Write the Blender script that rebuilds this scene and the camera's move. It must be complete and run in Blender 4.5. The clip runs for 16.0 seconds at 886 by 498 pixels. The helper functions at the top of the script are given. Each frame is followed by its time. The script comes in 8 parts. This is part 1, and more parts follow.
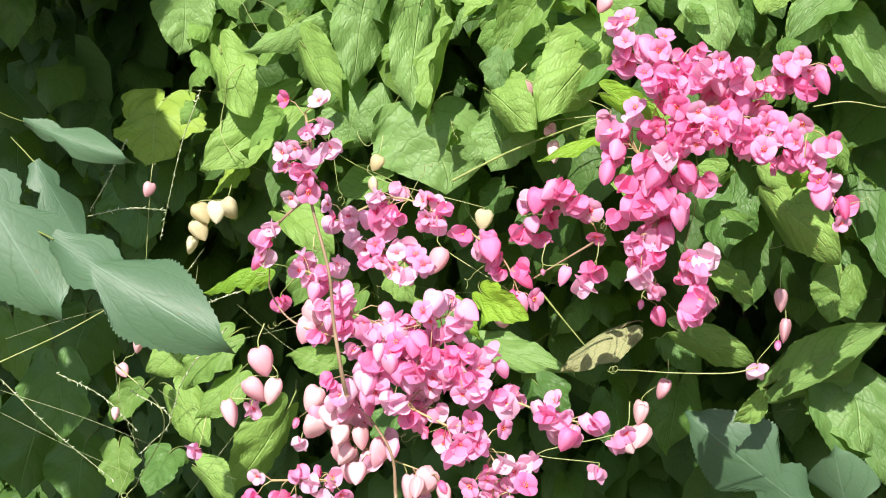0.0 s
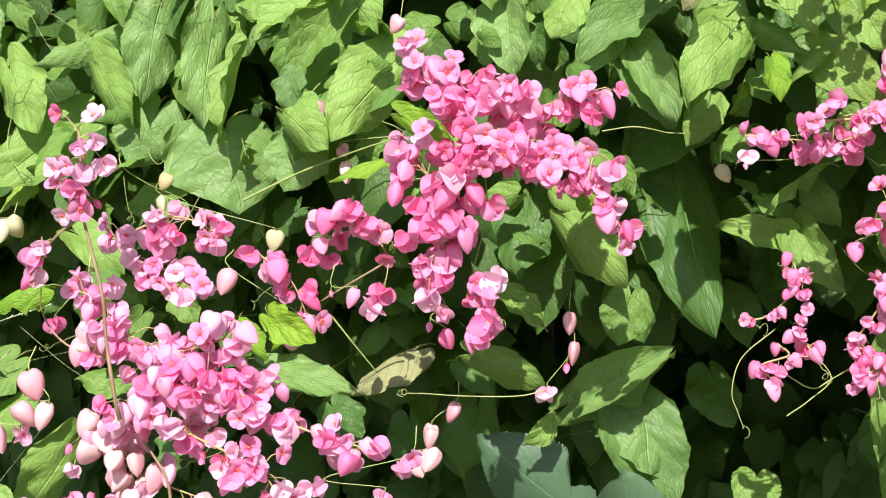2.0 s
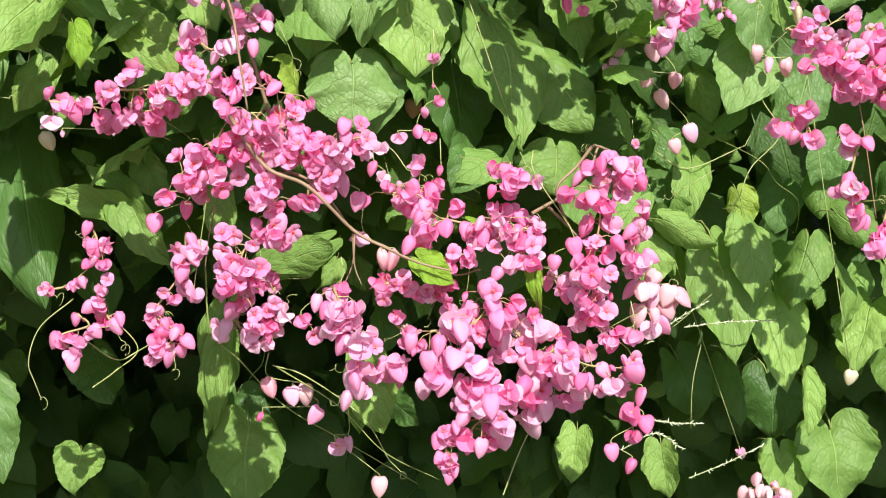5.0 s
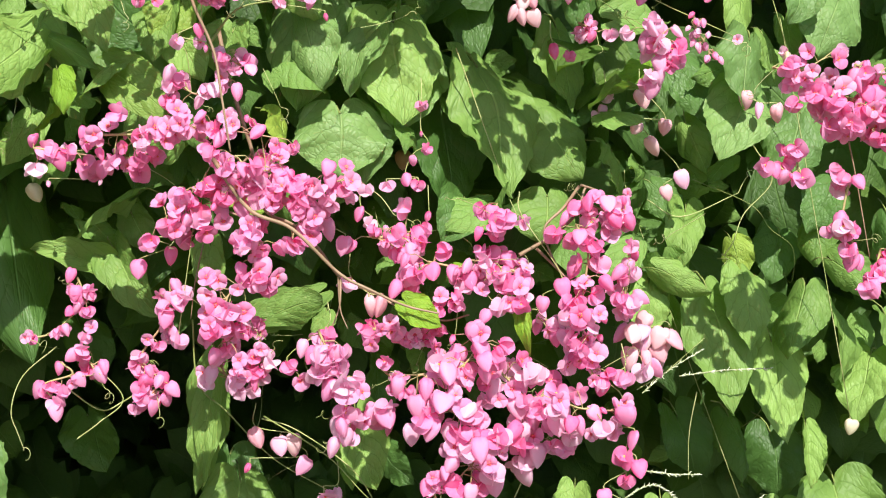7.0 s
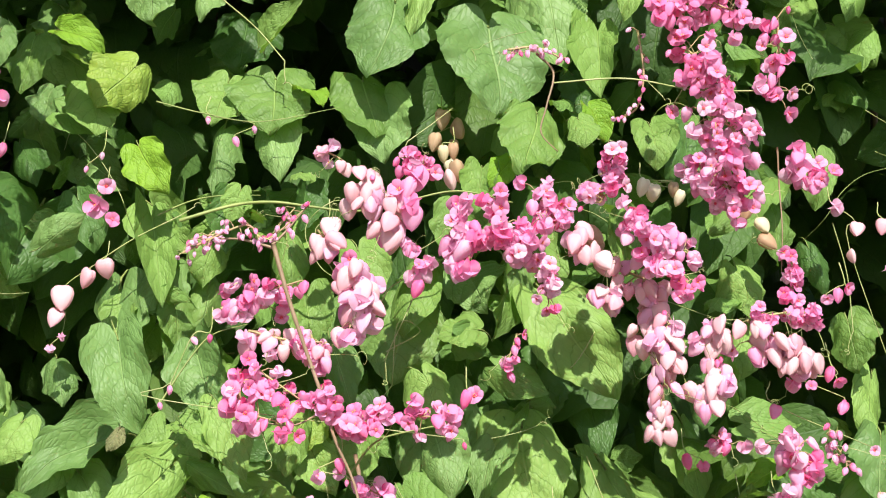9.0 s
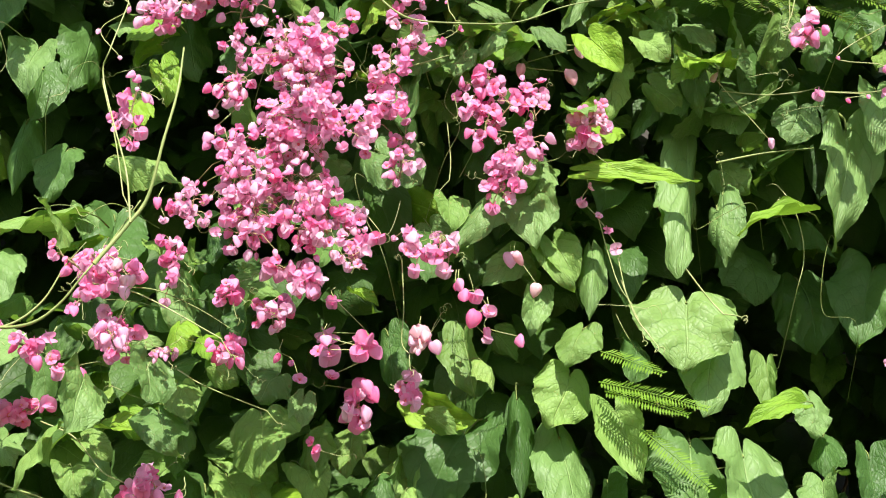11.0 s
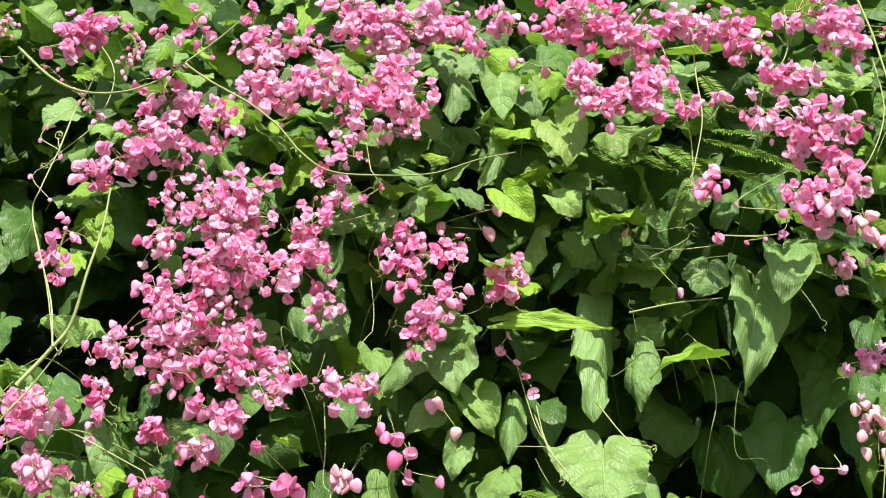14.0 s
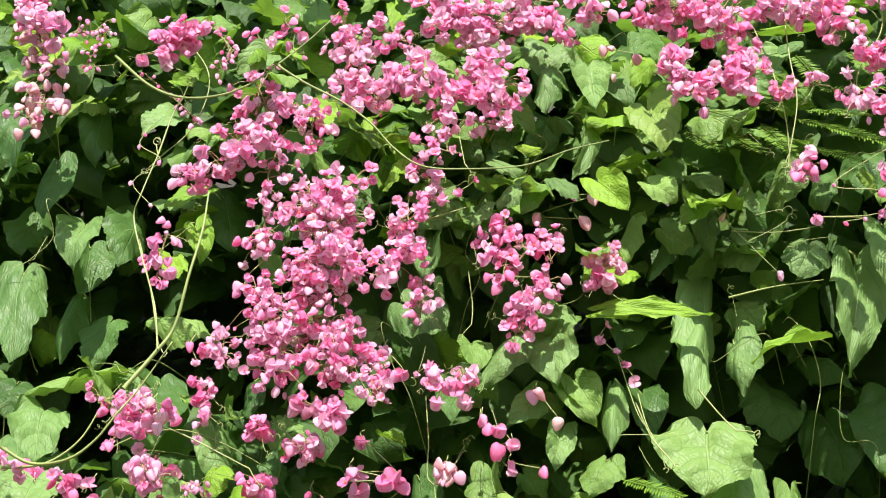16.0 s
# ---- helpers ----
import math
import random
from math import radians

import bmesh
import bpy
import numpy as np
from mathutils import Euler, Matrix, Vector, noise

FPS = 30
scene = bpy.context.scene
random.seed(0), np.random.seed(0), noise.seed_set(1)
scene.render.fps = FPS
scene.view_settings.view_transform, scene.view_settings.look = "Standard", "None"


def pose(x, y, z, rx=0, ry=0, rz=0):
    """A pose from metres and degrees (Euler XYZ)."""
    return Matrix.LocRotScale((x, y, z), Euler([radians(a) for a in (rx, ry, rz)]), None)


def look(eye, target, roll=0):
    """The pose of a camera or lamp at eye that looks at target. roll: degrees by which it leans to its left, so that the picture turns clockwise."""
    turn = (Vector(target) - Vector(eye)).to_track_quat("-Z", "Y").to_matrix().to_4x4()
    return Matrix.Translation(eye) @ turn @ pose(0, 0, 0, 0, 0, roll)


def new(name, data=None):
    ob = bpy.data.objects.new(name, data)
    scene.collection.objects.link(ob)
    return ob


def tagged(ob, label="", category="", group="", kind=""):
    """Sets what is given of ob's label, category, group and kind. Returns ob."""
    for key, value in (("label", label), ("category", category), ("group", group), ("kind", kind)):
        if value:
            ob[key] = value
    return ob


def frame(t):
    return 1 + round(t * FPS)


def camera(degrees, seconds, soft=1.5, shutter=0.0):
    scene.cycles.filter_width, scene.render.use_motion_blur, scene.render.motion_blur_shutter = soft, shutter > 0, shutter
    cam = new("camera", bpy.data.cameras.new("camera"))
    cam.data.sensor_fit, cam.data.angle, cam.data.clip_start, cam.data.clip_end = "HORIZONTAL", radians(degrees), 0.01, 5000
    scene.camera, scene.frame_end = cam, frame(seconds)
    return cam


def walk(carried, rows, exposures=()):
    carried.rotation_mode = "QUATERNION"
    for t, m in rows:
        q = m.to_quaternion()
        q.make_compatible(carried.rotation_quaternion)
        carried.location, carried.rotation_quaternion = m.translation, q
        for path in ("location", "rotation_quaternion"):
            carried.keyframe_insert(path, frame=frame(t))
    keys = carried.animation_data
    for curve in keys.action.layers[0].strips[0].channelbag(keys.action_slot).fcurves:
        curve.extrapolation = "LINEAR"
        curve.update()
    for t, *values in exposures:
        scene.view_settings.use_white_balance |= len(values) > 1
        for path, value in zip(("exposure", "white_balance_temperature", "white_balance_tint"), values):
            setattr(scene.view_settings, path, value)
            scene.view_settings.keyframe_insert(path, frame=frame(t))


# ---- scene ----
# ---- the camera and its way ----
cam = camera(32.0, 16.0, soft=1.1)
PATH = [
    (0, (-0.16, -0.017, 1.512), (-0.71, 1.89, 1.264), -2.3),
    (0.5, (-0.157, -0.002, 1.51), (-0.699, 1.907, 1.26), -2.1),
    (1, (-0.152, -0.001, 1.506), (-0.681, 1.912, 1.261), -2.1),
    (1.5, (-0.152, -0.001, 1.505), (-0.621, 1.928, 1.262), -1.9),
    (2, (-0.129, 0.01, 1.507), (-0.459, 1.97, 1.282), -1.1),
    (2.4, (-0.081, 0.019, 1.503), (-0.272, 2.001, 1.311), -0.2),
    (2.5, (-0.069, 0.022, 1.502), (-0.24, 2.005, 1.313), -0.0),
    (3, (-0.055, 0.025, 1.506), (-0.128, 2.013, 1.3), 0.6),
    (3.5, (-0.036, 0.027, 1.501), (-0.015, 2.013, 1.265), 1.0),
    (4, (0.021, 0.031, 1.488), (0.146, 2.014, 1.261), 1.8),
    (4.5, (0.071, 0.029, 1.487), (0.28, 2.005, 1.26), 2.4),
    (5, (0.105, 0.028, 1.49), (0.341, 2.001, 1.259), 2.6),
    (5.2, (0.114, 0.032, 1.492), (0.368, 2.002, 1.261), 2.7),
    (7.3, (0.136, 0.037, 1.434), (0.343, 2.025, 1.353), 1.8),
    (7.5, (0.126, 0.039, 1.442), (0.349, 2.026, 1.376), 1.7),
    (8, (0.124, 0.043, 1.481), (0.355, 2.029, 1.526), 1.2),
    (8.4, (0.123, 0.039, 1.522), (0.32, 2.025, 1.66), 0.7),
    (8.5, (0.122, 0.038, 1.532), (0.302, 2.024, 1.689), 0.8),
    (9, (0.068, 0.038, 1.577), (0.183, 2.02, 1.819), 1.1),
    (9.5, (0.051, 0.037, 1.589), (0.068, 2.004, 1.95), 1.5),
    (10, (0.04, 0.014, 1.654), (0.006, 1.948, 2.161), 1.5),
    (10.2, (0.032, 0.005, 1.67), (-0.013, 1.918, 2.251), 1.7),
    (12.3, (0.131, 0.005, 1.48), (0.159, 1.647, 2.622), -0.3),
    (12.5, (0.131, 0.01, 1.476), (0.166, 1.647, 2.625), -0.3),
    (13, (0.131, 0.012, 1.477), (0.166, 1.647, 2.628), -0.3),
    (13.5, (0.124, 0.01, 1.478), (0.164, 1.646, 2.628), -0.3),
    (14, (0.119, 0.008, 1.481), (0.129, 1.644, 2.631), -0.0),
    (14.5, (0.12, 0.007, 1.482), (0.096, 1.641, 2.636), 0.3),
    (15, (0.124, 0.007, 1.482), (0.086, 1.637, 2.64), 0.2),
    (15.5, (0.12, 0.0, 1.48), (0.06, 1.63, 2.637), 0.1),
    (16, (0.125, 0.0, 1.48), (0.004, 1.64, 2.618), 0.7),
]
walk(cam, [(t, look(eye, target, roll)) for t, eye, target, roll in PATH],
     exposures=[(0.0, 0.98), (1.5, 0.96), (3.0, 0.86), (8.0, 0.92), (9.5, 0.93), (10.2, 1.16), (12.3, 1.12), (16.0, 1.11)])

# ---- sun and sky ----
SUN_FROM = Vector((0.04, -0.95, 0.92)).normalized()
sun_data = bpy.data.lights.new("sun", "SUN")
sun_data.energy, sun_data.angle, sun_data.color = 4.6, radians(0.53), (1.0, 0.95, 0.87)
sun = new("sun", sun_data)
sun.matrix_world = look(SUN_FROM * 20, (0, 0, 0))
sky_world = bpy.data.worlds.new("sky")
scene.world = sky_world
sky_world.use_nodes = True
wn, wl = sky_world.node_tree.nodes, sky_world.node_tree.links
sky = wn.new("ShaderNodeTexSky")
sky.sky_type, sky.sun_disc = "NISHITA", False
sky.sun_elevation = math.asin(SUN_FROM.z)
sky.sun_rotation = math.atan2(SUN_FROM.x, SUN_FROM.y)
wl.new(sky.outputs["Color"], wn["Background"].inputs["Color"])
wn["Background"].inputs["Strength"].default_value = 0.092


# ---- materials ----
class Mat:
    """A node material, with short ways to add and join nodes."""

    def __init__(self, name):
        self.m = bpy.data.materials.new(name)
        self.m.use_nodes = True
        self.t = self.m.node_tree
        self.out = self.t.nodes["Material Output"]
        self.bsdf = self.t.nodes["Principled BSDF"]

    def node(self, kind, **values):
        n = self.t.nodes.new(kind)
        for key, value in values.items():
            if key == "op":
                n.operation = value
            else:
                n.inputs[key.replace("_", " ")].default_value = value
        return n

    def link(self, a, b):
        self.t.links.new(a, b)

    def math(self, op, a, b=0.0, c=0.0):
        n = self.t.nodes.new("ShaderNodeMath")
        n.operation = op
        for i, v in enumerate((a, b, c)):
            if isinstance(v, (int, float)):
                n.inputs[i].default_value = v
            else:
                self.link(v, n.inputs[i])
        return n.outputs[0]

    def mix(self, fac, a, b, blend="MIX"):
        n = self.t.nodes.new("ShaderNodeMix")
        n.data_type, n.blend_type = "RGBA", blend
        for i, v in ((0, fac), (6, a), (7, b)):
            if isinstance(v, (int, float)):
                n.inputs[i].default_value = v
            elif isinstance(v, tuple):
                n.inputs[i].default_value = (*v, 1.0)
            else:
                self.link(v, n.inputs[i])
        return n.outputs[2]

    def noise(self, scale, detail=2.0, vector=None):
        n = self.node("ShaderNodeTexNoise", Scale=scale, Detail=detail)
        if vector is not None:
            self.link(vector, n.inputs["Vector"])
        return n.outputs["Fac"]

    def ramp(self, fac, low, high):
        n = self.t.nodes.new("ShaderNodeMapRange")
        self.link(fac, n.inputs[0])
        n.inputs[1].default_value, n.inputs[2].default_value = low, high
        return n.outputs[0]

    def chance(self, islands=False):
        if islands:
            return self.t.nodes.new("ShaderNodeNewGeometry").outputs["Random Per Island"]
        return self.t.nodes.new("ShaderNodeObjectInfo").outputs["Random"]

    def thin(self, colour, share):
        """Lets part of the light through, as a thin leaf or petal does."""
        tr = self.node("ShaderNodeBsdfTranslucent")
        self.link(colour, tr.inputs["Color"])
        ms = self.node("ShaderNodeMixShader", Fac=share)
        self.link(self.bsdf.outputs[0], ms.inputs[1])
        self.link(tr.outputs[0], ms.inputs[2])
        self.link(ms.outputs[0], self.out.inputs["Surface"])

    def bump(self, height, strength, distance):
        b = self.node("ShaderNodeBump", Strength=strength, Distance=distance)
        self.link(height, b.inputs["Height"])
        self.link(b.outputs[0], self.bsdf.inputs["Normal"])


def leaf_material(name, dark, light, young, islands=False, rough=0.54, veins=5.5, share=0.31, sheen=0.32, relief=0.80):
    """A leaf blade: net of sunken veins, blotches, and a green of its own for every leaf."""
    k = Mat(name)
    uv = k.t.nodes.new("ShaderNodeTexCoord").outputs["UV"]
    sep = k.t.nodes.new("ShaderNodeSeparateXYZ")
    k.link(uv, sep.inputs[0])
    across = k.math("ABSOLUTE", k.math("SUBTRACT", sep.outputs[0], 0.5))
    along = sep.outputs[1]
    bow = k.math("MULTIPLY", k.math("POWER", across, 1.35), -4.6)
    lean = k.math("ADD", bow, k.math("MULTIPLY", along, veins))
    wobble = k.math("MULTIPLY", k.math("SUBTRACT", k.noise(7.0, 2, uv), 0.5), 0.5)
    saw = k.math("FRACT", k.math("ADD", lean, wobble))
    lateral = k.math("SUBTRACT", 1.0, k.ramp(k.math("ABSOLUTE", k.math("SUBTRACT", saw, 0.5)), 0.012, 0.060))
    rib = k.math("SUBTRACT", 1.0, k.ramp(across, 0.004, 0.018))
    cells = k.node("ShaderNodeTexVoronoi", Scale=14.0)
    cells.feature = "DISTANCE_TO_EDGE"
    k.link(uv, cells.inputs["Vector"])
    net = k.math("SUBTRACT", 1.0, k.ramp(cells.outputs[0], 0.0, 0.045))
    vein = k.math("MULTIPLY", net, 0.5)
    who = k.chance(islands)
    hue = k.math("POWER", who, 0.8)
    dark, light = [(0.92 * c[0], 0.96 * c[1], 1.13 * c[2]) for c in (dark, light)]
    colour = k.mix(hue, dark, light)
    colour = k.mix(k.ramp(k.math("FRACT", k.math("MULTIPLY", who, 7.31)), 0.91, 1.05), colour, young)
    place = k.t.nodes.new("ShaderNodeTexCoord").outputs["Object"]
    colour = k.mix(k.math("MULTIPLY", k.ramp(k.noise(3.0, 3, place), 0.4, 0.7), 0.35), colour, light)
    colour = k.mix(k.math("MULTIPLY", vein, 0.30), colour, (dark[0] * 0.60, dark[1] * 0.66, dark[2] * 0.5))
    colour = k.mix(k.math("MULTIPLY", lateral, 0.42), colour, (dark[0] * 0.62, dark[1] * 0.72, dark[2] * 0.5))
    colour = k.mix(k.math("MULTIPLY", rib, 0.55), colour, (light[0] * 1.5, light[1] * 1.35, light[2] * 1.6))
    spots = k.ramp(k.noise(19.0, 4, place), 0.70, 0.76)
    colour = k.mix(k.math("MULTIPLY", spots, 0.6), colour, (0.13, 0.085, 0.03))
    k.link(colour, k.bsdf.inputs["Base Color"])
    k.bsdf.inputs["Roughness"].default_value = rough
    k.bsdf.inputs["Specular IOR Level"].default_value = sheen
    swell = k.math("SQRT", k.ramp(k.math("ABSOLUTE", k.math("SUBTRACT", saw, 0.5)), 0.0, 0.5))
    pillow = k.math("ADD", k.math("MULTIPLY", swell, 0.75), k.math("MULTIPLY", k.math("POWER", k.ramp(cells.outputs[0], 0.0, 0.30), 0.7), 0.42))
    height = k.math("ADD", k.math("MULTIPLY", k.noise(26.0, 3, uv), 0.15), k.math("MULTIPLY", k.math("SUBTRACT", pillow, rib), 0.9))
    k.bump(height, relief, 0.0016)
    glow = k.mix(0.75, colour, (0.24, 0.44, 0.035))
    k.thin(glow, share)
    return k.m


def petal_material(name, base, edge, pale, deep, share=0.38):
    """A papery petal: deeper at its base, finely streaked, no two flowers quite alike."""
    k = Mat(name)
    uv = k.t.nodes.new("ShaderNodeTexCoord").outputs["UV"]
    sep = k.t.nodes.new("ShaderNodeSeparateXYZ")
    k.link(uv, sep.inputs[0])
    who = k.chance()
    colour = k.mix(k.ramp(sep.outputs[1], 0.05, 0.50), base, edge)
    colour = k.mix(k.math("MULTIPLY", k.ramp(who, 0.55, 1.0), 0.8), colour, pale)
    colour = k.mix(k.math("MULTIPLY", k.ramp(who, 0.42, 0.0), 0.9), colour, deep)
    streak = k.node("ShaderNodeMapping")
    streak.inputs["Scale"].default_value = (26.0, 3.0, 1.0)
    k.link(uv, streak.inputs[0])
    lines = k.noise(1.0, 3, streak.outputs[0])
    colour = k.mix(k.math("MULTIPLY", k.ramp(lines, 0.5, 0.72), 0.16), colour, deep)
    place = k.t.nodes.new("ShaderNodeTexCoord").outputs["Object"]
    colour = k.mix(k.math("MULTIPLY", k.ramp(k.noise(2.2, 2, place), 0.45, 0.7), 0.3), colour, pale)
    k.link(colour, k.bsdf.inputs["Base Color"])
    k.bsdf.inputs["Roughness"].default_value = 0.55
    k.bsdf.inputs["Specular IOR Level"].default_value = 0.3
    k.bump(lines, 0.2, 0.0006)
    k.thin(k.mix(0.22, colour, deep), share)
    return k.m


def stem_material(name, a, b, rough=0.55):
    k = Mat(name)
    place = k.t.nodes.new("ShaderNodeTexCoord").outputs["Object"]
    n = k.noise(45.0, 3, place)
    k.link(k.mix(k.ramp(n, 0.35, 0.65), a, b), k.bsdf.inputs["Base Color"])
    k.bsdf.inputs["Roughness"].default_value = rough
    k.bump(n, 0.3, 0.0006)
    return k.m


GREEN = ((0.122, 0.218, 0.038), (0.262, 0.405, 0.080), (0.34, 0.45, 0.050))
LEAF = leaf_material("vine_leaf", *GREEN)
# look "o": a darkened green, so set-back leaves carry shade in their colour
LEAF_SHADED = leaf_material("vine_leaf_shaded", (0.050, 0.115, 0.020), (0.110, 0.215, 0.045), (0.15, 0.26, 0.035), rough=0.48)
LEAF_BLUE = leaf_material("vine_leaf_glossy", (0.108, 0.202, 0.046), (0.236, 0.372, 0.094), (0.30, 0.42, 0.06), rough=0.52, sheen=0.38)
LEAF_YOUNG = leaf_material("vine_leaf_young", (0.17, 0.32, 0.022), (0.26, 0.42, 0.030), (0.37, 0.47, 0.03), share=0.30)
# same vine leaf, its green darkened to hold the shade inside the hedge
LEAF_INNER_SHADED = leaf_material("vine_leaf_inner_shaded", (0.038, 0.085, 0.016), (0.090, 0.170, 0.033), (0.14, 0.22, 0.032), islands=True)
LEAF_SMALL = leaf_material("vine_leaf_small", (0.095, 0.190, 0.036), (0.220, 0.365, 0.070), (0.33, 0.45, 0.040), islands=True, share=0.30)
LEAF_GREY = leaf_material("grey_lobed_leaf", (0.062, 0.116, 0.052), (0.088, 0.152, 0.069), (0.09, 0.15, 0.068), rough=0.50, veins=3.0, share=0.08, sheen=0.35, relief=0.22)
LEAF_DRY = leaf_material("dry_leaf", (0.17, 0.17, 0.06), (0.30, 0.29, 0.12), (0.34, 0.28, 0.12), rough=0.7, share=0.1, sheen=0.2)
def fern_material():
    k = Mat("feathery_leaflet")
    place = k.t.nodes.new("ShaderNodeTexCoord").outputs["Object"]
    colour = k.mix(k.ramp(k.noise(60.0, 3, place), 0.35, 0.65), (0.12, 0.24, 0.02), (0.20, 0.36, 0.03))
    k.link(colour, k.bsdf.inputs["Base Color"])
    k.bsdf.inputs["Roughness"].default_value = 0.5
    k.thin(k.mix(0.6, colour, (0.36, 0.50, 0.03)), 0.42)
    return k.m


LEAF_FERN = fern_material()
PINK = petal_material("pink_petal", (0.88, 0.09, 0.32), (0.89, 0.385, 0.655), (0.91, 0.53, 0.74), (0.89, 0.19, 0.45), share=0.52)
ROSE = petal_material("rose_petal", (0.88, 0.41, 0.62), (0.89, 0.56, 0.74), (0.91, 0.67, 0.80), (0.88, 0.39, 0.63), share=0.50)
PALE = petal_material("pale_petal", (0.80, 0.42, 0.47), (0.83, 0.51, 0.56), (0.86, 0.64, 0.64), (0.82, 0.40, 0.49), share=0.36)
CREAM = petal_material("cream_petal", (0.68, 0.60, 0.36), (0.78, 0.71, 0.50), (0.85, 0.80, 0.64), (0.60, 0.50, 0.26))
TAN = petal_material("withered_petal", (0.40, 0.24, 0.13), (0.55, 0.36, 0.22), (0.62, 0.46, 0.30), (0.34, 0.17, 0.09))
THROAT = stem_material("flower_throat", (0.80, 0.045, 0.16), (0.78, 0.08, 0.22))
ANTHER = stem_material("anther", (0.85, 0.42, 0.06), (0.80, 0.30, 0.07))
STEM = stem_material("green_stem", (0.17, 0.22, 0.055), (0.26, 0.31, 0.09))
TWIG = stem_material("brown_stem", (0.20, 0.135, 0.075), (0.30, 0.20, 0.125))
RACHIS = stem_material("spray_stalk", (0.36, 0.20, 0.13), (0.33, 0.33, 0.12))
THREAD = stem_material("tendril", (0.25, 0.31, 0.085), (0.38, 0.40, 0.17))
STRAW = stem_material("grass_stalk", (0.20, 0.25, 0.10), (0.34, 0.37, 0.19))
SEED = stem_material("grass_seed", (0.42, 0.48, 0.30), (0.58, 0.60, 0.44))


# ---- shapes ----
class Shape:
    """Vertices, faces, a material slot for each face and a uv for each vertex, gathered and then made a mesh."""

    def __init__(self):
        self.v, self.f, self.s, self.uv = [], [], [], []

    def grid(self, fn, nu, nv, slot=0):
        """fn(u, v) with u 0 to 1 and v -1 to 1 gives a point."""
        first = len(self.v)
        for i in range(nu + 1):
            for j in range(nv + 1):
                u, v = i / nu, 2 * j / nv - 1
                self.v.append(tuple(fn(u, v)))
                self.uv.append((0.5 + 0.5 * v, u))
        for i in range(nu):
            for j in range(nv):
                a = first + i * (nv + 1) + j
                self.f.append((a, a + 1, a + nv + 2, a + nv + 1))
                self.s.append(slot)

    def tube(self, points, r0, r1, sides=4, slot=0, wave=0.0):
        points = [Vector(p) for p in points]
        first, n = len(self.v), len(points)
        for i, p in enumerate(points):
            ahead = (points[min(i + 1, n - 1)] - points[max(i - 1, 0)]).normalized()
            side = ahead.cross(Vector((0.31, 0.87, 0.38))).normalized()
            up = side.cross(ahead)
            r = r0 + (r1 - r0) * i / max(n - 1, 1)
            r *= 1 + wave * math.sin(i * 2.4)
            for k in range(sides):
                a = 2 * math.pi * k / sides
                self.v.append(tuple(p + r * (math.cos(a) * side + math.sin(a) * up)))
                self.uv.append((k / sides, i / n))
        for i in range(n - 1):
            for k in range(sides):
                a, b = first + i * sides + k, first + i * sides + (k + 1) % sides
                self.f.append((a, b, b + sides, a + sides))
                self.s.append(slot)
        for ring in (first, first + (n - 1) * sides):
            self.f.append(tuple(range(ring, ring + sides)))
            self.s.append(slot)

    def add(self, other, m, slot=0):
        first = len(self.v)
        self.v += [tuple(m @ Vector(p)) for p in other.v]
        self.uv += other.uv
        self.f += [tuple(i + first for i in f) for f in other.f]
        self.s += [s + slot for s in other.s]

    def mesh(self, name, *materials):
        me = bpy.data.meshes.new(name)
        me.from_pydata(self.v, [], self.f)
        for m in materials:
            me.materials.append(m)
        me.polygons.foreach_set("material_index", self.s)
        me.polygons.foreach_set("use_smooth", [True] * len(self.f))
        layer = me.uv_layers.new(name="UVMap")
        where = np.empty(len(me.loops), dtype=np.int32)
        me.loops.foreach_get("vertex_index", where)
        layer.data.foreach_set("uv", np.array(self.uv, dtype=np.float32)[where].ravel())
        me.update()
        return me


def part(name, mesh, parent, at, m=None, label=""):
    """ONE mesh object under a thing or a part, whose own place in the world is at; m is its pose in the world."""
    ob = new(name, mesh)
    ob.parent = parent
    ob.matrix_basis = Matrix.Translation(-Vector(at)) @ (m or Matrix())
    return tagged(ob, label)


def leaf_outline(u, v, notch, power):
    """A broad heart with round basal lobes and sides that draw in to a narrow tip."""
    if u < 0.26:
        w = 0.40 + 0.10 * math.sin(u / 0.26 * math.pi / 2)
    else:
        k = (u - 0.26) / 0.74
        w = 0.50 * max(0.0, 1 - k) ** power * (1 + power * 0.98 * k)
    a = abs(v)
    dip = -notch * math.sqrt(max(0.0, 1 - (2 * a - 1) ** 2)) * (1 - 0.25 * a)
    return v * w, dip * max(0.0, 1 - 1.25 * u) ** 2 + u + 0.05 * a * a * (1 - u) * min(1.0, 4 * u)


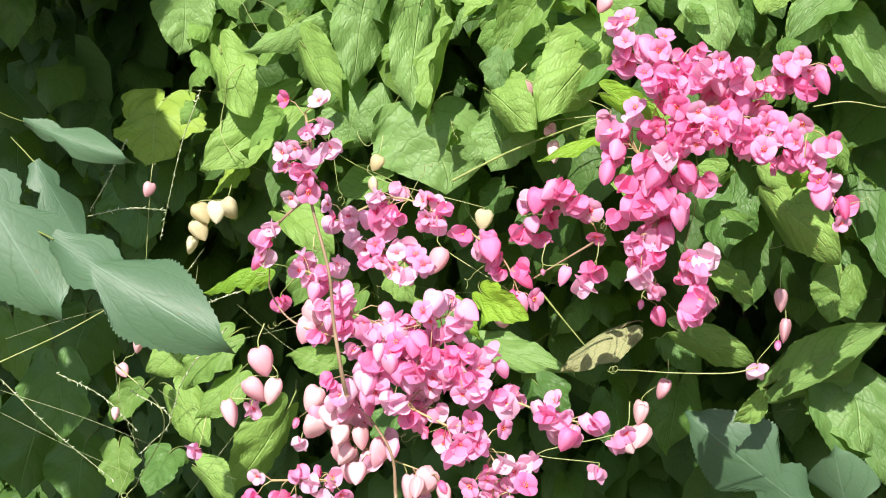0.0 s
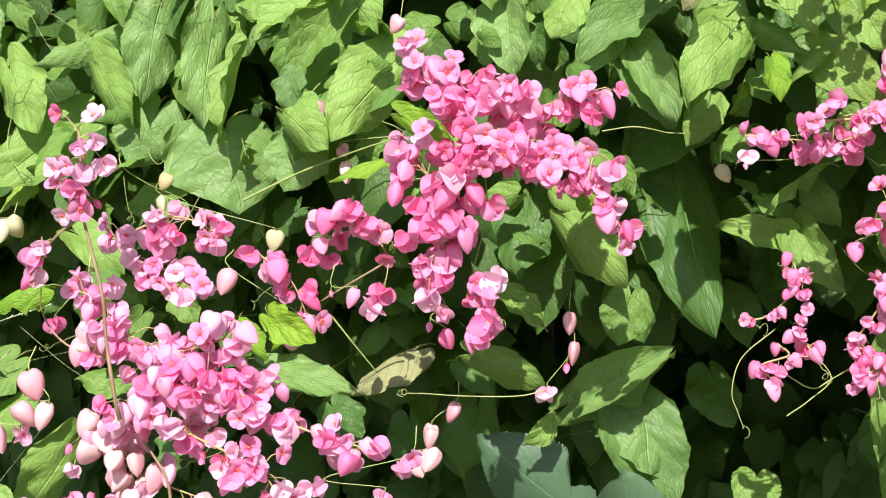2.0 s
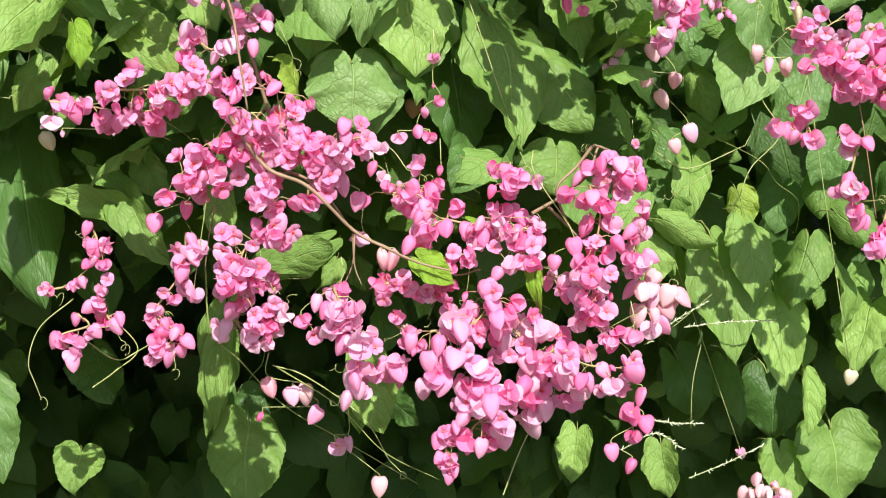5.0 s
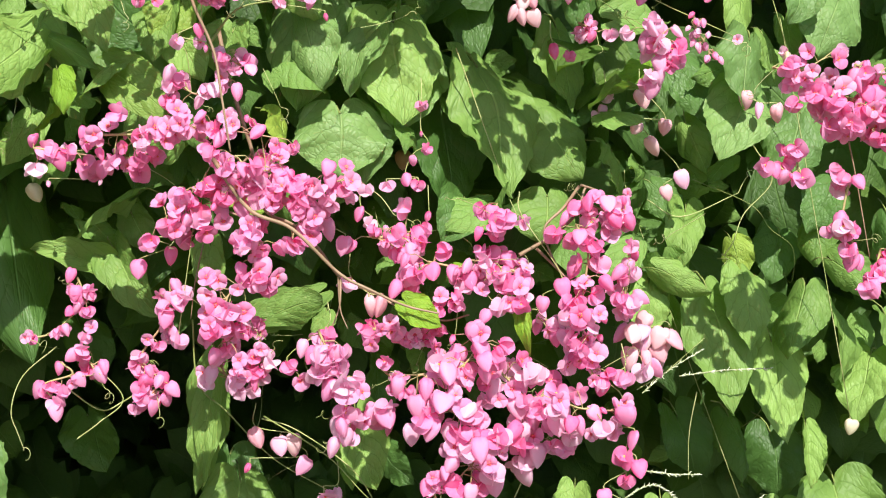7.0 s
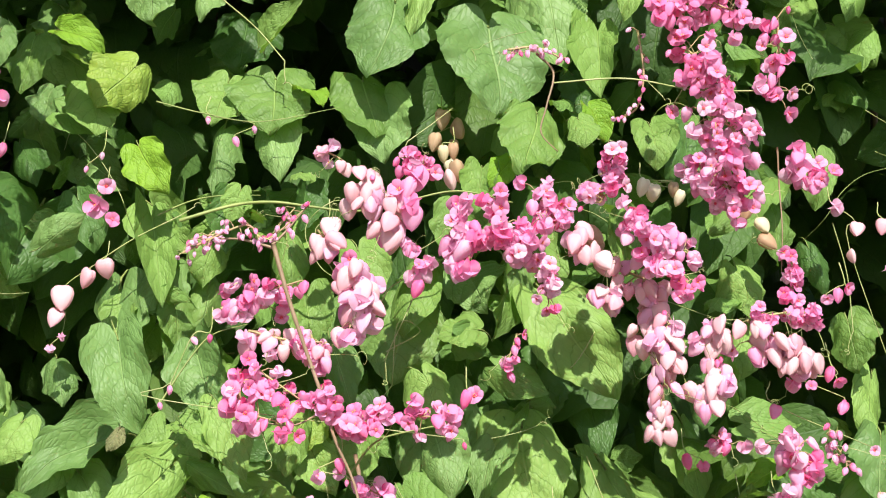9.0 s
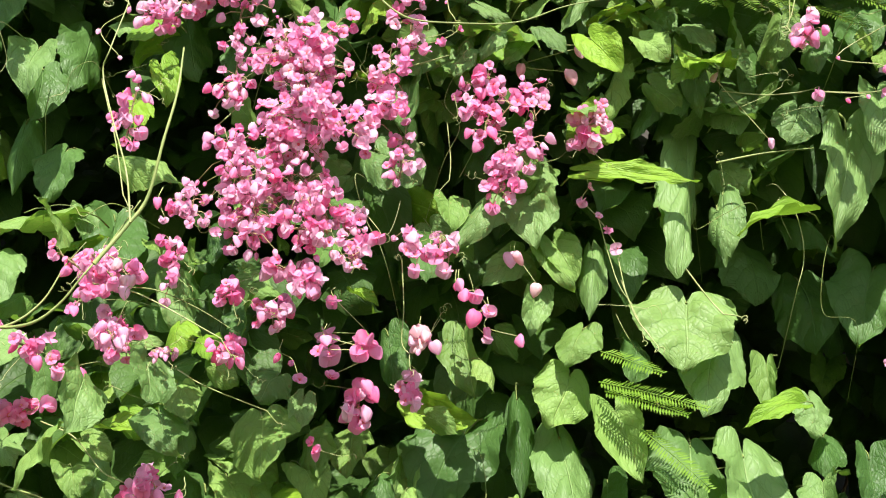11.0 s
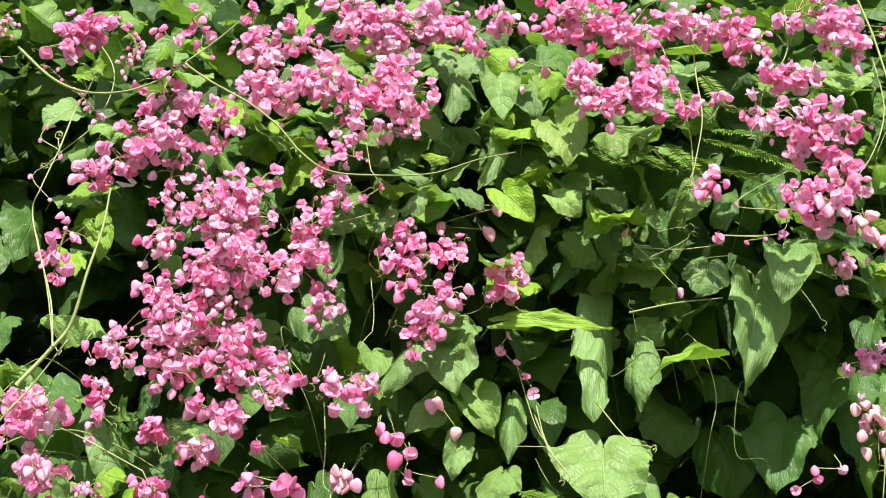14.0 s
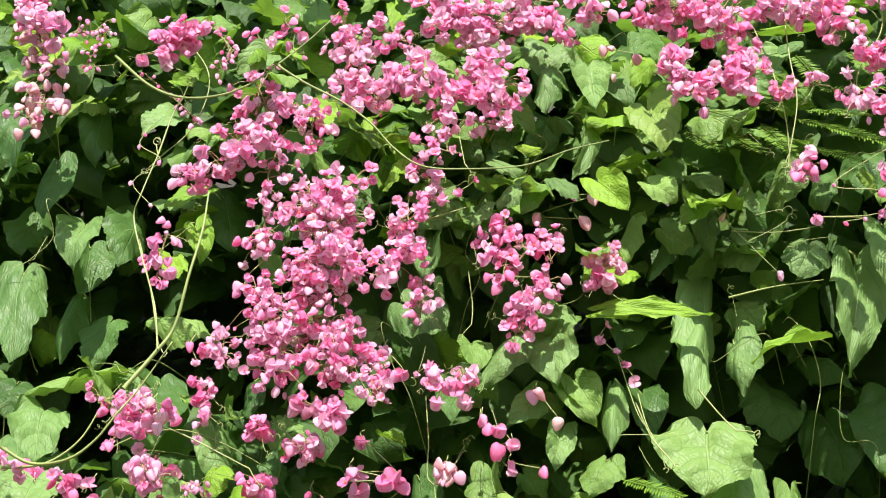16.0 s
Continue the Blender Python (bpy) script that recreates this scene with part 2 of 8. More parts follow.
def leaf_shape(seed, nu=24, nv=12, stalk=True, broad=False):
    """A heart-shaped blade of unit length and width: cupped or folded along its rib, arched to its tip, its edge in slow waves."""
    rnd = random.Random(seed)
    lift = rnd.choice((-1, -1, 1)) * rnd.uniform(0.05, 0.55)
    fold = {-1: lift + rnd.uniform(-0.25, 0.25), 1: lift + rnd.uniform(-0.25, 0.25)}
    if rnd.random() < 0.32:
        fold[rnd.choice((-1, 1))] = rnd.uniform(0.75, 1.15)
    arch, roll, sway = rnd.uniform(0.15, 1.25), rnd.uniform(-0.14, 0.14), rnd.uniform(-0.07, 0.07)
    if broad:
        fold, arch = {side: 0.6 * a for side, a in fold.items()}, 0.15 + 0.5 * arch
    frill, ph, bend = rnd.uniform(0.035, 0.085), rnd.uniform(0, 6), rnd.uniform(-0.16, 0.16)
    notch, power, n = rnd.uniform(0.17, 0.29), rnd.uniform(0.92, 1.15), rnd.uniform(4.2, 5.4)
    size = {-1: rnd.uniform(0.90, 1.06), 1: rnd.uniform(0.90, 1.06)}
    waves, crook = rnd.uniform(11, 19), rnd.uniform(-0.10, 0.10)
    lobe = {-1: rnd.uniform(-0.16, 0.16), 1: rnd.uniform(-0.16, 0.16)}
    span = 2 * math.sin(arch / 2) / arch

    def fn(u, v):
        side = -1 if v < 0 else 1
        x, y = leaf_outline(u, v, notch, power)
        x *= size[side]
        a = abs(v)
        edge = a**3
        x *= 1 + 0.050 * a**4 * math.sin(u * waves * 0.8 + ph + 2 * side) + 0.030 * a**6 * math.sin(u * 58 + ph) * math.sin(u * 23 + 2 * ph)
        swell = math.sin(math.pi * (n * u - 1.2 * a)) ** 2 * (1 - a**2) * min(1.0, 4 * a) * (1 - 0.7 * u)
        groove = -0.020 * math.exp(-((v / 0.10) ** 2)) * (1 - u)
        h = 0.030 * swell + groove + edge * (1 - 0.5 * u) * (frill * math.sin(u * waves + ph + side) + 0.022 * math.sin(u * 44 + 3 * ph + side))
        h += 0.030 * math.sin(6 * x + 7 * y + ph) + 0.012 * math.sin(17 * x - 9 * y + 2 * ph) + lobe[side] * max(0.0, 0.30 - y) * a * 1.5
        k = fold[side] * (0.6 + 0.5 * a) * (1 - 0.35 * u)
        h += roll * v * u - abs(x) * math.sin(k) + sway * math.sin(5 * u + ph) * v
        x = x * math.cos(k) + bend * u * (1 - u) + crook * u**3 * (1 - u) * 4
        k = arch * y
        yy, zz = math.sin(k) / arch + h * math.sin(k), -(1 - math.cos(k)) / arch + h * math.cos(k)
        half = arch / 2
        return x, (yy * math.cos(half) - zz * math.sin(half)) / span, (yy * math.sin(half) + zz * math.cos(half)) / span

    s = Shape()
    s.grid(fn, nu, nv)
    if stalk:
        side = rnd.uniform(-0.2, 0.2)
        s.tube([(0, 0.03, -0.004), (side * 0.2, -0.10, -0.06), (side * 0.6, -0.22, -0.20), (side, -0.30, -0.42)], 0.013, 0.011, 4, 1)
    return s


def lobed_shape(seed):
    """A smooth grey-green leaf with three broad pointed lobes and a toothed edge."""
    rnd = random.Random(seed)
    ph = rnd.uniform(0, 6)

    def fn(u, v):
        w = 0.08 + 0.16 * math.exp(-((u - 0.17) / 0.09) ** 2)
        if u > 0.22:
            k = (u - 0.22) / 0.78
            w = max(w, 0.40 * math.sin(math.pi * min(1.0, k) ** 0.72) ** 0.85 * (1 - 0.25 * k))
        w *= min(1.0, 8 * (1 - u) + 0.02)
        w *= 1 + 0.03 * (1 if int(u * 60) % 2 else -1) * abs(v) ** 6
        y = u + 0.10 * abs(v) ** 2 * math.exp(-((u - 0.32) / 0.14) ** 2)
        z = -0.30 * abs(v) ** 1.5 * w - 0.16 * u * u + 0.05 * math.sin(6 * u + ph) * v
        return v * w * 1.25, y, z

    s = Shape()
    s.grid(fn, 60, 10)
    s.tube([(0, 0.02, -0.004), (0.02, -0.15, -0.05), (0.0, -0.4, -0.2)], 0.012, 0.012, 5, 1)
    return s


def disc(u, v):
    """A square patch pulled round: u 0 to 1 and v -1 to 1 become a place in the unit disc."""
    a, b = v, 2 * u - 1
    return a * math.sqrt(1 - b * b / 2), b * math.sqrt(1 - a * a / 2)


def tepal(s, yaw, opening, size, wide, cup, n=6, notch=0.16, curl_back=0.0):
    """One smooth heart-shaped tepal hung by its notch; opening is its angle from the axis +z, in degrees."""
    turn = Matrix.Rotation(yaw, 4, "Z") @ Matrix.Rotation(-radians(opening), 4, "X")

    def fn(u, v):
        x, y = disc(u, v)
        up = 0.5 * (y + 1) + notch * (math.exp(-((x / 0.30) ** 2)) * max(0.0, -y) ** 2 - 1)
        across = 0.5 * wide * x * (1 - 0.12 * y - 0.30 * max(0.0, y) ** 2)
        bulge = cup * (math.sin(math.pi * min(1.0, 0.5 + 0.45 * y)) - 0.8 * x * x - curl_back * max(0.0, y) ** 2)
        return turn @ Vector((across * size, -bulge * size, up * size))

    s.grid(fn, n, n)


def round_tepal(s, yaw, opening, size, wide, cup, n=5):
    """One blunt tepal of an open flower, broadest towards its end."""
    turn = Matrix.Rotation(yaw, 4, "Z") @ Matrix.Rotation(-radians(opening), 4, "X")

    def fn(u, v):
        x, y = disc(u, v)
        bulge = cup * (math.sin(math.pi * (0.45 + 0.45 * y)) - 0.8 * x * x)
        return turn @ Vector((0.5 * wide * x * (1 + 0.22 * y) * size, -bulge * size, 0.5 * (y + 1) * size))

    s.grid(fn, n, n)


def flower_shape(seed, kind):
    """Unit flowers about 1 across, stalk at the origin, axis +z. open, half, closed (a puffed heart) or bud."""
    rnd = random.Random(seed)
    s = Shape()
    if kind == "open":
        for k in range(5):
            round_tepal(s, k * 2 * math.pi / 5 + rnd.uniform(-0.12, 0.12), rnd.uniform(42, 74), rnd.uniform(0.54, 0.64), rnd.uniform(0.95, 1.15) if k % 2 else 0.85, rnd.uniform(0.12, 0.24))
        s.tube([(0, 0, 0.02), (0, 0, 0.11), (0, 0, 0.16)], 0.05, 0.13, 6, 1)
        for k in range(6):
            a = k * math.pi / 3
            s.tube([(0.06 * math.cos(a), 0.06 * math.sin(a), 0.12), (0.10 * math.cos(a), 0.10 * math.sin(a), 0.22)], 0.016, 0.022, 3, 2)
    elif kind == "half":
        lean = rnd.uniform(0, 6.28)
        for k in range(3):
            tepal(s, lean + k * 2 * math.pi / 3 + rnd.uniform(-0.25, 0.25), rnd.uniform(10, 44), rnd.uniform(0.84, 1.0), rnd.uniform(1.08, 1.28), rnd.uniform(0.10, 0.20), n=6, notch=rnd.uniform(0.14, 0.22), curl_back=rnd.uniform(0.0, 0.6))
        for k in range(2):
            tepal(s, lean + 0.5 + k * math.pi, rnd.uniform(4, 16), 0.62, 0.62, 0.14, n=4, notch=0.06)
        s.tube([(0, 0, 0.02), (0, 0, 0.2)], 0.05, 0.10, 5, 1)
        s.tube([(0, 0, 0.2), (0, 0, 0.27)], 0.06, 0.08, 5, 2)
    elif kind == "closed":
        lobes, flat_by, notch, wide = rnd.uniform(0.10, 0.2), rnd.uniform(0.52, 0.85), rnd.uniform(0.12, 0.20), rnd.uniform(0.46, 0.54)

        def fn(u, v):
            turn = math.pi * v
            lobe = 1 - lobes * (1 - math.cos(3 * turn)) * 0.9
            if u < 0.3:
                t = u / 0.3
                rad, z = 0.36 * t, -notch * lobe * math.sin(math.pi * min(1, t * 0.8) * 0.8)
            else:
                t = (u - 0.3) / 0.7
                rad = 0.36 + (wide - 0.36) * math.sin(min(t / 0.25, 1) * math.pi / 2) if t < 0.25 else wide * max(0.0, 1 - ((t - 0.25) / 0.75) ** 1.7) ** 0.78
                z = -notch * lobe * math.sin(0.64 * math.pi) * (1 - t) ** 2 + 0.92 * t
            return rad * lobe * math.cos(turn), rad * lobe * math.sin(turn) * flat_by, z

        s.grid(fn, 9, 12)
    else:
        for k in range(3):
            tepal(s, k * 2 * math.pi / 3, 2, 1.0, 0.60, 0.30, n=4, notch=0.05)
    return s


def smooth(points, step=6):
    """A curve through the points."""
    p = [Vector(q) for q in points]
    p = [2 * p[0] - p[1]] + p + [2 * p[-1] - p[-2]]
    out = []
    for i in range(1, len(p) - 2):
        a, b, c, d = p[i - 1 : i + 3]
        for k in range(step):
            t = k / step
            out.append(0.5 * (2 * b + (c - a) * t + (2 * a - 5 * b + 4 * c - d) * t * t + (3 * b - a - 3 * c + d) * t**3))
    return out + [p[-2]]


# ---- ground and the backing added behind the vines ----
# dark hollows among the leaves: (along, up, radius)
HOLLOWS = [
    (-0.982, 1.309, 0.047), (-1.214, 1.157, 0.063), (-1.231, 1.245, 0.047), (-0.816, 1.363, 0.024),
    (-0.592, 1.372, 0.031), (-0.116, 1.264, 0.047), (-0.109, 1.111, 0.063), (-0.338, 1.159, 0.047),
    (-0.684, 1.471, 0.024), (0.178, 1.31, 0.031), (0.222, 1.165, 0.039), (-0.121, 1.169, 0.039),
    (-0.036, 1.146, 0.047), (0.146, 1.188, 0.039), (0.549, 1.172, 0.039), (0.668, 1.175, 0.031),
    (0.694, 1.377, 0.047), (0.3, 1.115, 0.047), (0.393, 1.045, 0.039), (0.437, 1.065, 0.071),
    (0.522, 1.067, 0.063), (0.302, 1.057, 0.063), (0.132, 1.041, 0.047), (0.693, 1.861, 0.071),
] + [
    (-0.385, 1.088, 0.059), (0.423, 2.416, 0.079), (0.535, 2.462, 0.087), (0.54, 2.351, 0.063),
    (0.614, 2.402, 0.094), (0.502, 2.347, 0.087), (0.426, 2.355, 0.055), (0.469, 2.509, 0.039),
    (-0.168, 1.081, 0.055), (-0.032, 1.148, 0.087), (0.029, 1.073, 0.071), (-0.068, 1.051, 0.063),
    (-0.096, 1.03, 0.063), (0.014, 1.025, 0.071), (-0.031, 1.119, 0.055), (-0.076, 1.096, 0.087),
    (0.017, 1.072, 0.063), (0.166, 1.126, 0.055), (0.269, 1.076, 0.063), (-0.028, 1.16, 0.047),
    (0.433, 1.033, 0.047), (0.604, 1.681, 0.055), (0.554, 1.768, 0.031), (0.722, 1.718, 0.087),
] + [
    (0.363, 1.616, 0.031), (0.578, 1.683, 0.039), (0.701, 1.495, 0.047), (0.035, 1.994, 0.055),
    (-0.333, 1.849, 0.039), (0.12, 2.175, 0.031), (0.249, 2.179, 0.031), (-0.391, 1.632, 0.047),
    (-0.254, 1.672, 0.047), (0.339, 2.294, 0.079), (0.46, 2.339, 0.063), (0.308, 2.371, 0.047),
    (0.251, 2.198, 0.039), (-0.033, 2.07, 0.047), (-0.075, 2.316, 0.055), (0.465, 2.328, 0.055),
    (-0.306, 2.662, 0.055), (-0.39, 2.67, 0.039), (0.016, 2.565, 0.031), (0.264, 2.447, 0.047),
    (0.437, 2.368, 0.063), (-0.58, 2.754, 0.063), (-0.475, 2.692, 0.047), (-0.532, 2.601, 0.087),
] + [
    (-0.54, 2.462, 0.063), (-0.397, 2.509, 0.047),
] + [
    (-0.486, 2.866, 0.070), (-0.460, 2.677, 0.060), (-0.294, 2.653, 0.050), (-0.582, 2.701, 0.060),
    (-0.515, 2.786, 0.050), (-0.293, 2.554, 0.040), (0.566, 2.421, 0.060), (0.621, 2.358, 0.070),
    (0.433, 2.357, 0.050), (0.485, 2.319, 0.050), (0.260, 2.372, 0.040), (-0.403, 2.585, 0.060),
    (-0.296, 2.666, 0.070), (0.039, 2.552, 0.030), (0.692, 1.711, 0.060), (0.628, 1.855, 0.060),
    (0.686, 1.914, 0.050), (0.724, 1.680, 0.060), (0.570, 1.509, 0.040), (-0.355, 1.165, 0.050),
    (-0.413, 1.138, 0.040), (-0.123, 1.194, 0.050), (-0.091, 1.119, 0.060), (-0.311, 1.101, 0.050),
    (-0.142, 1.319, 0.030), (0.449, 2.363, 0.070), (0.263, 2.323, 0.050), (0.485, 2.293, 0.050),
    (0.026, 2.028, 0.050), (0.087, 2.147, 0.050), (-0.002, 2.105, 0.040), (-1.220, 1.146, 0.060),
    (-1.173, 1.518, 0.070), (-1.240, 1.005, 0.060),
]


def hollow(x, z):
    """How much deeper the leaves lie at a place, in the hollows."""
    return 0.85 * min(1.0, sum(1.6 * math.exp(-((x - a) ** 2 + (z - b) ** 2) / r**2) for a, b, r in HOLLOWS))


def hedge_face(x, z):
    """How far off the mass of vine leaves stands at a place along and up the hedge."""
    left, low = max(0.0, -0.45 - x), max(0.0, min(0.45, 1.40 - z))
    return 1.63 + 0.11 * math.exp(-(((z - 2.1) / 0.35) ** 2)) + 0.45 * left + 1.5 * low


def ground_material():
    k = Mat("soil_and_grass")
    place = k.t.nodes.new("ShaderNodeTexCoord").outputs["Object"]
    a, b = k.noise(3.0, 5, place), k.noise(60.0, 4, place)
    soil = k.mix(k.ramp(b, 0.35, 0.65), (0.10, 0.075, 0.05), (0.17, 0.13, 0.09))
    k.link(k.mix(k.ramp(a, 0.45, 0.6), soil, (0.07, 0.12, 0.03)), k.bsdf.inputs["Base Color"])
    k.bsdf.inputs["Roughness"].default_value = 0.95
    k.bump(b, 0.6, 0.02)
    return k.m


def backing_material():
    k = Mat("gap_shade_backing")
    place = k.t.nodes.new("ShaderNodeTexCoord").outputs["Object"]
    a, b = k.noise(2.0, 5, place), k.noise(30.0, 4, place)
    # near-black browns stand for the shade seen between the leaves
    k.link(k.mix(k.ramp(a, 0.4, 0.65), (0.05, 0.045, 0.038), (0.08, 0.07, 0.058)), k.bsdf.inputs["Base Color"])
    k.bsdf.inputs["Roughness"].default_value = 0.95
    k.bump(b, 0.5, 0.01)
    return k.m


def box_shape(x0, x1, y0, y1, z0, z1):
    s = Shape()
    s.v = [(x, y, z) for x in (x0, x1) for y in (y0, y1) for z in (z0, z1)]
    s.uv = [(0.0, 0.0)] * 8
    s.f = [(0, 1, 3, 2), (4, 6, 7, 5), (0, 4, 5, 1), (2, 3, 7, 6), (0, 2, 6, 4), (1, 5, 7, 3)]
    s.s = [0] * 6
    return s


flat = Shape()
flat.grid(lambda u, v: (v * 400, (u - 0.5) * 800, 0.015 * math.sin(40 * u + 9 * v)), 24, 24)
tagged(new("ground", flat.mesh("ground", ground_material())), "bare brown soil with patches of short grass", "ground", kind="structure")
# unseen backing, added to close off the gaps and the sky
wall = new("dark_backing", box_shape(-9, 9, 3.95, 4.15, 0, 6.5).mesh("dark_backing", backing_material()))
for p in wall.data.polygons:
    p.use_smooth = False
tagged(wall, "near-black backing added behind the hedge for its shaded gaps", "wall", kind="structure")

# ---- the vines ----
LEAF_SHAPES = [leaf_shape(i) for i in range(24)]
LEAF_MESHES = {
    "g": [s.mesh("leaf", LEAF, STEM) for s in LEAF_SHAPES],
    "o": [s.mesh("leaf", LEAF_SHADED, STEM) for s in LEAF_SHAPES],
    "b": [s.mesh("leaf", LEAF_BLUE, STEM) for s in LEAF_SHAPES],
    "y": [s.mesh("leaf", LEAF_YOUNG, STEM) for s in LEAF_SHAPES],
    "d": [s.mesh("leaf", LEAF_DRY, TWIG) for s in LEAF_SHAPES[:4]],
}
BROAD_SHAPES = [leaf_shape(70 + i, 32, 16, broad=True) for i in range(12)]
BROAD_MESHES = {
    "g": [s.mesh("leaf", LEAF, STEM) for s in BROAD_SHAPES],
    "o": [s.mesh("leaf", LEAF_SHADED, STEM) for s in BROAD_SHAPES],
    "b": [s.mesh("leaf", LEAF_BLUE, STEM) for s in BROAD_SHAPES],
}
LOBED = [lobed_shape(i).mesh("leaf", LEAF_GREY, STEM) for i in range(3)]
BLOOM = {}
for kind, count in (("open", 4), ("half", 4), ("closed", 4), ("bud", 2)):
    for i in range(count):
        s = flower_shape(10 * len(BLOOM) + i, kind)
        for colour, material in (("pink", PINK), ("rose", ROSE), ("pale", PALE), ("cream", CREAM), ("tan", TAN)):
            BLOOM.setdefault((kind, colour), []).append(s.mesh("flower", material, THROAT, ANTHER))

# what a spray bears, by its style: (share, kind, colour, size)
STYLES = {
    "o": ((0.42, "open", "pink", 1.0), (0.30, "half", "pink", 1.0), (0.13, "closed", "pink", 0.85), (0.08, "half", "rose", 0.9), (0.07, "bud", "pink", 0.5)),
    "q": ((0.26, "open", "pink", 1.0), (0.20, "half", "pink", 1.0), (0.24, "half", "rose", 1.0), (0.16, "open", "rose", 0.95), (0.08, "closed", "rose", 0.9), (0.06, "bud", "pink", 0.5)),
    "h": ((0.34, "closed", "pink", 0.95), (0.34, "half", "pink", 1.0), (0.14, "open", "pink", 0.9), (0.10, "half", "rose", 1.0), (0.08, "bud", "pink", 0.5)),
    "m": ((0.22, "closed", "rose", 0.95), (0.28, "half", "rose", 1.0), (0.14, "closed", "pink", 0.95), (0.18, "open", "pink", 0.9), (0.18, "half", "pink", 0.95)),
    "p": ((0.62, "closed", "pale", 1.0), (0.18, "half", "rose", 0.9), (0.14, "closed", "rose", 0.95), (0.06, "bud", "pink", 0.5)),
    "c": ((0.85, "closed", "cream", 1.0), (0.15, "closed", "tan", 0.9)),
    "t": ((0.6, "closed", "tan", 1.0), (0.25, "closed", "pale", 1.0), (0.15, "closed", "cream", 1.0)),
    "b": ((0.65, "bud", "rose", 0.75), (0.20, "bud", "pink", 0.7), (0.15, "half", "rose", 0.65)),
    "k": ((0.55, "bud", "pink", 0.9), (0.30, "half", "pink", 0.8), (0.15, "open", "pink", 0.8)),
}
SEED_LABEL = {"pale": "pale pink papery seed heart", "cream": "cream-coloured papery seed heart", "tan": "withered brownish seed heart"}
PART_NAME = {"open": "flower", "half": "flower", "closed": "flower", "bud": "bud"}
rng = random.Random(7)
VINES = []


def vine(x, label):
    """A plant that climbs from the ground at x: an Empty at its foot and a woody main stem."""
    foot = Vector((x, 3.45, 0))
    plant = new("coral_vine")
    plant.location = foot
    tagged(plant, label, "vine", "vines of the hedge")
    rnd = random.Random(int(x * 1000))
    pts = [foot + Vector((0.12 * math.sin(1.7 * z + x * 9) + rnd.uniform(-0.04, 0.04), -0.03 * z + rnd.uniform(-0.05, 0.05), z)) for z in np.arange(0, 3.2, 0.25)]
    s = Shape()
    s.tube(smooth(pts, 3), 0.006, 0.003, 6, wave=0.15)
    part("stem", s.mesh("stem", TWIG), plant, foot)
    VINES.append((plant, foot, [0]))
    return plant


for i in range(11):
    vine(-1.35 + 0.25 * i, "leafy coral vine with pink flower sprays in the hedge")


def plant_at(x, leaves=1):
    """The plant nearest to x; the leaves are shared out so that none has too many."""
    best = min(VINES, key=lambda v: abs(v[1].x - x) + 0.002 * max(0, v[2][0] - 60) * leaves)
    best[2][0] += leaves
    return best[0], best[1]


def leaf(bx, by, bz, tx, ty, tz, wide, twist=0.0, look_of="g", name="leaf"):
    """A leaf whose stalk joins at b and whose tip is at t; twist turns it round its rib, in degrees."""
    b, along = Vector((bx, by, bz)), Vector((tx - bx, ty - by, tz - bz))
    y = along.normalized()
    n = Vector((0.0, -1.0, 0.50))
    n = (n - n.dot(y) * y).normalized()
    n = Matrix.Rotation(radians(twist + rng.gauss(-3, 20)), 3, y) @ n
    x = y.cross(n)
    size = along.length
    m = Matrix.Translation(b) @ Matrix((x, y, n)).transposed().to_4x4() @ Matrix.Diagonal((wide, size, 0.5 * (wide + size), 1))
    plant, foot = plant_at(bx)
    if look_of == "w":
        return part(name, rng.choice(LOBED), *((YOUNG_WEED, YOUNG_WEED_AT) if bx > -0.6 else (WEED, WEED_AT)), m)
    broad = look_of in BROAD_MESHES and (wide > 0.95 * size or wide > 0.075)
    return part(name, rng.choice((BROAD_MESHES if broad else LEAF_MESHES)[look_of]), plant, foot, m)


def bloom(holder, at, style, place, size, away, rnd):
    """One flower, heart or bud of the style at a place; away is the way out from its stalk."""
    pick, total = rnd.random(), 0.0
    for share, kind, colour, scale in STYLES[style]:
        total += share
        if pick <= total:
            break
    if kind in ("closed", "bud"):
        axis = Vector((rnd.gauss(0, 0.30), rnd.gauss(-0.15, 0.30), -1.0)) + 0.5 * away
    elif kind == "half":
        axis = Vector((rnd.gauss(0, 0.45), rnd.gauss(-0.40, 0.40), rnd.gauss(-0.85, 0.35))) + 0.5 * away
    else:
        axis = Vector((rnd.gauss(0, 0.45), rnd.gauss(-1.0, 0.30), rnd.gauss(0.12, 0.40))) + 0.6 * away
    turn = axis.to_track_quat("Z", "Y").to_matrix().to_4x4() @ Matrix.Rotation(rnd.uniform(0, 6.28), 4, "Z")
    s = size * scale * rnd.uniform(0.8, 1.15) * 0.94
    m = Matrix.Translation(place) @ turn @ Matrix.Diagonal((s, s, s, 1))
    papery = kind == "closed" and colour in ("pale", "cream", "tan")
    part("seed_heart" if papery else PART_NAME[kind], rnd.choice(BLOOM[kind, colour]), holder, at, m, SEED_LABEL[colour] if papery else "")


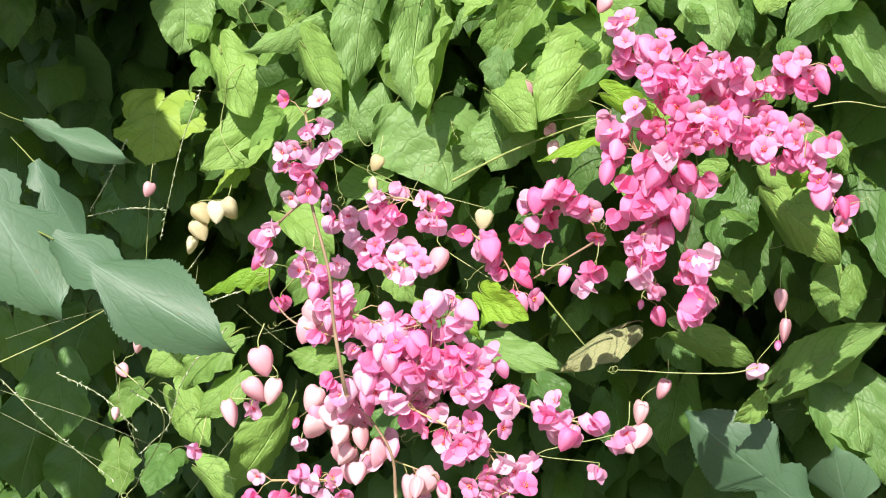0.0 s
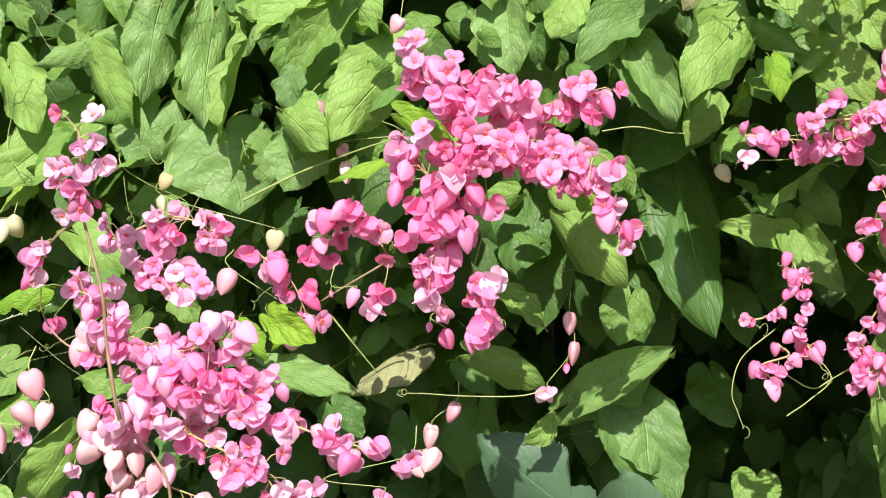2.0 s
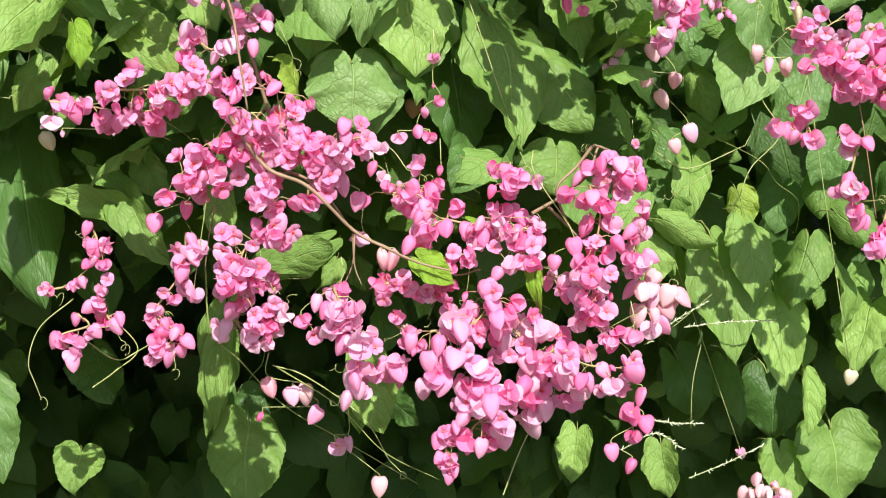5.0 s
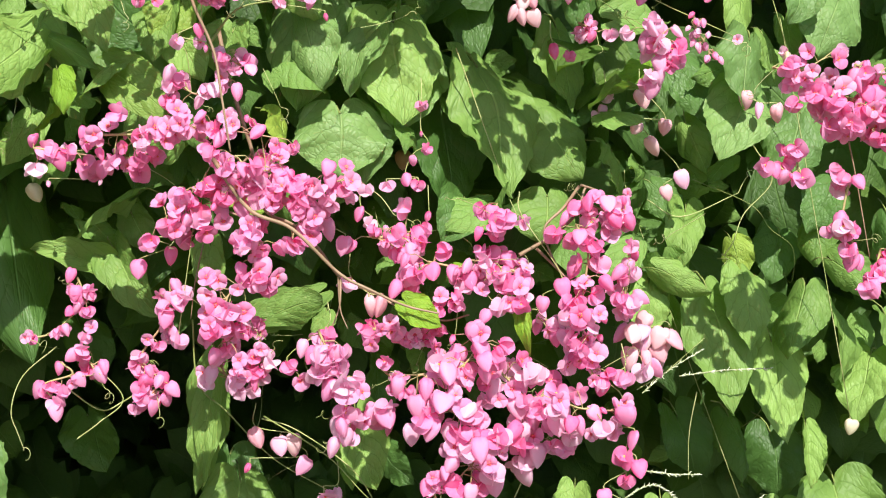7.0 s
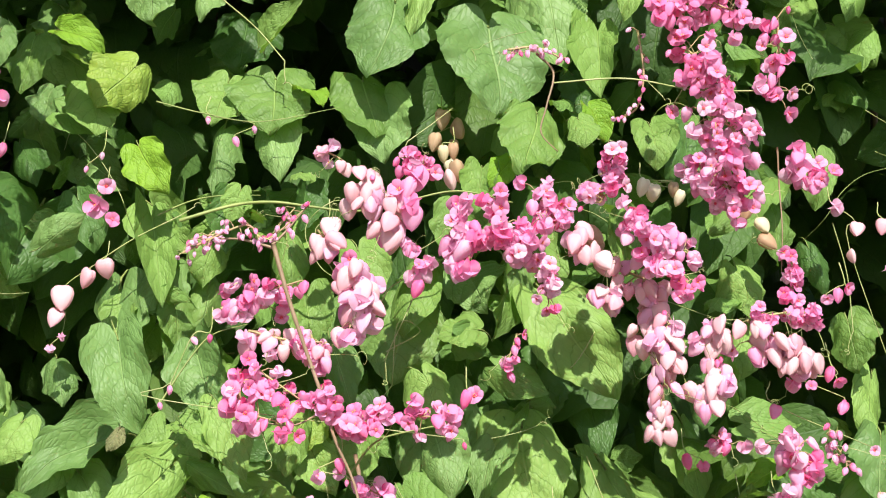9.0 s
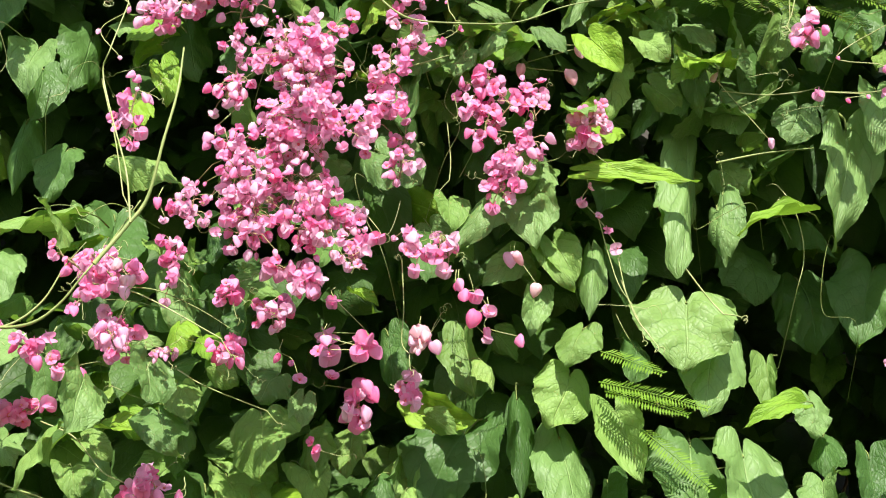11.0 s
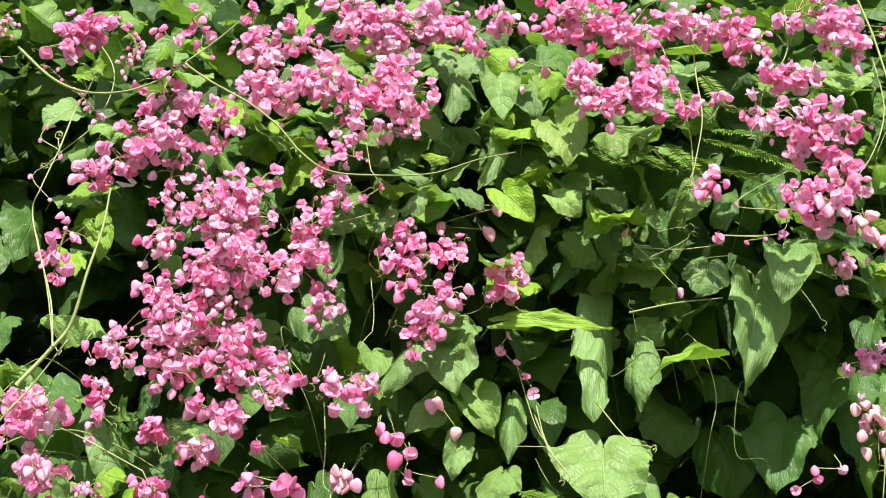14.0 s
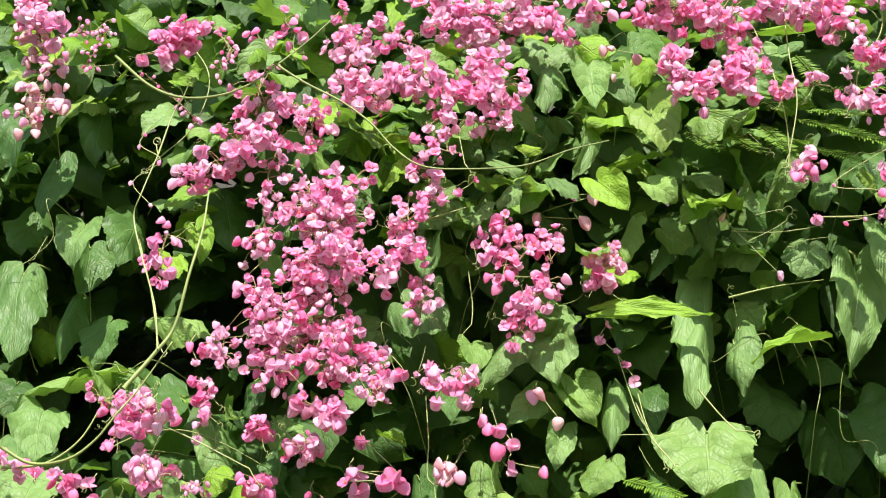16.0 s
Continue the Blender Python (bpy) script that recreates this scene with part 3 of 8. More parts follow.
def curl(start, way, rnd, long=0.05):
    """The points of a tendril that reaches out, sways and coils at its end."""
    pts, p, d = [], Vector(start), Vector(way).normalized()
    side = d.cross(Vector((0.2, 0.9, 0.3))).normalized()
    up = d.cross(side)
    turns, r, sway, ph = rnd.uniform(0.6, 2.4), rnd.uniform(0.0025, 0.0070), rnd.uniform(-0.45, 0.45), rnd.uniform(0, 6)
    for i in range(34):
        t = i / 33
        k = max(0.0, (t - 0.45) / 0.55)
        a = turns * 2 * math.pi * k + ph
        w = r * min(1.0, 4 * k) * (1 - 0.5 * k)
        reach = long * (t if t < 0.5 else 0.5 + 0.35 * (t - 0.5))
        pts.append(p + d * reach + side * (sway * long * math.sin(2.2 * t) + w * math.cos(a)) + (0.5 * up + 0.8 * d) * w * math.sin(a))
    return pts


def spray(points, count, style, spread, size, seed, thick=0.0013, tendrils=1):
    """A flower spray along a curve: its stalk with short pedicels, and count flowers spread round it."""
    rnd = random.Random(seed)
    line = smooth(points, 8)
    at = line[0]
    plant, foot = plant_at(at.x, 0)
    s, flowers = Shape(), []
    s.tube([p - at for p in line], thick, thick * 0.5, 5)
    for i in range(count):
        p = line[min(len(line) - 1, int((i + rnd.random()) / count * len(line)))]
        away = Vector((rnd.gauss(0, 1), rnd.gauss(-0.25, 0.8), rnd.gauss(-0.15, 0.9))).normalized()
        reach = spread * rnd.random() ** 0.6
        place = p + away * reach
        mid = p + away * reach * 0.6 + Vector((0, 0, 0.15 * reach))
        s.tube([p - at, mid - at, place - at], 0.0006, 0.0005, 3)
        flowers.append((place, away))
    for _ in range(tendrils):
        p = rnd.choice(line)
        s.tube([q - at for q in curl(p, (rnd.gauss(0, 1), -0.3, rnd.gauss(-0.3, 0.8)), rnd, rnd.uniform(0.03, 0.08))], 0.0004, 0.00028, 3, 1)
    holder = part("flower_spray", s.mesh("flower_spray", RACHIS, THREAD), plant, foot, Matrix.Translation(at))
    for place, away in flowers:
        bloom(holder, at, style, place, size, away, rnd)
    return holder


def string(points, style, size, seed):
    """A thread that bears one flower or heart at each of its points."""
    rnd = random.Random(seed)
    points = sorted(points, key=lambda p: -p[2])
    at = Vector(points[0]) + Vector((0, 0.02, 0.03))
    plant, foot = plant_at(at.x, 0)
    tops = [Vector(p) + Vector((0, 0.004, 0.5 * size)) for p in points]
    s = Shape()
    s.tube([p - at for p in smooth([at] + tops, 5)], 0.0006, 0.00045, 4, 1)
    for p, q in zip(tops, points):
        s.tube([p - at, Vector(q) + Vector((0, 0, 0.3 * size)) - at], 0.0007, 0.0006, 3, 1)
    holder = part("flower_spray", s.mesh("flower_spray", RACHIS, THREAD), plant, foot, Matrix.Translation(at))
    for p in points:
        bloom(holder, at, style, Vector(p) + Vector((0, 0, 0.3 * size)), size, Vector((0, 0, 0)), rnd)
    return holder


def stem(points, r, material=None, name="stem"):
    """A bare length of stem, runner or thread along a curve."""
    line = smooth(points, 8)
    if name == "tendril":
        line += curl(line[-1], line[-1] - line[-3], random.Random(len(line) + int(5000 * abs(line[-1].x))), 0.035)[1:]
    plant, foot = plant_at(line[0].x, 0)
    s = Shape()
    s.tube([p - line[0] for p in line], r, r * 0.4, 6, wave=0.06)
    return part(name, s.mesh(name, material or STEM), plant, foot, Matrix.Translation(line[0]))


def tendril(x, y, z, dx, dz, long, seed):
    rnd = random.Random(seed)
    plant, foot = plant_at(x, 0)
    s = Shape()
    s.tube([q - Vector((x, y, z)) for q in curl((x, y, z), (dx, -0.1, dz), rnd, long)], 0.0004, 0.00028, 3)
    return part("tendril", s.mesh("tendril", THREAD), plant, foot, Matrix.Translation((x, y, z)))


# ---- leaves deep in the hedge ----
def inner_leaves(count, seed, near, far, sizes, dims):
    rnd = random.Random(seed)
    kinds = [leaf_shape(40 + i, 5, 4, False) for i in range(5)]
    s = Shape()
    for _ in range(count):
        x, z = rnd.uniform(*dims[:2]), rnd.uniform(*dims[2:])
        y = min(3.8, hedge_face(x, z) + hollow(x, z) + rnd.uniform(near, far))
        size = rnd.uniform(*sizes)
        tip = Vector((rnd.gauss(0, 0.55), rnd.gauss(-0.45, 0.4), -1.0)).normalized()
        n = Vector((rnd.gauss(-0.1, 0.4), -1.0, rnd.gauss(0.45, 0.35)))
        n = (n - n.dot(tip) * tip).normalized()
        m = Matrix.Translation((x, y, z)) @ Matrix((tip.cross(n), tip, n)).transposed().to_4x4()
        s.add(rnd.choice(kinds), m @ Matrix.Diagonal((size * 0.9, size, size, 1)))
    return s.mesh("inner_leaves", LEAF_INNER_SHADED)


tagged(new("hedge_foliage", inner_leaves(9000, 3, 0.12, 0.85, (0.07, 0.13), (-1.9, 1.6, 0.0, 4.3))), "dense vine leaves deep in the hedge, green darkened for shade", "foliage", kind="stuff")


tagged(new("hedge_crown", inner_leaves(3800, 5, 0.20, 1.30, (0.08, 0.14), (-1.9, 1.7, 2.5, 4.9))), "dense vine leaves at the top of the hedge, in the shade-darkened green", "foliage", kind="stuff")
tagged(new("hedge_shade", inner_leaves(3800, 6, 0.10, 0.85, (0.08, 0.14), (-2.6, -0.75, 0.2, 2.4))), "vine leaves in the shaded corner, their shade put into the green", "foliage", kind="stuff")

tagged(new("hedge_leaves", inner_leaves(2600, 8, 0.03, 0.20, (0.06, 0.115), (-1.5, 1.3, 0.8, 3.3))), "crowded vine leaves just behind the face of the hedge, coloured darker for shade", "foliage", kind="stuff")

tagged(new("hedge_back", inner_leaves(2600, 9, 1.15, 1.95, (0.12, 0.19), (-2.2, 2.0, 0.0, 4.6))), "vine leaves before the added backing, coloured dark for shade", "foliage", kind="stuff")


def small_leaves(count, seed, dims):
    """Young and half-hidden leaves at all angles between the larger ones."""
    rnd = random.Random(seed)
    kinds = [leaf_shape(90 + i, 10, 8, False) for i in range(8)]
    s = Shape()
    for _ in range(count):
        x, z = rnd.uniform(*dims[:2]), rnd.uniform(*dims[2:])
        y, size = hedge_face(x, z) + hollow(x, z) + rnd.uniform(-0.07, 0.08), rnd.uniform(0.022, 0.062)
        tip = Vector((rnd.gauss(0, 0.9), rnd.gauss(-0.5, 0.5), rnd.gauss(-0.6, 0.5))).normalized()
        n = Vector((rnd.gauss(0, 0.6), -1.0, rnd.gauss(0.6, 0.5)))
        n = (n - n.dot(tip) * tip).normalized()
        m = Matrix.Translation((x, y, z)) @ Matrix((tip.cross(n), tip, n)).transposed().to_4x4()
        s.add(rnd.choice(kinds), m @ Matrix.Diagonal((size * rnd.uniform(0.7, 1.0), size, size, 1)))
    return s.mesh("small_leaves", LEAF_SMALL)


tagged(new("small_leaves", small_leaves(950, 14, (-1.2, 0.95, 1.0, 3.05))), "small fresh green vine leaves between the larger ones", "foliage", kind="stuff")


def shade_overhang(count, seed):
    """An unseen leaf clump, added to lean from the hedge and shade the corner."""
    rnd = random.Random(seed)
    kinds = [leaf_shape(50 + i, 5, 4, False) for i in range(4)]
    s = Shape()
    for _ in range(count):
        x, z = rnd.uniform(-2.0, -1.10), rnd.uniform(1.72, 2.40)
        y = rnd.uniform(1.22 + 0.25 * max(0.0, z - 2.1), 2.2)
        if abs((x + 1.55) / 0.46) ** 3 + abs((y - 1.71) / 0.52) ** 3 + abs((z - 2.06) / 0.36) ** 3 > 1.25:
            continue
        tip = Vector((rnd.gauss(0, 0.5), rnd.gauss(-0.4, 0.4), -1.0)).normalized()
        n = Vector((rnd.gauss(0.1, 0.4), -1.0, rnd.gauss(0.6, 0.35)))
        n = (n - n.dot(tip) * tip).normalized()
        size = rnd.uniform(0.07, 0.12)
        s.add(rnd.choice(kinds), Matrix.Translation((x, y, z)) @ Matrix((tip.cross(n), tip, n)).transposed().to_4x4() @ Matrix.Diagonal((size * 0.9, size, size, 1)))
    return s.mesh("shade_overhang", LEAF_INNER_SHADED)


tagged(new("hedge_shoulder", shade_overhang(1100, 11)), "unseen vine leaves leaning out from the hedge, added to shade the corner", "foliage", kind="stuff")


def grass_stalk(points, seed):
    """A thin dry grass stalk with a row of small pale seeds along it."""
    rnd = random.Random(seed)
    line = smooth(points, 10)
    at = line[0]
    thing = new("grass_stalk")
    thing.location = at
    tagged(thing, "thin grass stalk with small pale seeds against the vine leaves", "grass", "grass stalks")
    s = Shape()
    s.tube([p - at for p in line], 0.0008, 0.0005, 4)
    part("stalk", s.mesh("stalk", STRAW), thing, at, Matrix.Translation(at))
    seeds = Shape()
    grain = Shape()
    grain.tube([(0, 0, 0), (0, 0, 0.25), (0, 0, 0.6), (0, 0, 1.0)], 0.22, 0.06, 5)
    for p, q in zip(line, line[1:]):
        for _ in range(2):
            place = p.lerp(q, rnd.random()) - at
            axis = (q - p).normalized() + Vector((rnd.gauss(0, 0.5), rnd.gauss(0, 0.5), rnd.gauss(0, 0.5)))
            m = Matrix.Translation(place) @ axis.to_track_quat("Z", "Y").to_matrix().to_4x4()
            seeds.add(grain, m @ Matrix.Scale(rnd.uniform(0.0025, 0.005), 4))
    ob = part("seed_head", seeds.mesh("seed_head", SEED), thing, at, Matrix.Translation(at))
    tagged(ob, kind="stuff")
    return thing


SHRUB_AT = Vector((1.15, 2.9, 0))
SHRUB = new("feathery_shrub")
SHRUB.location = SHRUB_AT
tagged(SHRUB, "feathery green shrub with comb-like leaves among the vines", "shrub")
WEED_AT = Vector((-1.15, 1.36, 0))
WEED = new("lobed_weed")
WEED.location = WEED_AT
tagged(WEED, "tall weed with smooth grey-green lobed leaves", "weed")
trunk = Shape()
trunk.tube(smooth([(0, 0, 0), (0.03, 0.02, 0.8), (-0.05, 0.05, 1.7), (-0.1, 0.0, 2.5), (-0.15, -0.1, 3.1)], 5), 0.014, 0.004, 6, wave=0.1)
part("branch", trunk.mesh("branch", TWIG), SHRUB, SHRUB_AT, Matrix.Translation(SHRUB_AT))
trunk = Shape()
trunk.tube(smooth([(0, 0, 0), (-0.05, 0.0, 0.5), (0.02, -0.03, 1.0), (0.12, -0.06, 1.30), (0.16, -0.08, 1.44)], 5), 0.006, 0.003, 6)
part("stem", trunk.mesh("stem", STEM), WEED, WEED_AT, Matrix.Translation(WEED_AT))
YOUNG_WEED_AT = Vector((-0.20, 1.75, 0))
YOUNG_WEED = new("lobed_weed")
YOUNG_WEED.location = YOUNG_WEED_AT
tagged(YOUNG_WEED, "low weed with grey-green lobed leaves under the vines", "weed")
trunk = Shape()
trunk.tube(smooth([(0, 0, 0), (0.03, 0.0, 0.4), (-0.02, -0.05, 0.8), (-0.01, -0.08, 1.04)], 5), 0.005, 0.003, 6)
part("stem", trunk.mesh("stem", STEM), YOUNG_WEED, YOUNG_WEED_AT, Matrix.Translation(YOUNG_WEED_AT))


def frond(a, b, wide):
    """A comb-like leaf: a rib with two rows of narrow leaflets."""
    a, b = Vector(a), Vector(b)
    along = b - a
    y = along.normalized()
    n = Vector((0, -0.8, 0.7))
    n = (n - n.dot(y) * y).normalized()
    x = y.cross(n)
    s = Shape()
    sag = 0.06 * along.length
    rib = [a + along * t - n * sag * t * t for t in np.linspace(0, 1, 8)]
    s.tube([p - a for p in rib], 0.0009, 0.0004, 4)
    count = int(along.length / 0.0034)
    for i in range(count):
        t = (i + 1) / count
        p = along * t - n * sag * t * t
        size = wide * 0.62 * (0.65 + 0.35 * math.sin(math.pi * min(1, t * 1.1))) * (1 if t < 0.9 else 0.7)
        for side in (-1, 1):
            way = (x * side + y * 0.35 + n * rng.uniform(-0.15, 0.1)).normalized() * size
            w = y * 0.0015
            k = len(s.v)
            s.v += [tuple(p), tuple(p + way * 0.5 - w), tuple(p + way), tuple(p + way * 0.5 + w), tuple(p + way * 0.5 + n * 0.0006)]
            s.uv += [(0.0, 0.0)] * 5
            s.f += [(k, k + 1, k + 4), (k + 1, k + 2, k + 4), (k + 2, k + 3, k + 4), (k + 3, k, k + 4)]
            s.s += [0] * 4
    return part("frond", s.mesh("frond", LEAF_FERN), SHRUB, SHRUB_AT, Matrix.Translation(a))

# ---- the leaves on the face of the hedge ----


leaf(-1.378, 2.018, 1.642, -1.384, 1.999, 1.544, 0.081, 0, "o")
leaf(-0.57, 1.606, 1.473, -0.511, 1.573, 1.431, 0.07)
leaf(-0.303, 1.657, 1.558, -0.297, 1.648, 1.511, 0.038, 0, "o")
leaf(-0.554, 1.613, 1.512, -0.56, 1.605, 1.467, 0.038, 0, "b")
leaf(-0.605, 1.671, 1.573, -0.624, 1.662, 1.53, 0.04, 0, "b")
leaf(-1.017, 1.937, 1.553, -0.982, 1.925, 1.499, 0.049)
leaf(-0.993, 1.261, 1.429, -0.89, 1.23, 1.289, 0.115, 0, "w")
leaf(-0.91, 1.262, 1.358, -0.723, 1.227, 1.264, 0.095, 0, "w")
leaf(-0.96, 1.326, 1.426, -0.9, 1.309, 1.347, 0.056, 0, "w")
leaf(-1.139, 1.609, 1.455, -0.993, 1.584, 1.407, 0.043, 0, "w")
leaf(-0.241, 1.663, 1.004, -0.369, 1.632, 1.111, 0.113, 0, "w")
leaf(-0.196, 1.668, 0.988, -0.215, 1.622, 1.076, 0.087, 0, "w")
leaf(-1.474, 2.091, 1.134, -1.43, 2.067, 1.014, 0.105, 0, "o")
leaf(-1.388, 2.068, 1.068, -1.374, 2.046, 0.949, 0.112, 0, "o")
leaf(-0.962, 1.759, 1.167, -1.014, 1.744, 1.104, 0.069, 24)
leaf(-0.946, 1.752, 1.125, -0.998, 1.738, 1.069, 0.06)
leaf(-1.054, 1.792, 1.092, -1.003, 1.776, 1.022, 0.063)
leaf(-1.097, 1.781, 1.094, -1.136, 1.771, 1.05, 0.047)
leaf(-0.754, 1.404, 1.312, -0.815, 1.392, 1.284, 0.035, 37, "y")
leaf(-0.591, 1.503, 1.256, -0.56, 1.495, 1.222, 0.036, 0, "y")
leaf(-0.885, 1.798, 1.321, -0.822, 1.784, 1.272, 0.06)
leaf(-0.634, 1.453, 1.304, -0.615, 1.445, 1.265, 0.035)
leaf(-1.186, 2.028, 0.943, -1.207, 1.988, 0.884, 0.08, 0, "o")
leaf(-1.02, 1.776, 0.992, -0.962, 1.763, 0.952, 0.062)
leaf(-0.842, 1.778, 1.273, -0.871, 1.766, 1.21, 0.051)
leaf(-0.588, 1.684, 1.239, -0.607, 1.677, 1.2, 0.034, 0, "y")
leaf(-0.41, 1.795, 1.167, -0.369, 1.785, 1.129, 0.049, 0, "o")
leaf(-0.573, 1.809, 1.106, -0.534, 1.784, 1.056, 0.065, 0, "o")
leaf(-0.527, 2.068, 1.035, -0.5, 2.036, 0.963, 0.082, 0, "o")
leaf(-0.432, 2.061, 1.054, -0.447, 2.044, 0.963, 0.089, 0, "o")
leaf(-0.806, 1.789, 1.612, -0.724, 1.772, 1.554, 0.077, 26)

leaf(-0.54, 1.647, 1.586, -0.607, 1.633, 1.55, 0.059, 29)
leaf(-0.518, 1.671, 1.611, -0.47, 1.649, 1.553, 0.071)
leaf(-0.35, 1.63, 1.625, -0.343, 1.62, 1.572, 0.047)
leaf(-0.294, 1.654, 1.62, -0.311, 1.643, 1.578, 0.044)
leaf(-0.298, 1.658, 1.56, -0.294, 1.649, 1.51, 0.041, 25, "o")
leaf(-0.088, 1.572, 1.492, -0.1, 1.566, 1.462, 0.027, 25, "y")
leaf(0.027, 1.608, 1.568, 0.055, 1.598, 1.517, 0.048)
leaf(0.032, 1.604, 1.602, 0.01, 1.592, 1.551, 0.054)
leaf(-0.287, 1.618, 1.137, -0.316, 1.611, 1.113, 0.031)
leaf(-0.285, 1.644, 1.382, -0.264, 1.638, 1.358, 0.028)
leaf(-0.015, 1.64, 1.38, 0.011, 1.631, 1.343, 0.037)
leaf(0.217, 1.843, 1.257, 0.235, 1.835, 1.225, 0.035, 0, "o")
leaf(-0.682, 1.716, 1.223, -0.644, 1.695, 1.178, 0.059)
leaf(-0.099, 1.908, 1.238, -0.071, 1.894, 1.17, 0.058, 0, "o")
leaf(-0.117, 2.151, 1.092, -0.085, 2.104, 1.023, 0.09, 0, "o")

leaf(-0.12, 1.644, 1.479, -0.145, 1.633, 1.427, 0.049)
leaf(0.135, 1.618, 1.485, 0.136, 1.576, 1.438, 0.06)
leaf(0.326, 1.639, 1.407, 0.299, 1.597, 1.364, 0.061, 0, "o")
leaf(0.303, 1.689, 1.511, 0.312, 1.667, 1.391, 0.1, 25, "o")
leaf(0.576, 1.706, 1.499, 0.6, 1.694, 1.44, 0.046)
leaf(0.523, 1.66, 1.554, 0.484, 1.652, 1.528, 0.034, 28, "y")
leaf(0.064, 1.636, 1.352, 0.066, 1.626, 1.3, 0.04, 28)
leaf(0.185, 1.625, 1.288, 0.171, 1.619, 1.26, 0.027)
leaf(0.25, 1.422, 1.317, 0.283, 1.415, 1.296, 0.032, 25, "y")
leaf(0.355, 1.424, 1.326, 0.364, 1.413, 1.269, 0.018, 44, "y")
leaf(0.306, 1.502, 1.345, 0.339, 1.496, 1.333, 0.028, 0, "y")
leaf(0.634, 1.707, 1.37, 0.644, 1.698, 1.325, 0.04)
leaf(0.562, 1.701, 1.304, 0.588, 1.691, 1.256, 0.04)
leaf(0.747, 1.667, 1.289, 0.741, 1.653, 1.215, 0.054)
leaf(0.806, 1.684, 1.295, 0.813, 1.671, 1.226, 0.055)
leaf(0.914, 1.889, 1.191, 0.899, 1.873, 1.107, 0.072, 26, "o")
leaf(0.767, 1.948, 1.118, 0.774, 1.928, 1.032, 0.086, 0, "o")
leaf(0.976, 2.189, 1.107, 0.985, 2.173, 1.026, 0.08, 0, "o")
leaf(-0.072, 1.63, 1.08, -0.073, 1.594, 1.043, 0.056)
leaf(0.511, 1.697, 1.378, 0.531, 1.685, 1.318, 0.052)
leaf(0.531, 1.66, 1.321, 0.526, 1.649, 1.26, 0.051)
leaf(0.723, 1.678, 1.4, 0.717, 1.668, 1.345, 0.053, 0, "o")
leaf(0.542, 1.704, 1.429, 0.568, 1.693, 1.375, 0.046, 0, "o")
leaf(0.734, 1.678, 1.432, 0.708, 1.667, 1.382, 0.053, 0, "o")
leaf(0.8, 1.676, 1.404, 0.814, 1.662, 1.33, 0.061, 0, "o")
leaf(0.262, 1.944, 1.194, 0.249, 1.931, 1.124, 0.066, 0, "o")

leaf(-0.162, 1.646, 1.707, -0.164, 1.635, 1.648, 0.049, 25)
leaf(0.141, 1.607, 1.64, 0.167, 1.595, 1.583, 0.054)
leaf(0.428, 1.7, 1.594, 0.444, 1.684, 1.504, 0.083)
leaf(0.672, 1.67, 1.612, 0.681, 1.662, 1.569, 0.036)
leaf(0.566, 1.663, 1.887, 0.56, 1.652, 1.826, 0.046)
leaf(0.558, 1.669, 1.789, 0.574, 1.659, 1.732, 0.045, 0, "o")
leaf(0.474, 1.653, 1.765, 0.49, 1.642, 1.704, 0.057)
leaf(0.49, 1.671, 1.707, 0.466, 1.643, 1.637, 0.07)
leaf(-0.105, 1.626, 1.58, -0.111, 1.602, 1.528, 0.055)
leaf(0.015, 1.609, 1.587, 0.006, 1.585, 1.535, 0.054)
leaf(0.082, 1.624, 1.571, 0.078, 1.614, 1.514, 0.054)
leaf(-0.002, 1.622, 1.777, 0.006, 1.611, 1.712, 0.055)
leaf(-0.072, 1.633, 1.783, -0.086, 1.622, 1.723, 0.056)
leaf(0.072, 1.622, 1.768, 0.08, 1.611, 1.708, 0.055)
leaf(0.021, 1.634, 1.721, 0.018, 1.624, 1.662, 0.055)
leaf(-0.114, 1.623, 1.711, -0.105, 1.614, 1.659, 0.049)
leaf(0.169, 1.601, 1.814, 0.164, 1.592, 1.76, 0.048)
leaf(0.348, 1.633, 1.801, 0.353, 1.624, 1.746, 0.05)
leaf(0.226, 1.597, 1.861, 0.203, 1.585, 1.829, 0.036, 0, "y")
leaf(0.446, 1.664, 1.644, 0.435, 1.637, 1.589, 0.057, 0, "o")
leaf(0.557, 1.712, 1.569, 0.604, 1.696, 1.495, 0.066, 0, "o")
leaf(0.808, 2.026, 1.928, 0.78, 2.011, 1.848, 0.073, 0, "o")
leaf(0.762, 1.653, 1.917, 0.739, 1.626, 1.854, 0.061)
leaf(0.375, 1.619, 1.907, 0.378, 1.596, 1.854, 0.05)
leaf(0.515, 1.723, 1.549, 0.546, 1.717, 1.544, 0.026, 0, "y")

leaf(0.23, 1.717, 2.151, 0.233, 1.68, 2.085, 0.06, 0, "o")
leaf(0.004, 1.744, 2.166, -0.005, 1.726, 2.058, 0.045, 40)
leaf(-0.055, 1.768, 2.142, -0.038, 1.755, 2.066, 0.062, 0, "o")
leaf(-0.14, 1.705, 2.135, -0.14, 1.667, 2.071, 0.06)
leaf(-0.203, 1.697, 2.144, -0.188, 1.655, 2.072, 0.067)
leaf(-0.371, 1.685, 2.148, -0.362, 1.642, 2.076, 0.067)
leaf(-0.264, 1.689, 1.818, -0.279, 1.604, 1.721, 0.12, 0, "o")
leaf(-0.385, 1.66, 1.83, -0.362, 1.634, 1.692, 0.076, 36)
leaf(-0.355, 1.662, 1.909, -0.337, 1.639, 1.781, 0.072, 35, "b")
leaf(-0.175, 1.655, 1.726, -0.172, 1.635, 1.617, 0.094, 24, "b")
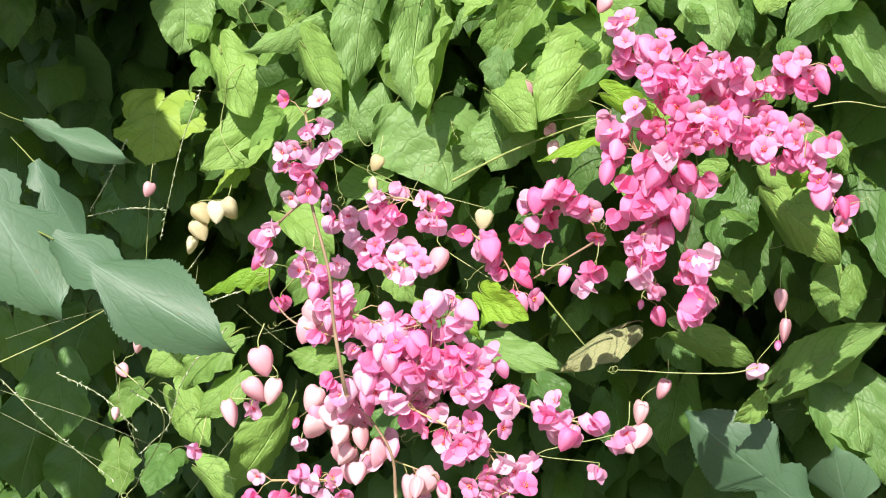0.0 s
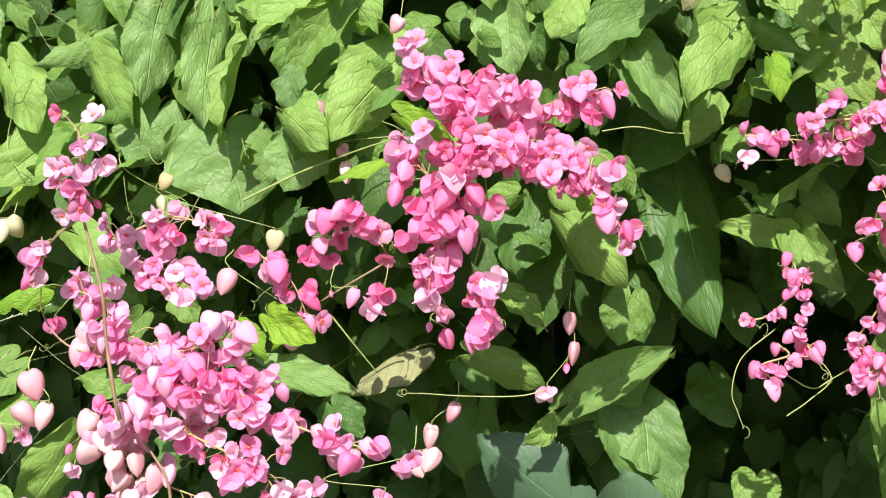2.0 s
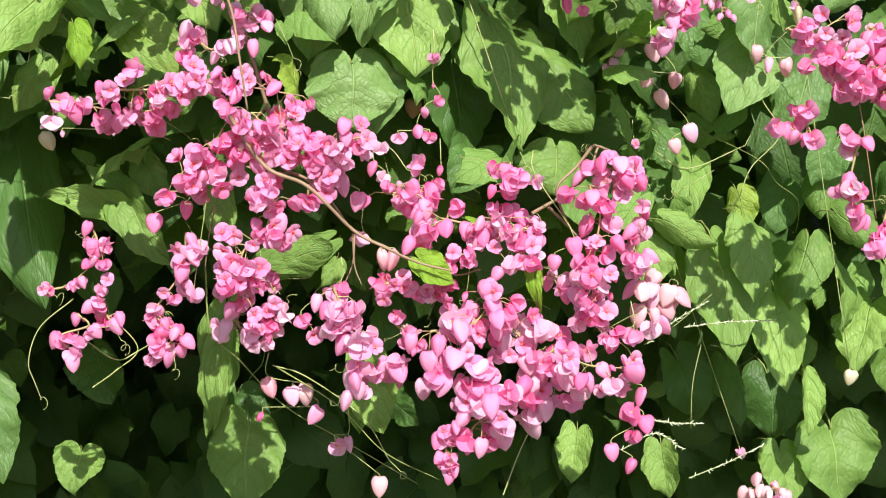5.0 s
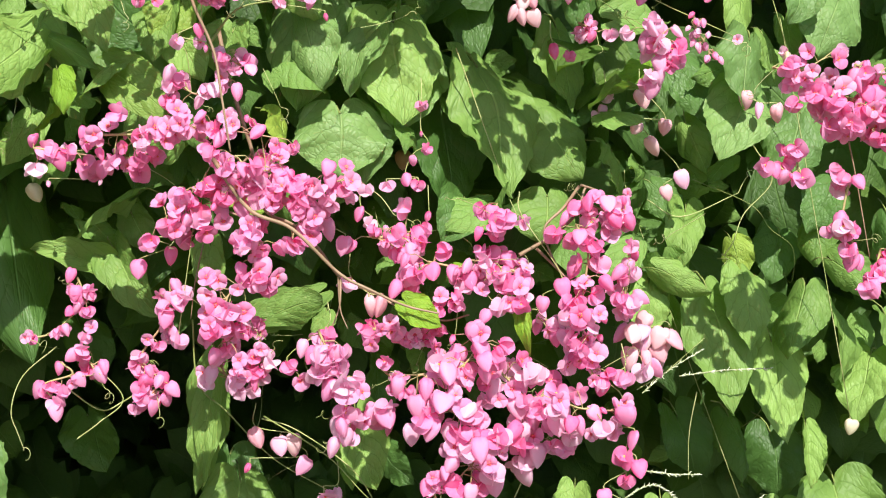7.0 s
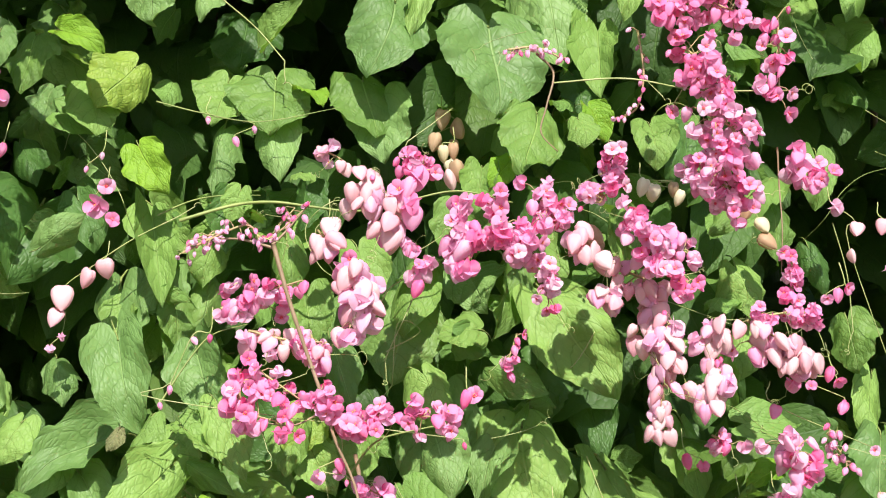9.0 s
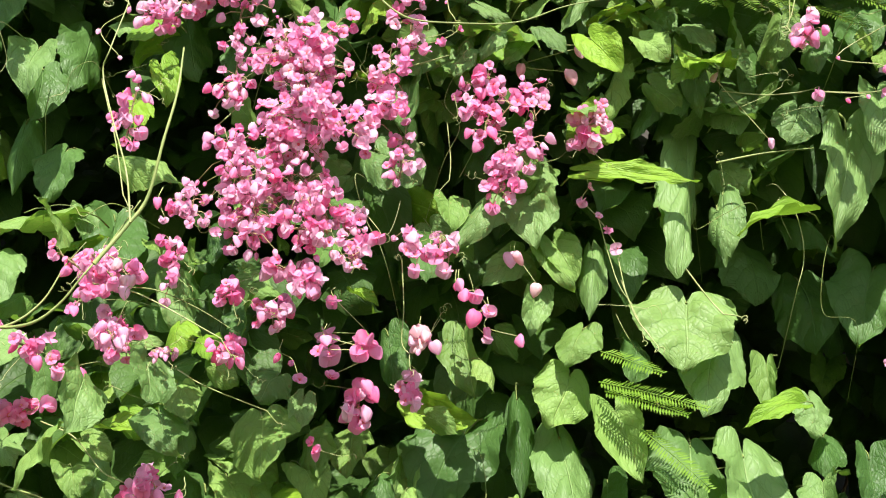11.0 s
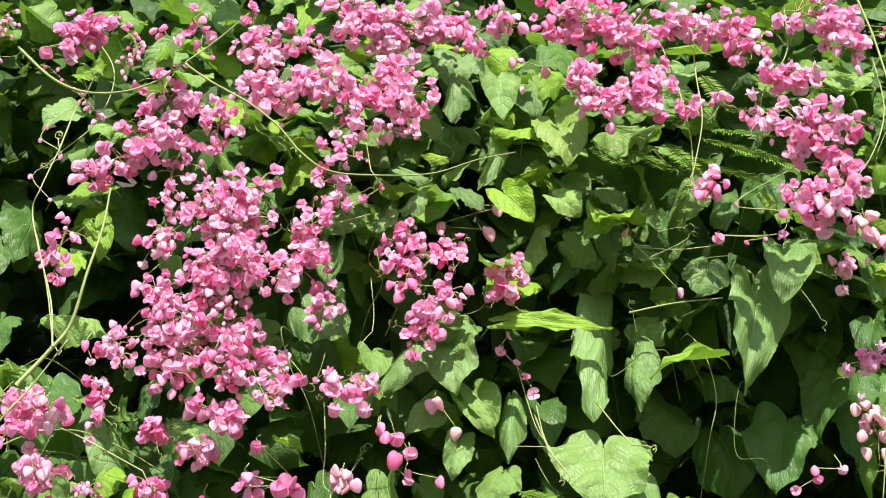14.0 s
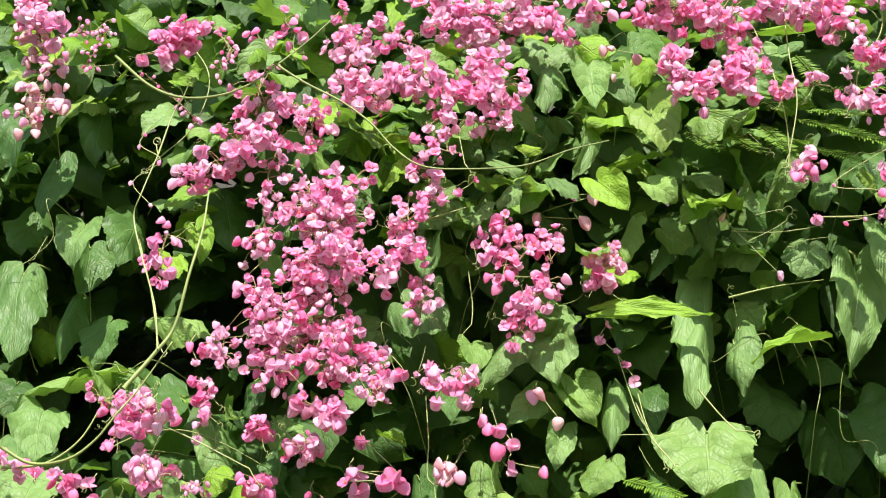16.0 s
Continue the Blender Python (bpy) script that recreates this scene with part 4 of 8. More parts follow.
leaf(-0.08, 1.643, 1.731, -0.094, 1.632, 1.672, 0.055, 0, "b")
leaf(-0.113, 1.647, 1.678, -0.102, 1.621, 1.625, 0.055, 0, "b")
leaf(0.514, 1.65, 2.163, 0.515, 1.637, 2.088, 0.061, 0, "o")
leaf(0.475, 1.69, 2.202, 0.464, 1.65, 2.136, 0.062, 0, "o")
leaf(0.254, 1.6, 1.913, 0.236, 1.54, 1.841, 0.08)
leaf(0.306, 1.594, 1.918, 0.322, 1.587, 1.881, 0.037, 0, "y")
leaf(0.417, 1.622, 1.897, 0.396, 1.61, 1.828, 0.057, 0, "o")
leaf(-0.053, 1.629, 1.818, -0.062, 1.619, 1.758, 0.055, 0, "o")
leaf(-0.226, 1.68, 1.821, -0.203, 1.669, 1.76, 0.051, 0, "o")
leaf(-0.292, 1.687, 1.882, -0.264, 1.654, 1.828, 0.058, 0, "o")
leaf(-0.343, 1.689, 2.091, -0.349, 1.678, 2.029, 0.054, 0, "b")
leaf(0.016, 1.684, 1.841, 0.012, 1.66, 1.789, 0.05, 0, "o")
leaf(-0.296, 1.644, 1.638, -0.291, 1.608, 1.592, 0.056, 0, "b")
leaf(-0.236, 1.657, 1.652, -0.22, 1.618, 1.6, 0.062, 0, "b")
leaf(-0.377, 1.653, 1.682, -0.361, 1.626, 1.63, 0.057, 0, "o")
leaf(-0.122, 1.699, 2.16, -0.093, 1.689, 2.105, 0.054)
leaf(-0.067, 1.659, 1.81, -0.097, 1.653, 1.821, 0.025)
leaf(0.353, 1.631, 1.818, 0.361, 1.61, 1.769, 0.05)
leaf(0.517, 1.668, 1.828, 0.519, 1.656, 1.766, 0.052)
leaf(0.198, 1.612, 1.853, 0.19, 1.589, 1.802, 0.049)

leaf(0.386, 1.976, 2.481, 0.471, 1.959, 2.499, 0.078, 24, "o")
leaf(0.128, 1.657, 2.405, 0.082, 1.646, 2.362, 0.043, 0, "b")
leaf(0.064, 1.671, 2.314, 0.078, 1.656, 2.226, 0.063, 27)
leaf(0.008, 1.68, 2.233, 0.079, 1.666, 2.204, 0.053, 30, "y")
leaf(0.002, 1.743, 2.193, -0.014, 1.721, 2.066, 0.041, 43, "b")
leaf(0.125, 1.694, 2.244, 0.131, 1.672, 2.113, 0.054, 40, "o")
leaf(-0.386, 1.702, 2.447, -0.432, 1.692, 2.417, 0.034, 35, "y")
leaf(-0.404, 1.681, 2.473, -0.396, 1.65, 2.422, 0.043, 0, "b")
leaf(-0.455, 1.681, 2.182, -0.461, 1.648, 2.132, 0.052, 0, "b")
leaf(-0.325, 1.668, 2.205, -0.286, 1.658, 2.179, 0.041, 0, "y")
leaf(-0.245, 1.688, 2.31, -0.231, 1.657, 2.266, 0.041, 0, "y")
leaf(-0.195, 1.696, 2.354, -0.196, 1.676, 2.295, 0.049, 0, "o")
leaf(-0.263, 1.679, 2.213, -0.247, 1.65, 2.144, 0.061, 0, "b")
leaf(-0.117, 1.72, 2.202, -0.098, 1.682, 2.138, 0.061)
leaf(-0.064, 1.72, 2.204, -0.067, 1.695, 2.142, 0.054)
leaf(-0.036, 1.713, 2.148, -0.046, 1.701, 2.078, 0.061, 0, "o")
leaf(0.563, 1.992, 2.409, 0.543, 1.953, 2.346, 0.058, 0, "o")
leaf(0.414, 1.677, 2.283, 0.415, 1.665, 2.211, 0.036, 36)
leaf(-0.46, 1.703, 2.108, -0.456, 1.665, 2.046, 0.062, 0, "b")
leaf(-0.474, 1.677, 2.061, -0.451, 1.665, 1.995, 0.054, 0, "b")
leaf(-0.176, 1.694, 2.139, -0.156, 1.657, 2.077, 0.06)
leaf(-0.354, 1.671, 2.155, -0.337, 1.646, 2.096, 0.054, 0, "b")
leaf(0.251, 1.699, 2.43, 0.255, 1.686, 2.353, 0.057, 0, "o")
leaf(0.268, 1.736, 2.33, 0.257, 1.709, 2.263, 0.057, 0, "o")
leaf(0.59, 2.048, 2.506, 0.568, 2.011, 2.416, 0.077, 0, "o")
leaf(-0.029, 1.733, 2.336, -0.013, 1.721, 2.261, 0.063, 0, "o")
leaf(0.029, 1.658, 2.421, 0.018, 1.623, 2.356, 0.055, 0, "o")
leaf(-0.254, 1.765, 2.502, -0.25, 1.722, 2.421, 0.067, 0, "o")
leaf(-0.269, 1.766, 2.41, -0.247, 1.741, 2.341, 0.059, 0, "o")

leaf(0.242, 1.671, 2.936, 0.238, 1.656, 2.817, 0.058, 31)
leaf(0.286, 1.669, 2.939, 0.265, 1.633, 2.86, 0.05, 0, "y")
leaf(0.088, 1.653, 2.738, 0.097, 1.645, 2.673, 0.039, 0, "b")
leaf(0.052, 1.641, 2.709, 0.054, 1.629, 2.617, 0.046, 31, "b")
leaf(-0.307, 1.485, 2.512, -0.298, 1.45, 2.456, 0.042, 0, "y")
leaf(-0.293, 1.523, 2.58, -0.28, 1.515, 2.518, 0.036, 0, "y")
leaf(-0.101, 1.578, 2.784, -0.097, 1.569, 2.708, 0.043, 26, "y")
leaf(-0.054, 1.606, 2.776, -0.034, 1.589, 2.706, 0.047, 0, "y")
leaf(-0.221, 1.568, 2.921, -0.269, 1.555, 2.858, 0.049, 0, "y")
leaf(0.635, 1.691, 2.675, 0.619, 1.634, 2.591, 0.064, 0, "b")
leaf(0.665, 1.633, 2.513, 0.658, 1.623, 2.441, 0.046, 0, "o")
leaf(0.635, 1.641, 2.444, 0.634, 1.621, 2.378, 0.052, 0, "o")
leaf(0.674, 1.636, 2.433, 0.651, 1.623, 2.348, 0.052, 0, "o")
leaf(0.644, 1.698, 2.373, 0.642, 1.685, 2.29, 0.068, 0, "o")
leaf(0.245, 1.609, 2.733, 0.207, 1.601, 2.699, 0.039, 0, "y")
leaf(0.29, 1.664, 2.636, 0.264, 1.653, 2.557, 0.054, 0, "o")
leaf(0.437, 1.684, 2.688, 0.412, 1.657, 2.596, 0.063, 0, "o")
leaf(0.325, 1.656, 2.76, 0.352, 1.648, 2.717, 0.04, 0, "b")
leaf(0.39, 1.632, 2.743, 0.405, 1.62, 2.66, 0.047)
leaf(0.46, 1.647, 2.746, 0.44, 1.618, 2.649, 0.063, 0, "b")
leaf(0.498, 1.659, 2.726, 0.492, 1.621, 2.643, 0.056, 0, "b")
leaf(0.556, 1.661, 2.767, 0.547, 1.631, 2.668, 0.065, 0, "o")
leaf(0.141, 1.647, 2.821, 0.126, 1.629, 2.748, 0.048, 0, "b")
leaf(0.095, 1.66, 2.821, 0.088, 1.638, 2.745, 0.048, 0, "b")
leaf(0.049, 1.668, 2.798, 0.036, 1.651, 2.726, 0.048)
leaf(0.189, 1.666, 2.877, 0.203, 1.653, 2.817, 0.041, 0, "b")
leaf(0.028, 1.67, 2.974, 0.024, 1.635, 2.89, 0.051)
leaf(-0.031, 1.654, 2.865, -0.011, 1.622, 2.789, 0.049, 0, "b")
leaf(-0.071, 1.637, 2.641, -0.033, 1.62, 2.638, 0.038, 0, "y")
leaf(-0.073, 1.649, 2.781, -0.083, 1.64, 2.717, 0.04, 0, "y")
leaf(0.114, 1.667, 2.401, 0.149, 1.657, 2.38, 0.036)
leaf(0.762, 1.683, 2.765, 0.705, 1.66, 2.738, 0.05, 0, "y")
leaf(0.536, 1.673, 3.014, 0.483, 1.663, 2.989, 0.035, 0, "y")
leaf(0.633, 1.672, 3.06, 0.56, 1.659, 3.025, 0.047, -32, "y")
leaf(0.699, 1.681, 2.874, 0.732, 1.675, 2.889, 0.034, 0, "y")
leaf(0.735, 1.674, 2.808, 0.694, 1.667, 2.807, 0.033, -25, "y")
leaf(-0.06, 1.675, 3.09, -0.07, 1.656, 3.004, 0.053, 0, "y")
leaf(0.01, 1.668, 3.016, 0.045, 1.647, 2.964, 0.043, 0, "y")
leaf(0.109, 1.654, 2.95, 0.086, 1.619, 2.898, 0.042)
leaf(0.319, 1.651, 2.645, 0.319, 1.607, 2.57, 0.053, 0, "o")
leaf(0.749, 1.725, 3.03, 0.715, 1.691, 2.913, 0.072, 0, "o")
leaf(0.435, 1.75, 3.096, 0.413, 1.712, 2.961, 0.081, 0, "o")
leaf(0.263, 1.753, 3.132, 0.266, 1.705, 3.008, 0.073, 0, "o")
leaf(0.142, 1.773, 3.162, 0.15, 1.724, 3.035, 0.074, 0, "o")
leaf(-0.032, 1.775, 3.092, -0.015, 1.718, 2.973, 0.072, 0, "o")
leaf(-0.11, 1.717, 2.795, -0.11, 1.704, 2.698, 0.066, 0, "o")
leaf(-0.237, 1.749, 2.769, -0.241, 1.736, 2.673, 0.067, 0, "o")
leaf(-0.326, 1.772, 2.815, -0.295, 1.757, 2.706, 0.077, 0, "o")
leaf(0.043, 1.689, 2.437, 0.073, 1.657, 2.395, 0.044, 0, "b")

leaf(-0.472, 1.849, 2.838, -0.469, 1.791, 2.711, 0.096, 0, "o")
leaf(-0.551, 1.693, 2.823, -0.548, 1.68, 2.723, 0.069, 0, "o")
leaf(-0.606, 1.67, 2.899, -0.59, 1.654, 2.784, 0.079, 0, "o")
leaf(-0.528, 1.775, 2.983, -0.518, 1.761, 2.873, 0.073, 0, "o")
leaf(-0.651, 1.77, 3.099, -0.621, 1.715, 2.959, 0.085, 0, "o")
leaf(-0.498, 1.702, 2.718, -0.492, 1.674, 2.624, 0.066, 0, "b")
leaf(-0.279, 1.679, 2.384, -0.262, 1.666, 2.3, 0.067, 0, "b")
leaf(-0.533, 1.692, 2.381, -0.502, 1.66, 2.295, 0.069, 0, "b")

leaf(0.219, 1.621, 2.884, 0.256, 1.568, 2.789, 0.072, 0, "b")
leaf(0.281, 1.58, 2.864, 0.26, 1.562, 2.811, 0.036, 0, "y")
leaf(0.2, 1.577, 2.796, 0.214, 1.556, 2.752, 0.031, 0, "y")
leaf(0.13, 1.547, 2.704, 0.098, 1.541, 2.704, 0.022, -32, "y")
leaf(0.235, 1.572, 2.687, 0.3, 1.56, 2.698, 0.03, -40, "y")
leaf(0.062, 1.586, 2.648, 0.047, 1.557, 2.592, 0.041, 0, "b")
leaf(0.098, 1.56, 2.66, 0.078, 1.553, 2.615, 0.036, 0, "b")
leaf(0.134, 1.579, 2.661, 0.106, 1.572, 2.62, 0.037, 0, "b")
leaf(0.148, 1.563, 2.667, 0.18, 1.555, 2.623, 0.033, 0, "b")
leaf(-0.1, 1.58, 2.771, -0.091, 1.565, 2.713, 0.037, 0, "y")
leaf(-0.043, 1.554, 2.703, -0.063, 1.544, 2.642, 0.032, 33, "y")
leaf(-0.058, 1.554, 2.727, -0.014, 1.546, 2.715, 0.02, -39, "y")
leaf(-0.002, 1.625, 2.672, -0.024, 1.616, 2.611, 0.042, 0, "o")
leaf(0.034, 1.589, 2.628, 0.058, 1.577, 2.589, 0.033)
leaf(0.611, 1.642, 2.624, 0.671, 1.631, 2.627, 0.043, 0, "b")
leaf(0.687, 1.645, 2.593, 0.728, 1.636, 2.577, 0.039, 0, "y")
leaf(0.572, 1.565, 2.947, 0.491, 1.551, 2.938, 0.026, 44, "y")
leaf(0.447, 1.564, 2.908, 0.521, 1.55, 2.9, 0.026, -44, "y")
leaf(0.459, 1.6, 2.899, 0.405, 1.59, 2.861, 0.051, 0, "b")
leaf(-0.303, 1.382, 2.697, -0.276, 1.377, 2.681, 0.021, 26, "y")
leaf(-0.203, 1.387, 2.748, -0.21, 1.367, 2.703, 0.03, 0, "y")
leaf(-0.194, 1.403, 2.754, -0.23, 1.394, 2.711, 0.045, 0, "b")
leaf(0.034, 1.558, 2.889, -0.004, 1.551, 2.889, 0.023, 34, "y")
leaf(-0.066, 1.643, 2.349, -0.036, 1.637, 2.331, 0.027, 0, "y")
leaf(-0.33, 1.637, 2.271, -0.277, 1.627, 2.276, 0.037, 0, "b")
leaf(0.095, 1.601, 2.81, 0.126, 1.593, 2.765, 0.038)
leaf(0.148, 1.604, 2.804, 0.178, 1.586, 2.755, 0.041, 0, "b")
leaf(-0.017, 1.602, 2.79, 0.015, 1.594, 2.749, 0.031, 0, "b")
leaf(0.022, 1.598, 2.759, 0.06, 1.59, 2.72, 0.035, 0, "b")
leaf(0.075, 1.595, 2.723, 0.115, 1.586, 2.691, 0.034, 0, "b")
leaf(0.334, 1.621, 2.709, 0.367, 1.609, 2.661, 0.046, 0, "b")
leaf(0.376, 1.618, 2.668, 0.409, 1.61, 2.633, 0.038, 0, "b")
leaf(0.286, 1.619, 2.625, 0.32, 1.611, 2.584, 0.041)
leaf(0.628, 1.667, 2.454, 0.664, 1.658, 2.425, 0.036, 0, "b")
leaf(0.671, 1.661, 2.509, 0.716, 1.652, 2.495, 0.034, 0, "y")

leaf(-0.258, 1.622, 2.226, -0.237, 1.589, 2.169, 0.052)
leaf(-0.272, 1.609, 2.188, -0.237, 1.569, 2.128, 0.061, 0, "b")
leaf(-0.114, 1.624, 2.213, -0.124, 1.617, 2.168, 0.034, 0, "b")
leaf(-0.221, 1.638, 2.253, -0.189, 1.63, 2.229, 0.035)
leaf(-0.325, 1.615, 2.171, -0.275, 1.606, 2.16, 0.036, 0, "y")
leaf(-0.438, 1.596, 2.145, -0.406, 1.559, 2.105, 0.047, 0, "b")
leaf(-0.357, 1.6, 2.122, -0.34, 1.572, 2.071, 0.048)
leaf(-0.348, 1.603, 2.153, -0.313, 1.595, 2.126, 0.036)
leaf(-0.269, 1.64, 2.059, -0.231, 1.578, 2.008, 0.07, 0, "o")
leaf(-0.286, 1.6, 2.061, -0.257, 1.579, 2.079, 0.038)
leaf(-0.183, 1.631, 2.097, -0.143, 1.622, 2.071, 0.04)
leaf(-0.141, 1.639, 2.099, -0.106, 1.609, 2.074, 0.044, 0, "y")
leaf(-0.122, 1.643, 2.068, -0.087, 1.623, 2.047, 0.038)
leaf(-0.074, 1.657, 2.092, -0.046, 1.646, 2.03, 0.053, 0, "b")
leaf(-0.298, 1.6, 1.979, -0.296, 1.589, 1.937, 0.039, 0, "b")
leaf(-0.239, 1.591, 1.919, -0.246, 1.579, 1.878, 0.04, 0, "b")
leaf(-0.351, 1.605, 1.889, -0.328, 1.588, 1.797, 0.07, 29)
leaf(-0.402, 1.603, 1.872, -0.396, 1.571, 1.833, 0.045)
leaf(-0.245, 1.591, 1.757, -0.199, 1.58, 1.792, 0.044, 0, "b")
leaf(0.012, 1.626, 1.932, 0.033, 1.596, 1.911, 0.037, 0, "y")
leaf(-0.048, 1.588, 1.821, -0.058, 1.581, 1.786, 0.033)
leaf(0.01, 1.551, 1.833, 0.023, 1.528, 1.82, 0.026)
leaf(0, 1.653, 2.114, -0.01, 1.644, 2.06, 0.038, 28)
leaf(0.023, 1.632, 2.197, 0.058, 1.625, 2.174, 0.034)
leaf(0.183, 1.616, 2.061, 0.219, 1.608, 2.04, 0.038)
leaf(0.084, 1.61, 2.255, 0.096, 1.596, 2.211, 0.039, 0, "b")
leaf(0.285, 1.521, 1.891, 0.292, 1.498, 1.86, 0.035)

leaf(-0.623, 1.649, 1.224, -0.646, 1.623, 1.188, 0.053, 0, "o")
leaf(-0.684, 1.594, 1.124, -0.702, 1.583, 1.072, 0.049, 0, "o")
leaf(-0.677, 1.453, 1.274, -0.704, 1.445, 1.241, 0.036)
leaf(-0.544, 1.453, 1.275, -0.497, 1.444, 1.255, 0.038, 27, "y")

leaf(-0.246, 1.586, 1.366, -0.212, 1.579, 1.389, 0.037, 0, "y")

leaf(-1.112, 1.929, 1.469, -1.125, 1.894, 1.378, 0.187)
leaf(-0.906, 1.879, 1.460, -1.008, 1.812, 1.377, 0.085)
leaf(-1.245, 2.097, 1.395, -1.220, 2.036, 1.243, 0.184, 0, "o")
leaf(-0.982, 1.834, 1.529, -0.935, 1.807, 1.444, 0.081)
leaf(-0.809, 1.822, 1.574, -0.927, 1.798, 1.525, 0.068, 0, "b")
leaf(-1.055, 1.901, 1.610, -1.064, 1.887, 1.527, 0.086, 0, "b")
leaf(-0.753, 1.761, 1.595, -0.771, 1.733, 1.476, 0.080, 0, "b")
leaf(-0.680, 1.737, 1.575, -0.684, 1.691, 1.451, 0.075, 0, "b")
leaf(-0.630, 1.688, 1.534, -0.653, 1.665, 1.436, 0.056)
leaf(-0.848, 1.786, 1.531, -0.785, 1.743, 1.453, 0.073)
leaf(-0.766, 1.771, 1.473, -0.790, 1.757, 1.404, 0.093, 0, "b")
leaf(-0.668, 1.721, 1.449, -0.649, 1.702, 1.352, 0.175, 0, "b")
leaf(-0.561, 1.673, 1.438, -0.584, 1.661, 1.381, 0.087, 0, "b")
leaf(-0.445, 1.642, 1.530, -0.509, 1.578, 1.439, 0.089)
leaf(-0.512, 1.648, 1.576, -0.566, 1.626, 1.504, 0.060)
leaf(-0.348, 1.667, 1.580, -0.345, 1.631, 1.512, 0.089, 0, "b")
leaf(-0.223, 1.643, 1.561, -0.254, 1.600, 1.497, 0.054, 0, "b")
leaf(-0.209, 1.654, 1.528, -0.157, 1.609, 1.447, 0.071, 0, "b")
leaf(-0.186, 1.745, 1.441, -0.205, 1.692, 1.350, 0.076, 0, "o")
leaf(-0.277, 1.666, 1.352, -0.211, 1.609, 1.284, 0.059)
leaf(-0.279, 1.692, 1.141, -0.157, 1.674, 1.202, 0.074, 0, "b")
leaf(-0.210, 1.702, 1.145, -0.162, 1.675, 1.033, 0.104, 0, "b")
leaf(-0.203, 1.638, 1.270, -0.217, 1.628, 1.219, 0.061)
leaf(-0.322, 1.742, 1.372, -0.328, 1.702, 1.275, 0.076, 0, "o")
leaf(-0.616, 1.691, 1.177, -0.497, 1.667, 1.151, 0.057, 0, "b")
leaf(-0.852, 1.852, 1.133, -0.915, 1.845, 1.128, 0.055)
leaf(-0.989, 2.001, 1.010, -1.073, 1.961, 0.893, 0.113)
leaf(-0.433, 1.620, 1.214, -0.494, 1.591, 1.169, 0.062, 0, "d")
leaf(-1.507, 2.375, 1.080, -1.532, 2.363, 0.963, 0.141, 0, "o")
leaf(-1.705, 2.535, 0.887, -1.749, 2.519, 0.702, 0.163, 0, "o")
leaf(-1.592, 2.494, 0.822, -1.605, 2.458, 0.706, 0.156, 0, "o")
leaf(-1.113, 1.978, 1.117, -1.170, 1.950, 1.079, 0.075)
leaf(-1.322, 2.124, 0.923, -1.311, 2.104, 0.851, 0.071)
leaf(-1.364, 2.219, 1.636, -1.367, 2.200, 1.464, 0.122, 0, "o")
leaf(-0.434, 1.576, 1.466, -0.378, 1.558, 1.436, 0.032, 0, "y")
leaf(-0.429, 1.578, 1.427, -0.505, 1.558, 1.398, 0.034, 0, "y")
leaf(-0.987, 1.883, 1.374, -1.021, 1.858, 1.337, 0.055)
leaf(-0.600, 1.782, 1.351, -0.628, 1.770, 1.320, 0.047, 0, "o")
leaf(-0.377, 1.676, 1.197, -0.297, 1.656, 1.169, 0.040)

leaf(-0.179, 1.773, 1.462, -0.114, 1.655, 1.223, 0.128, 0, "o")
leaf(-0.210, 1.775, 1.454, -0.194, 1.709, 1.327, 0.075, 0, "o")
leaf(-0.273, 1.639, 1.357, -0.203, 1.584, 1.290, 0.060)
leaf(-0.214, 1.743, 1.266, -0.191, 1.724, 1.204, 0.068, 0, "o")
leaf(-0.258, 1.685, 1.147, -0.157, 1.654, 1.214, 0.065, 0, "b")
leaf(-0.205, 1.707, 1.144, -0.180, 1.659, 1.066, 0.111, 0, "b")
leaf(-0.035, 1.638, 1.325, -0.115, 1.626, 1.345, 0.038)
leaf(-0.031, 1.632, 1.345, 0.016, 1.613, 1.280, 0.050)
leaf(-0.015, 1.621, 1.406, -0.065, 1.605, 1.357, 0.045)
leaf(-0.345, 1.671, 1.273, -0.292, 1.633, 1.231, 0.045)
leaf(0.071, 1.670, 1.219, 0.062, 1.649, 1.098, 0.043)
leaf(0.176, 1.665, 1.302, 0.120, 1.641, 1.269, 0.036)
leaf(0.223, 1.688, 1.167, 0.246, 1.667, 1.094, 0.066)
leaf(0.085, 1.818, 1.104, 0.077, 1.786, 1.041, 0.080, 0, "o")
leaf(-0.333, 1.641, 1.579, -0.320, 1.615, 1.503, 0.070, 0, "b")
leaf(-0.173, 1.641, 1.574, -0.251, 1.584, 1.515, 0.066, 0, "b")
leaf(-0.199, 1.628, 1.530, -0.156, 1.595, 1.454, 0.053, 0, "b")
leaf(0.162, 1.657, 1.616, 0.149, 1.630, 1.492, 0.098, 0, "b")
leaf(0.205, 1.662, 1.493, 0.212, 1.617, 1.418, 0.111, 0, "b")
leaf(0.232, 1.660, 1.598, 0.201, 1.611, 1.506, 0.069, 0, "b")
leaf(-0.261, 1.623, 1.585, -0.281, 1.606, 1.541, 0.055)
leaf(-0.095, 1.492, 1.548, -0.141, 1.440, 1.474, 0.066)
leaf(-0.082, 1.482, 1.580, -0.045, 1.462, 1.543, 0.035)
leaf(-0.092, 1.510, 1.553, -0.034, 1.490, 1.519, 0.041)
leaf(-0.067, 1.457, 1.515, -0.058, 1.441, 1.476, 0.029, 0, "y")
leaf(-0.016, 1.493, 1.530, -0.048, 1.466, 1.492, 0.030)
leaf(-0.023, 1.492, 1.519, 0.039, 1.467, 1.471, 0.055)
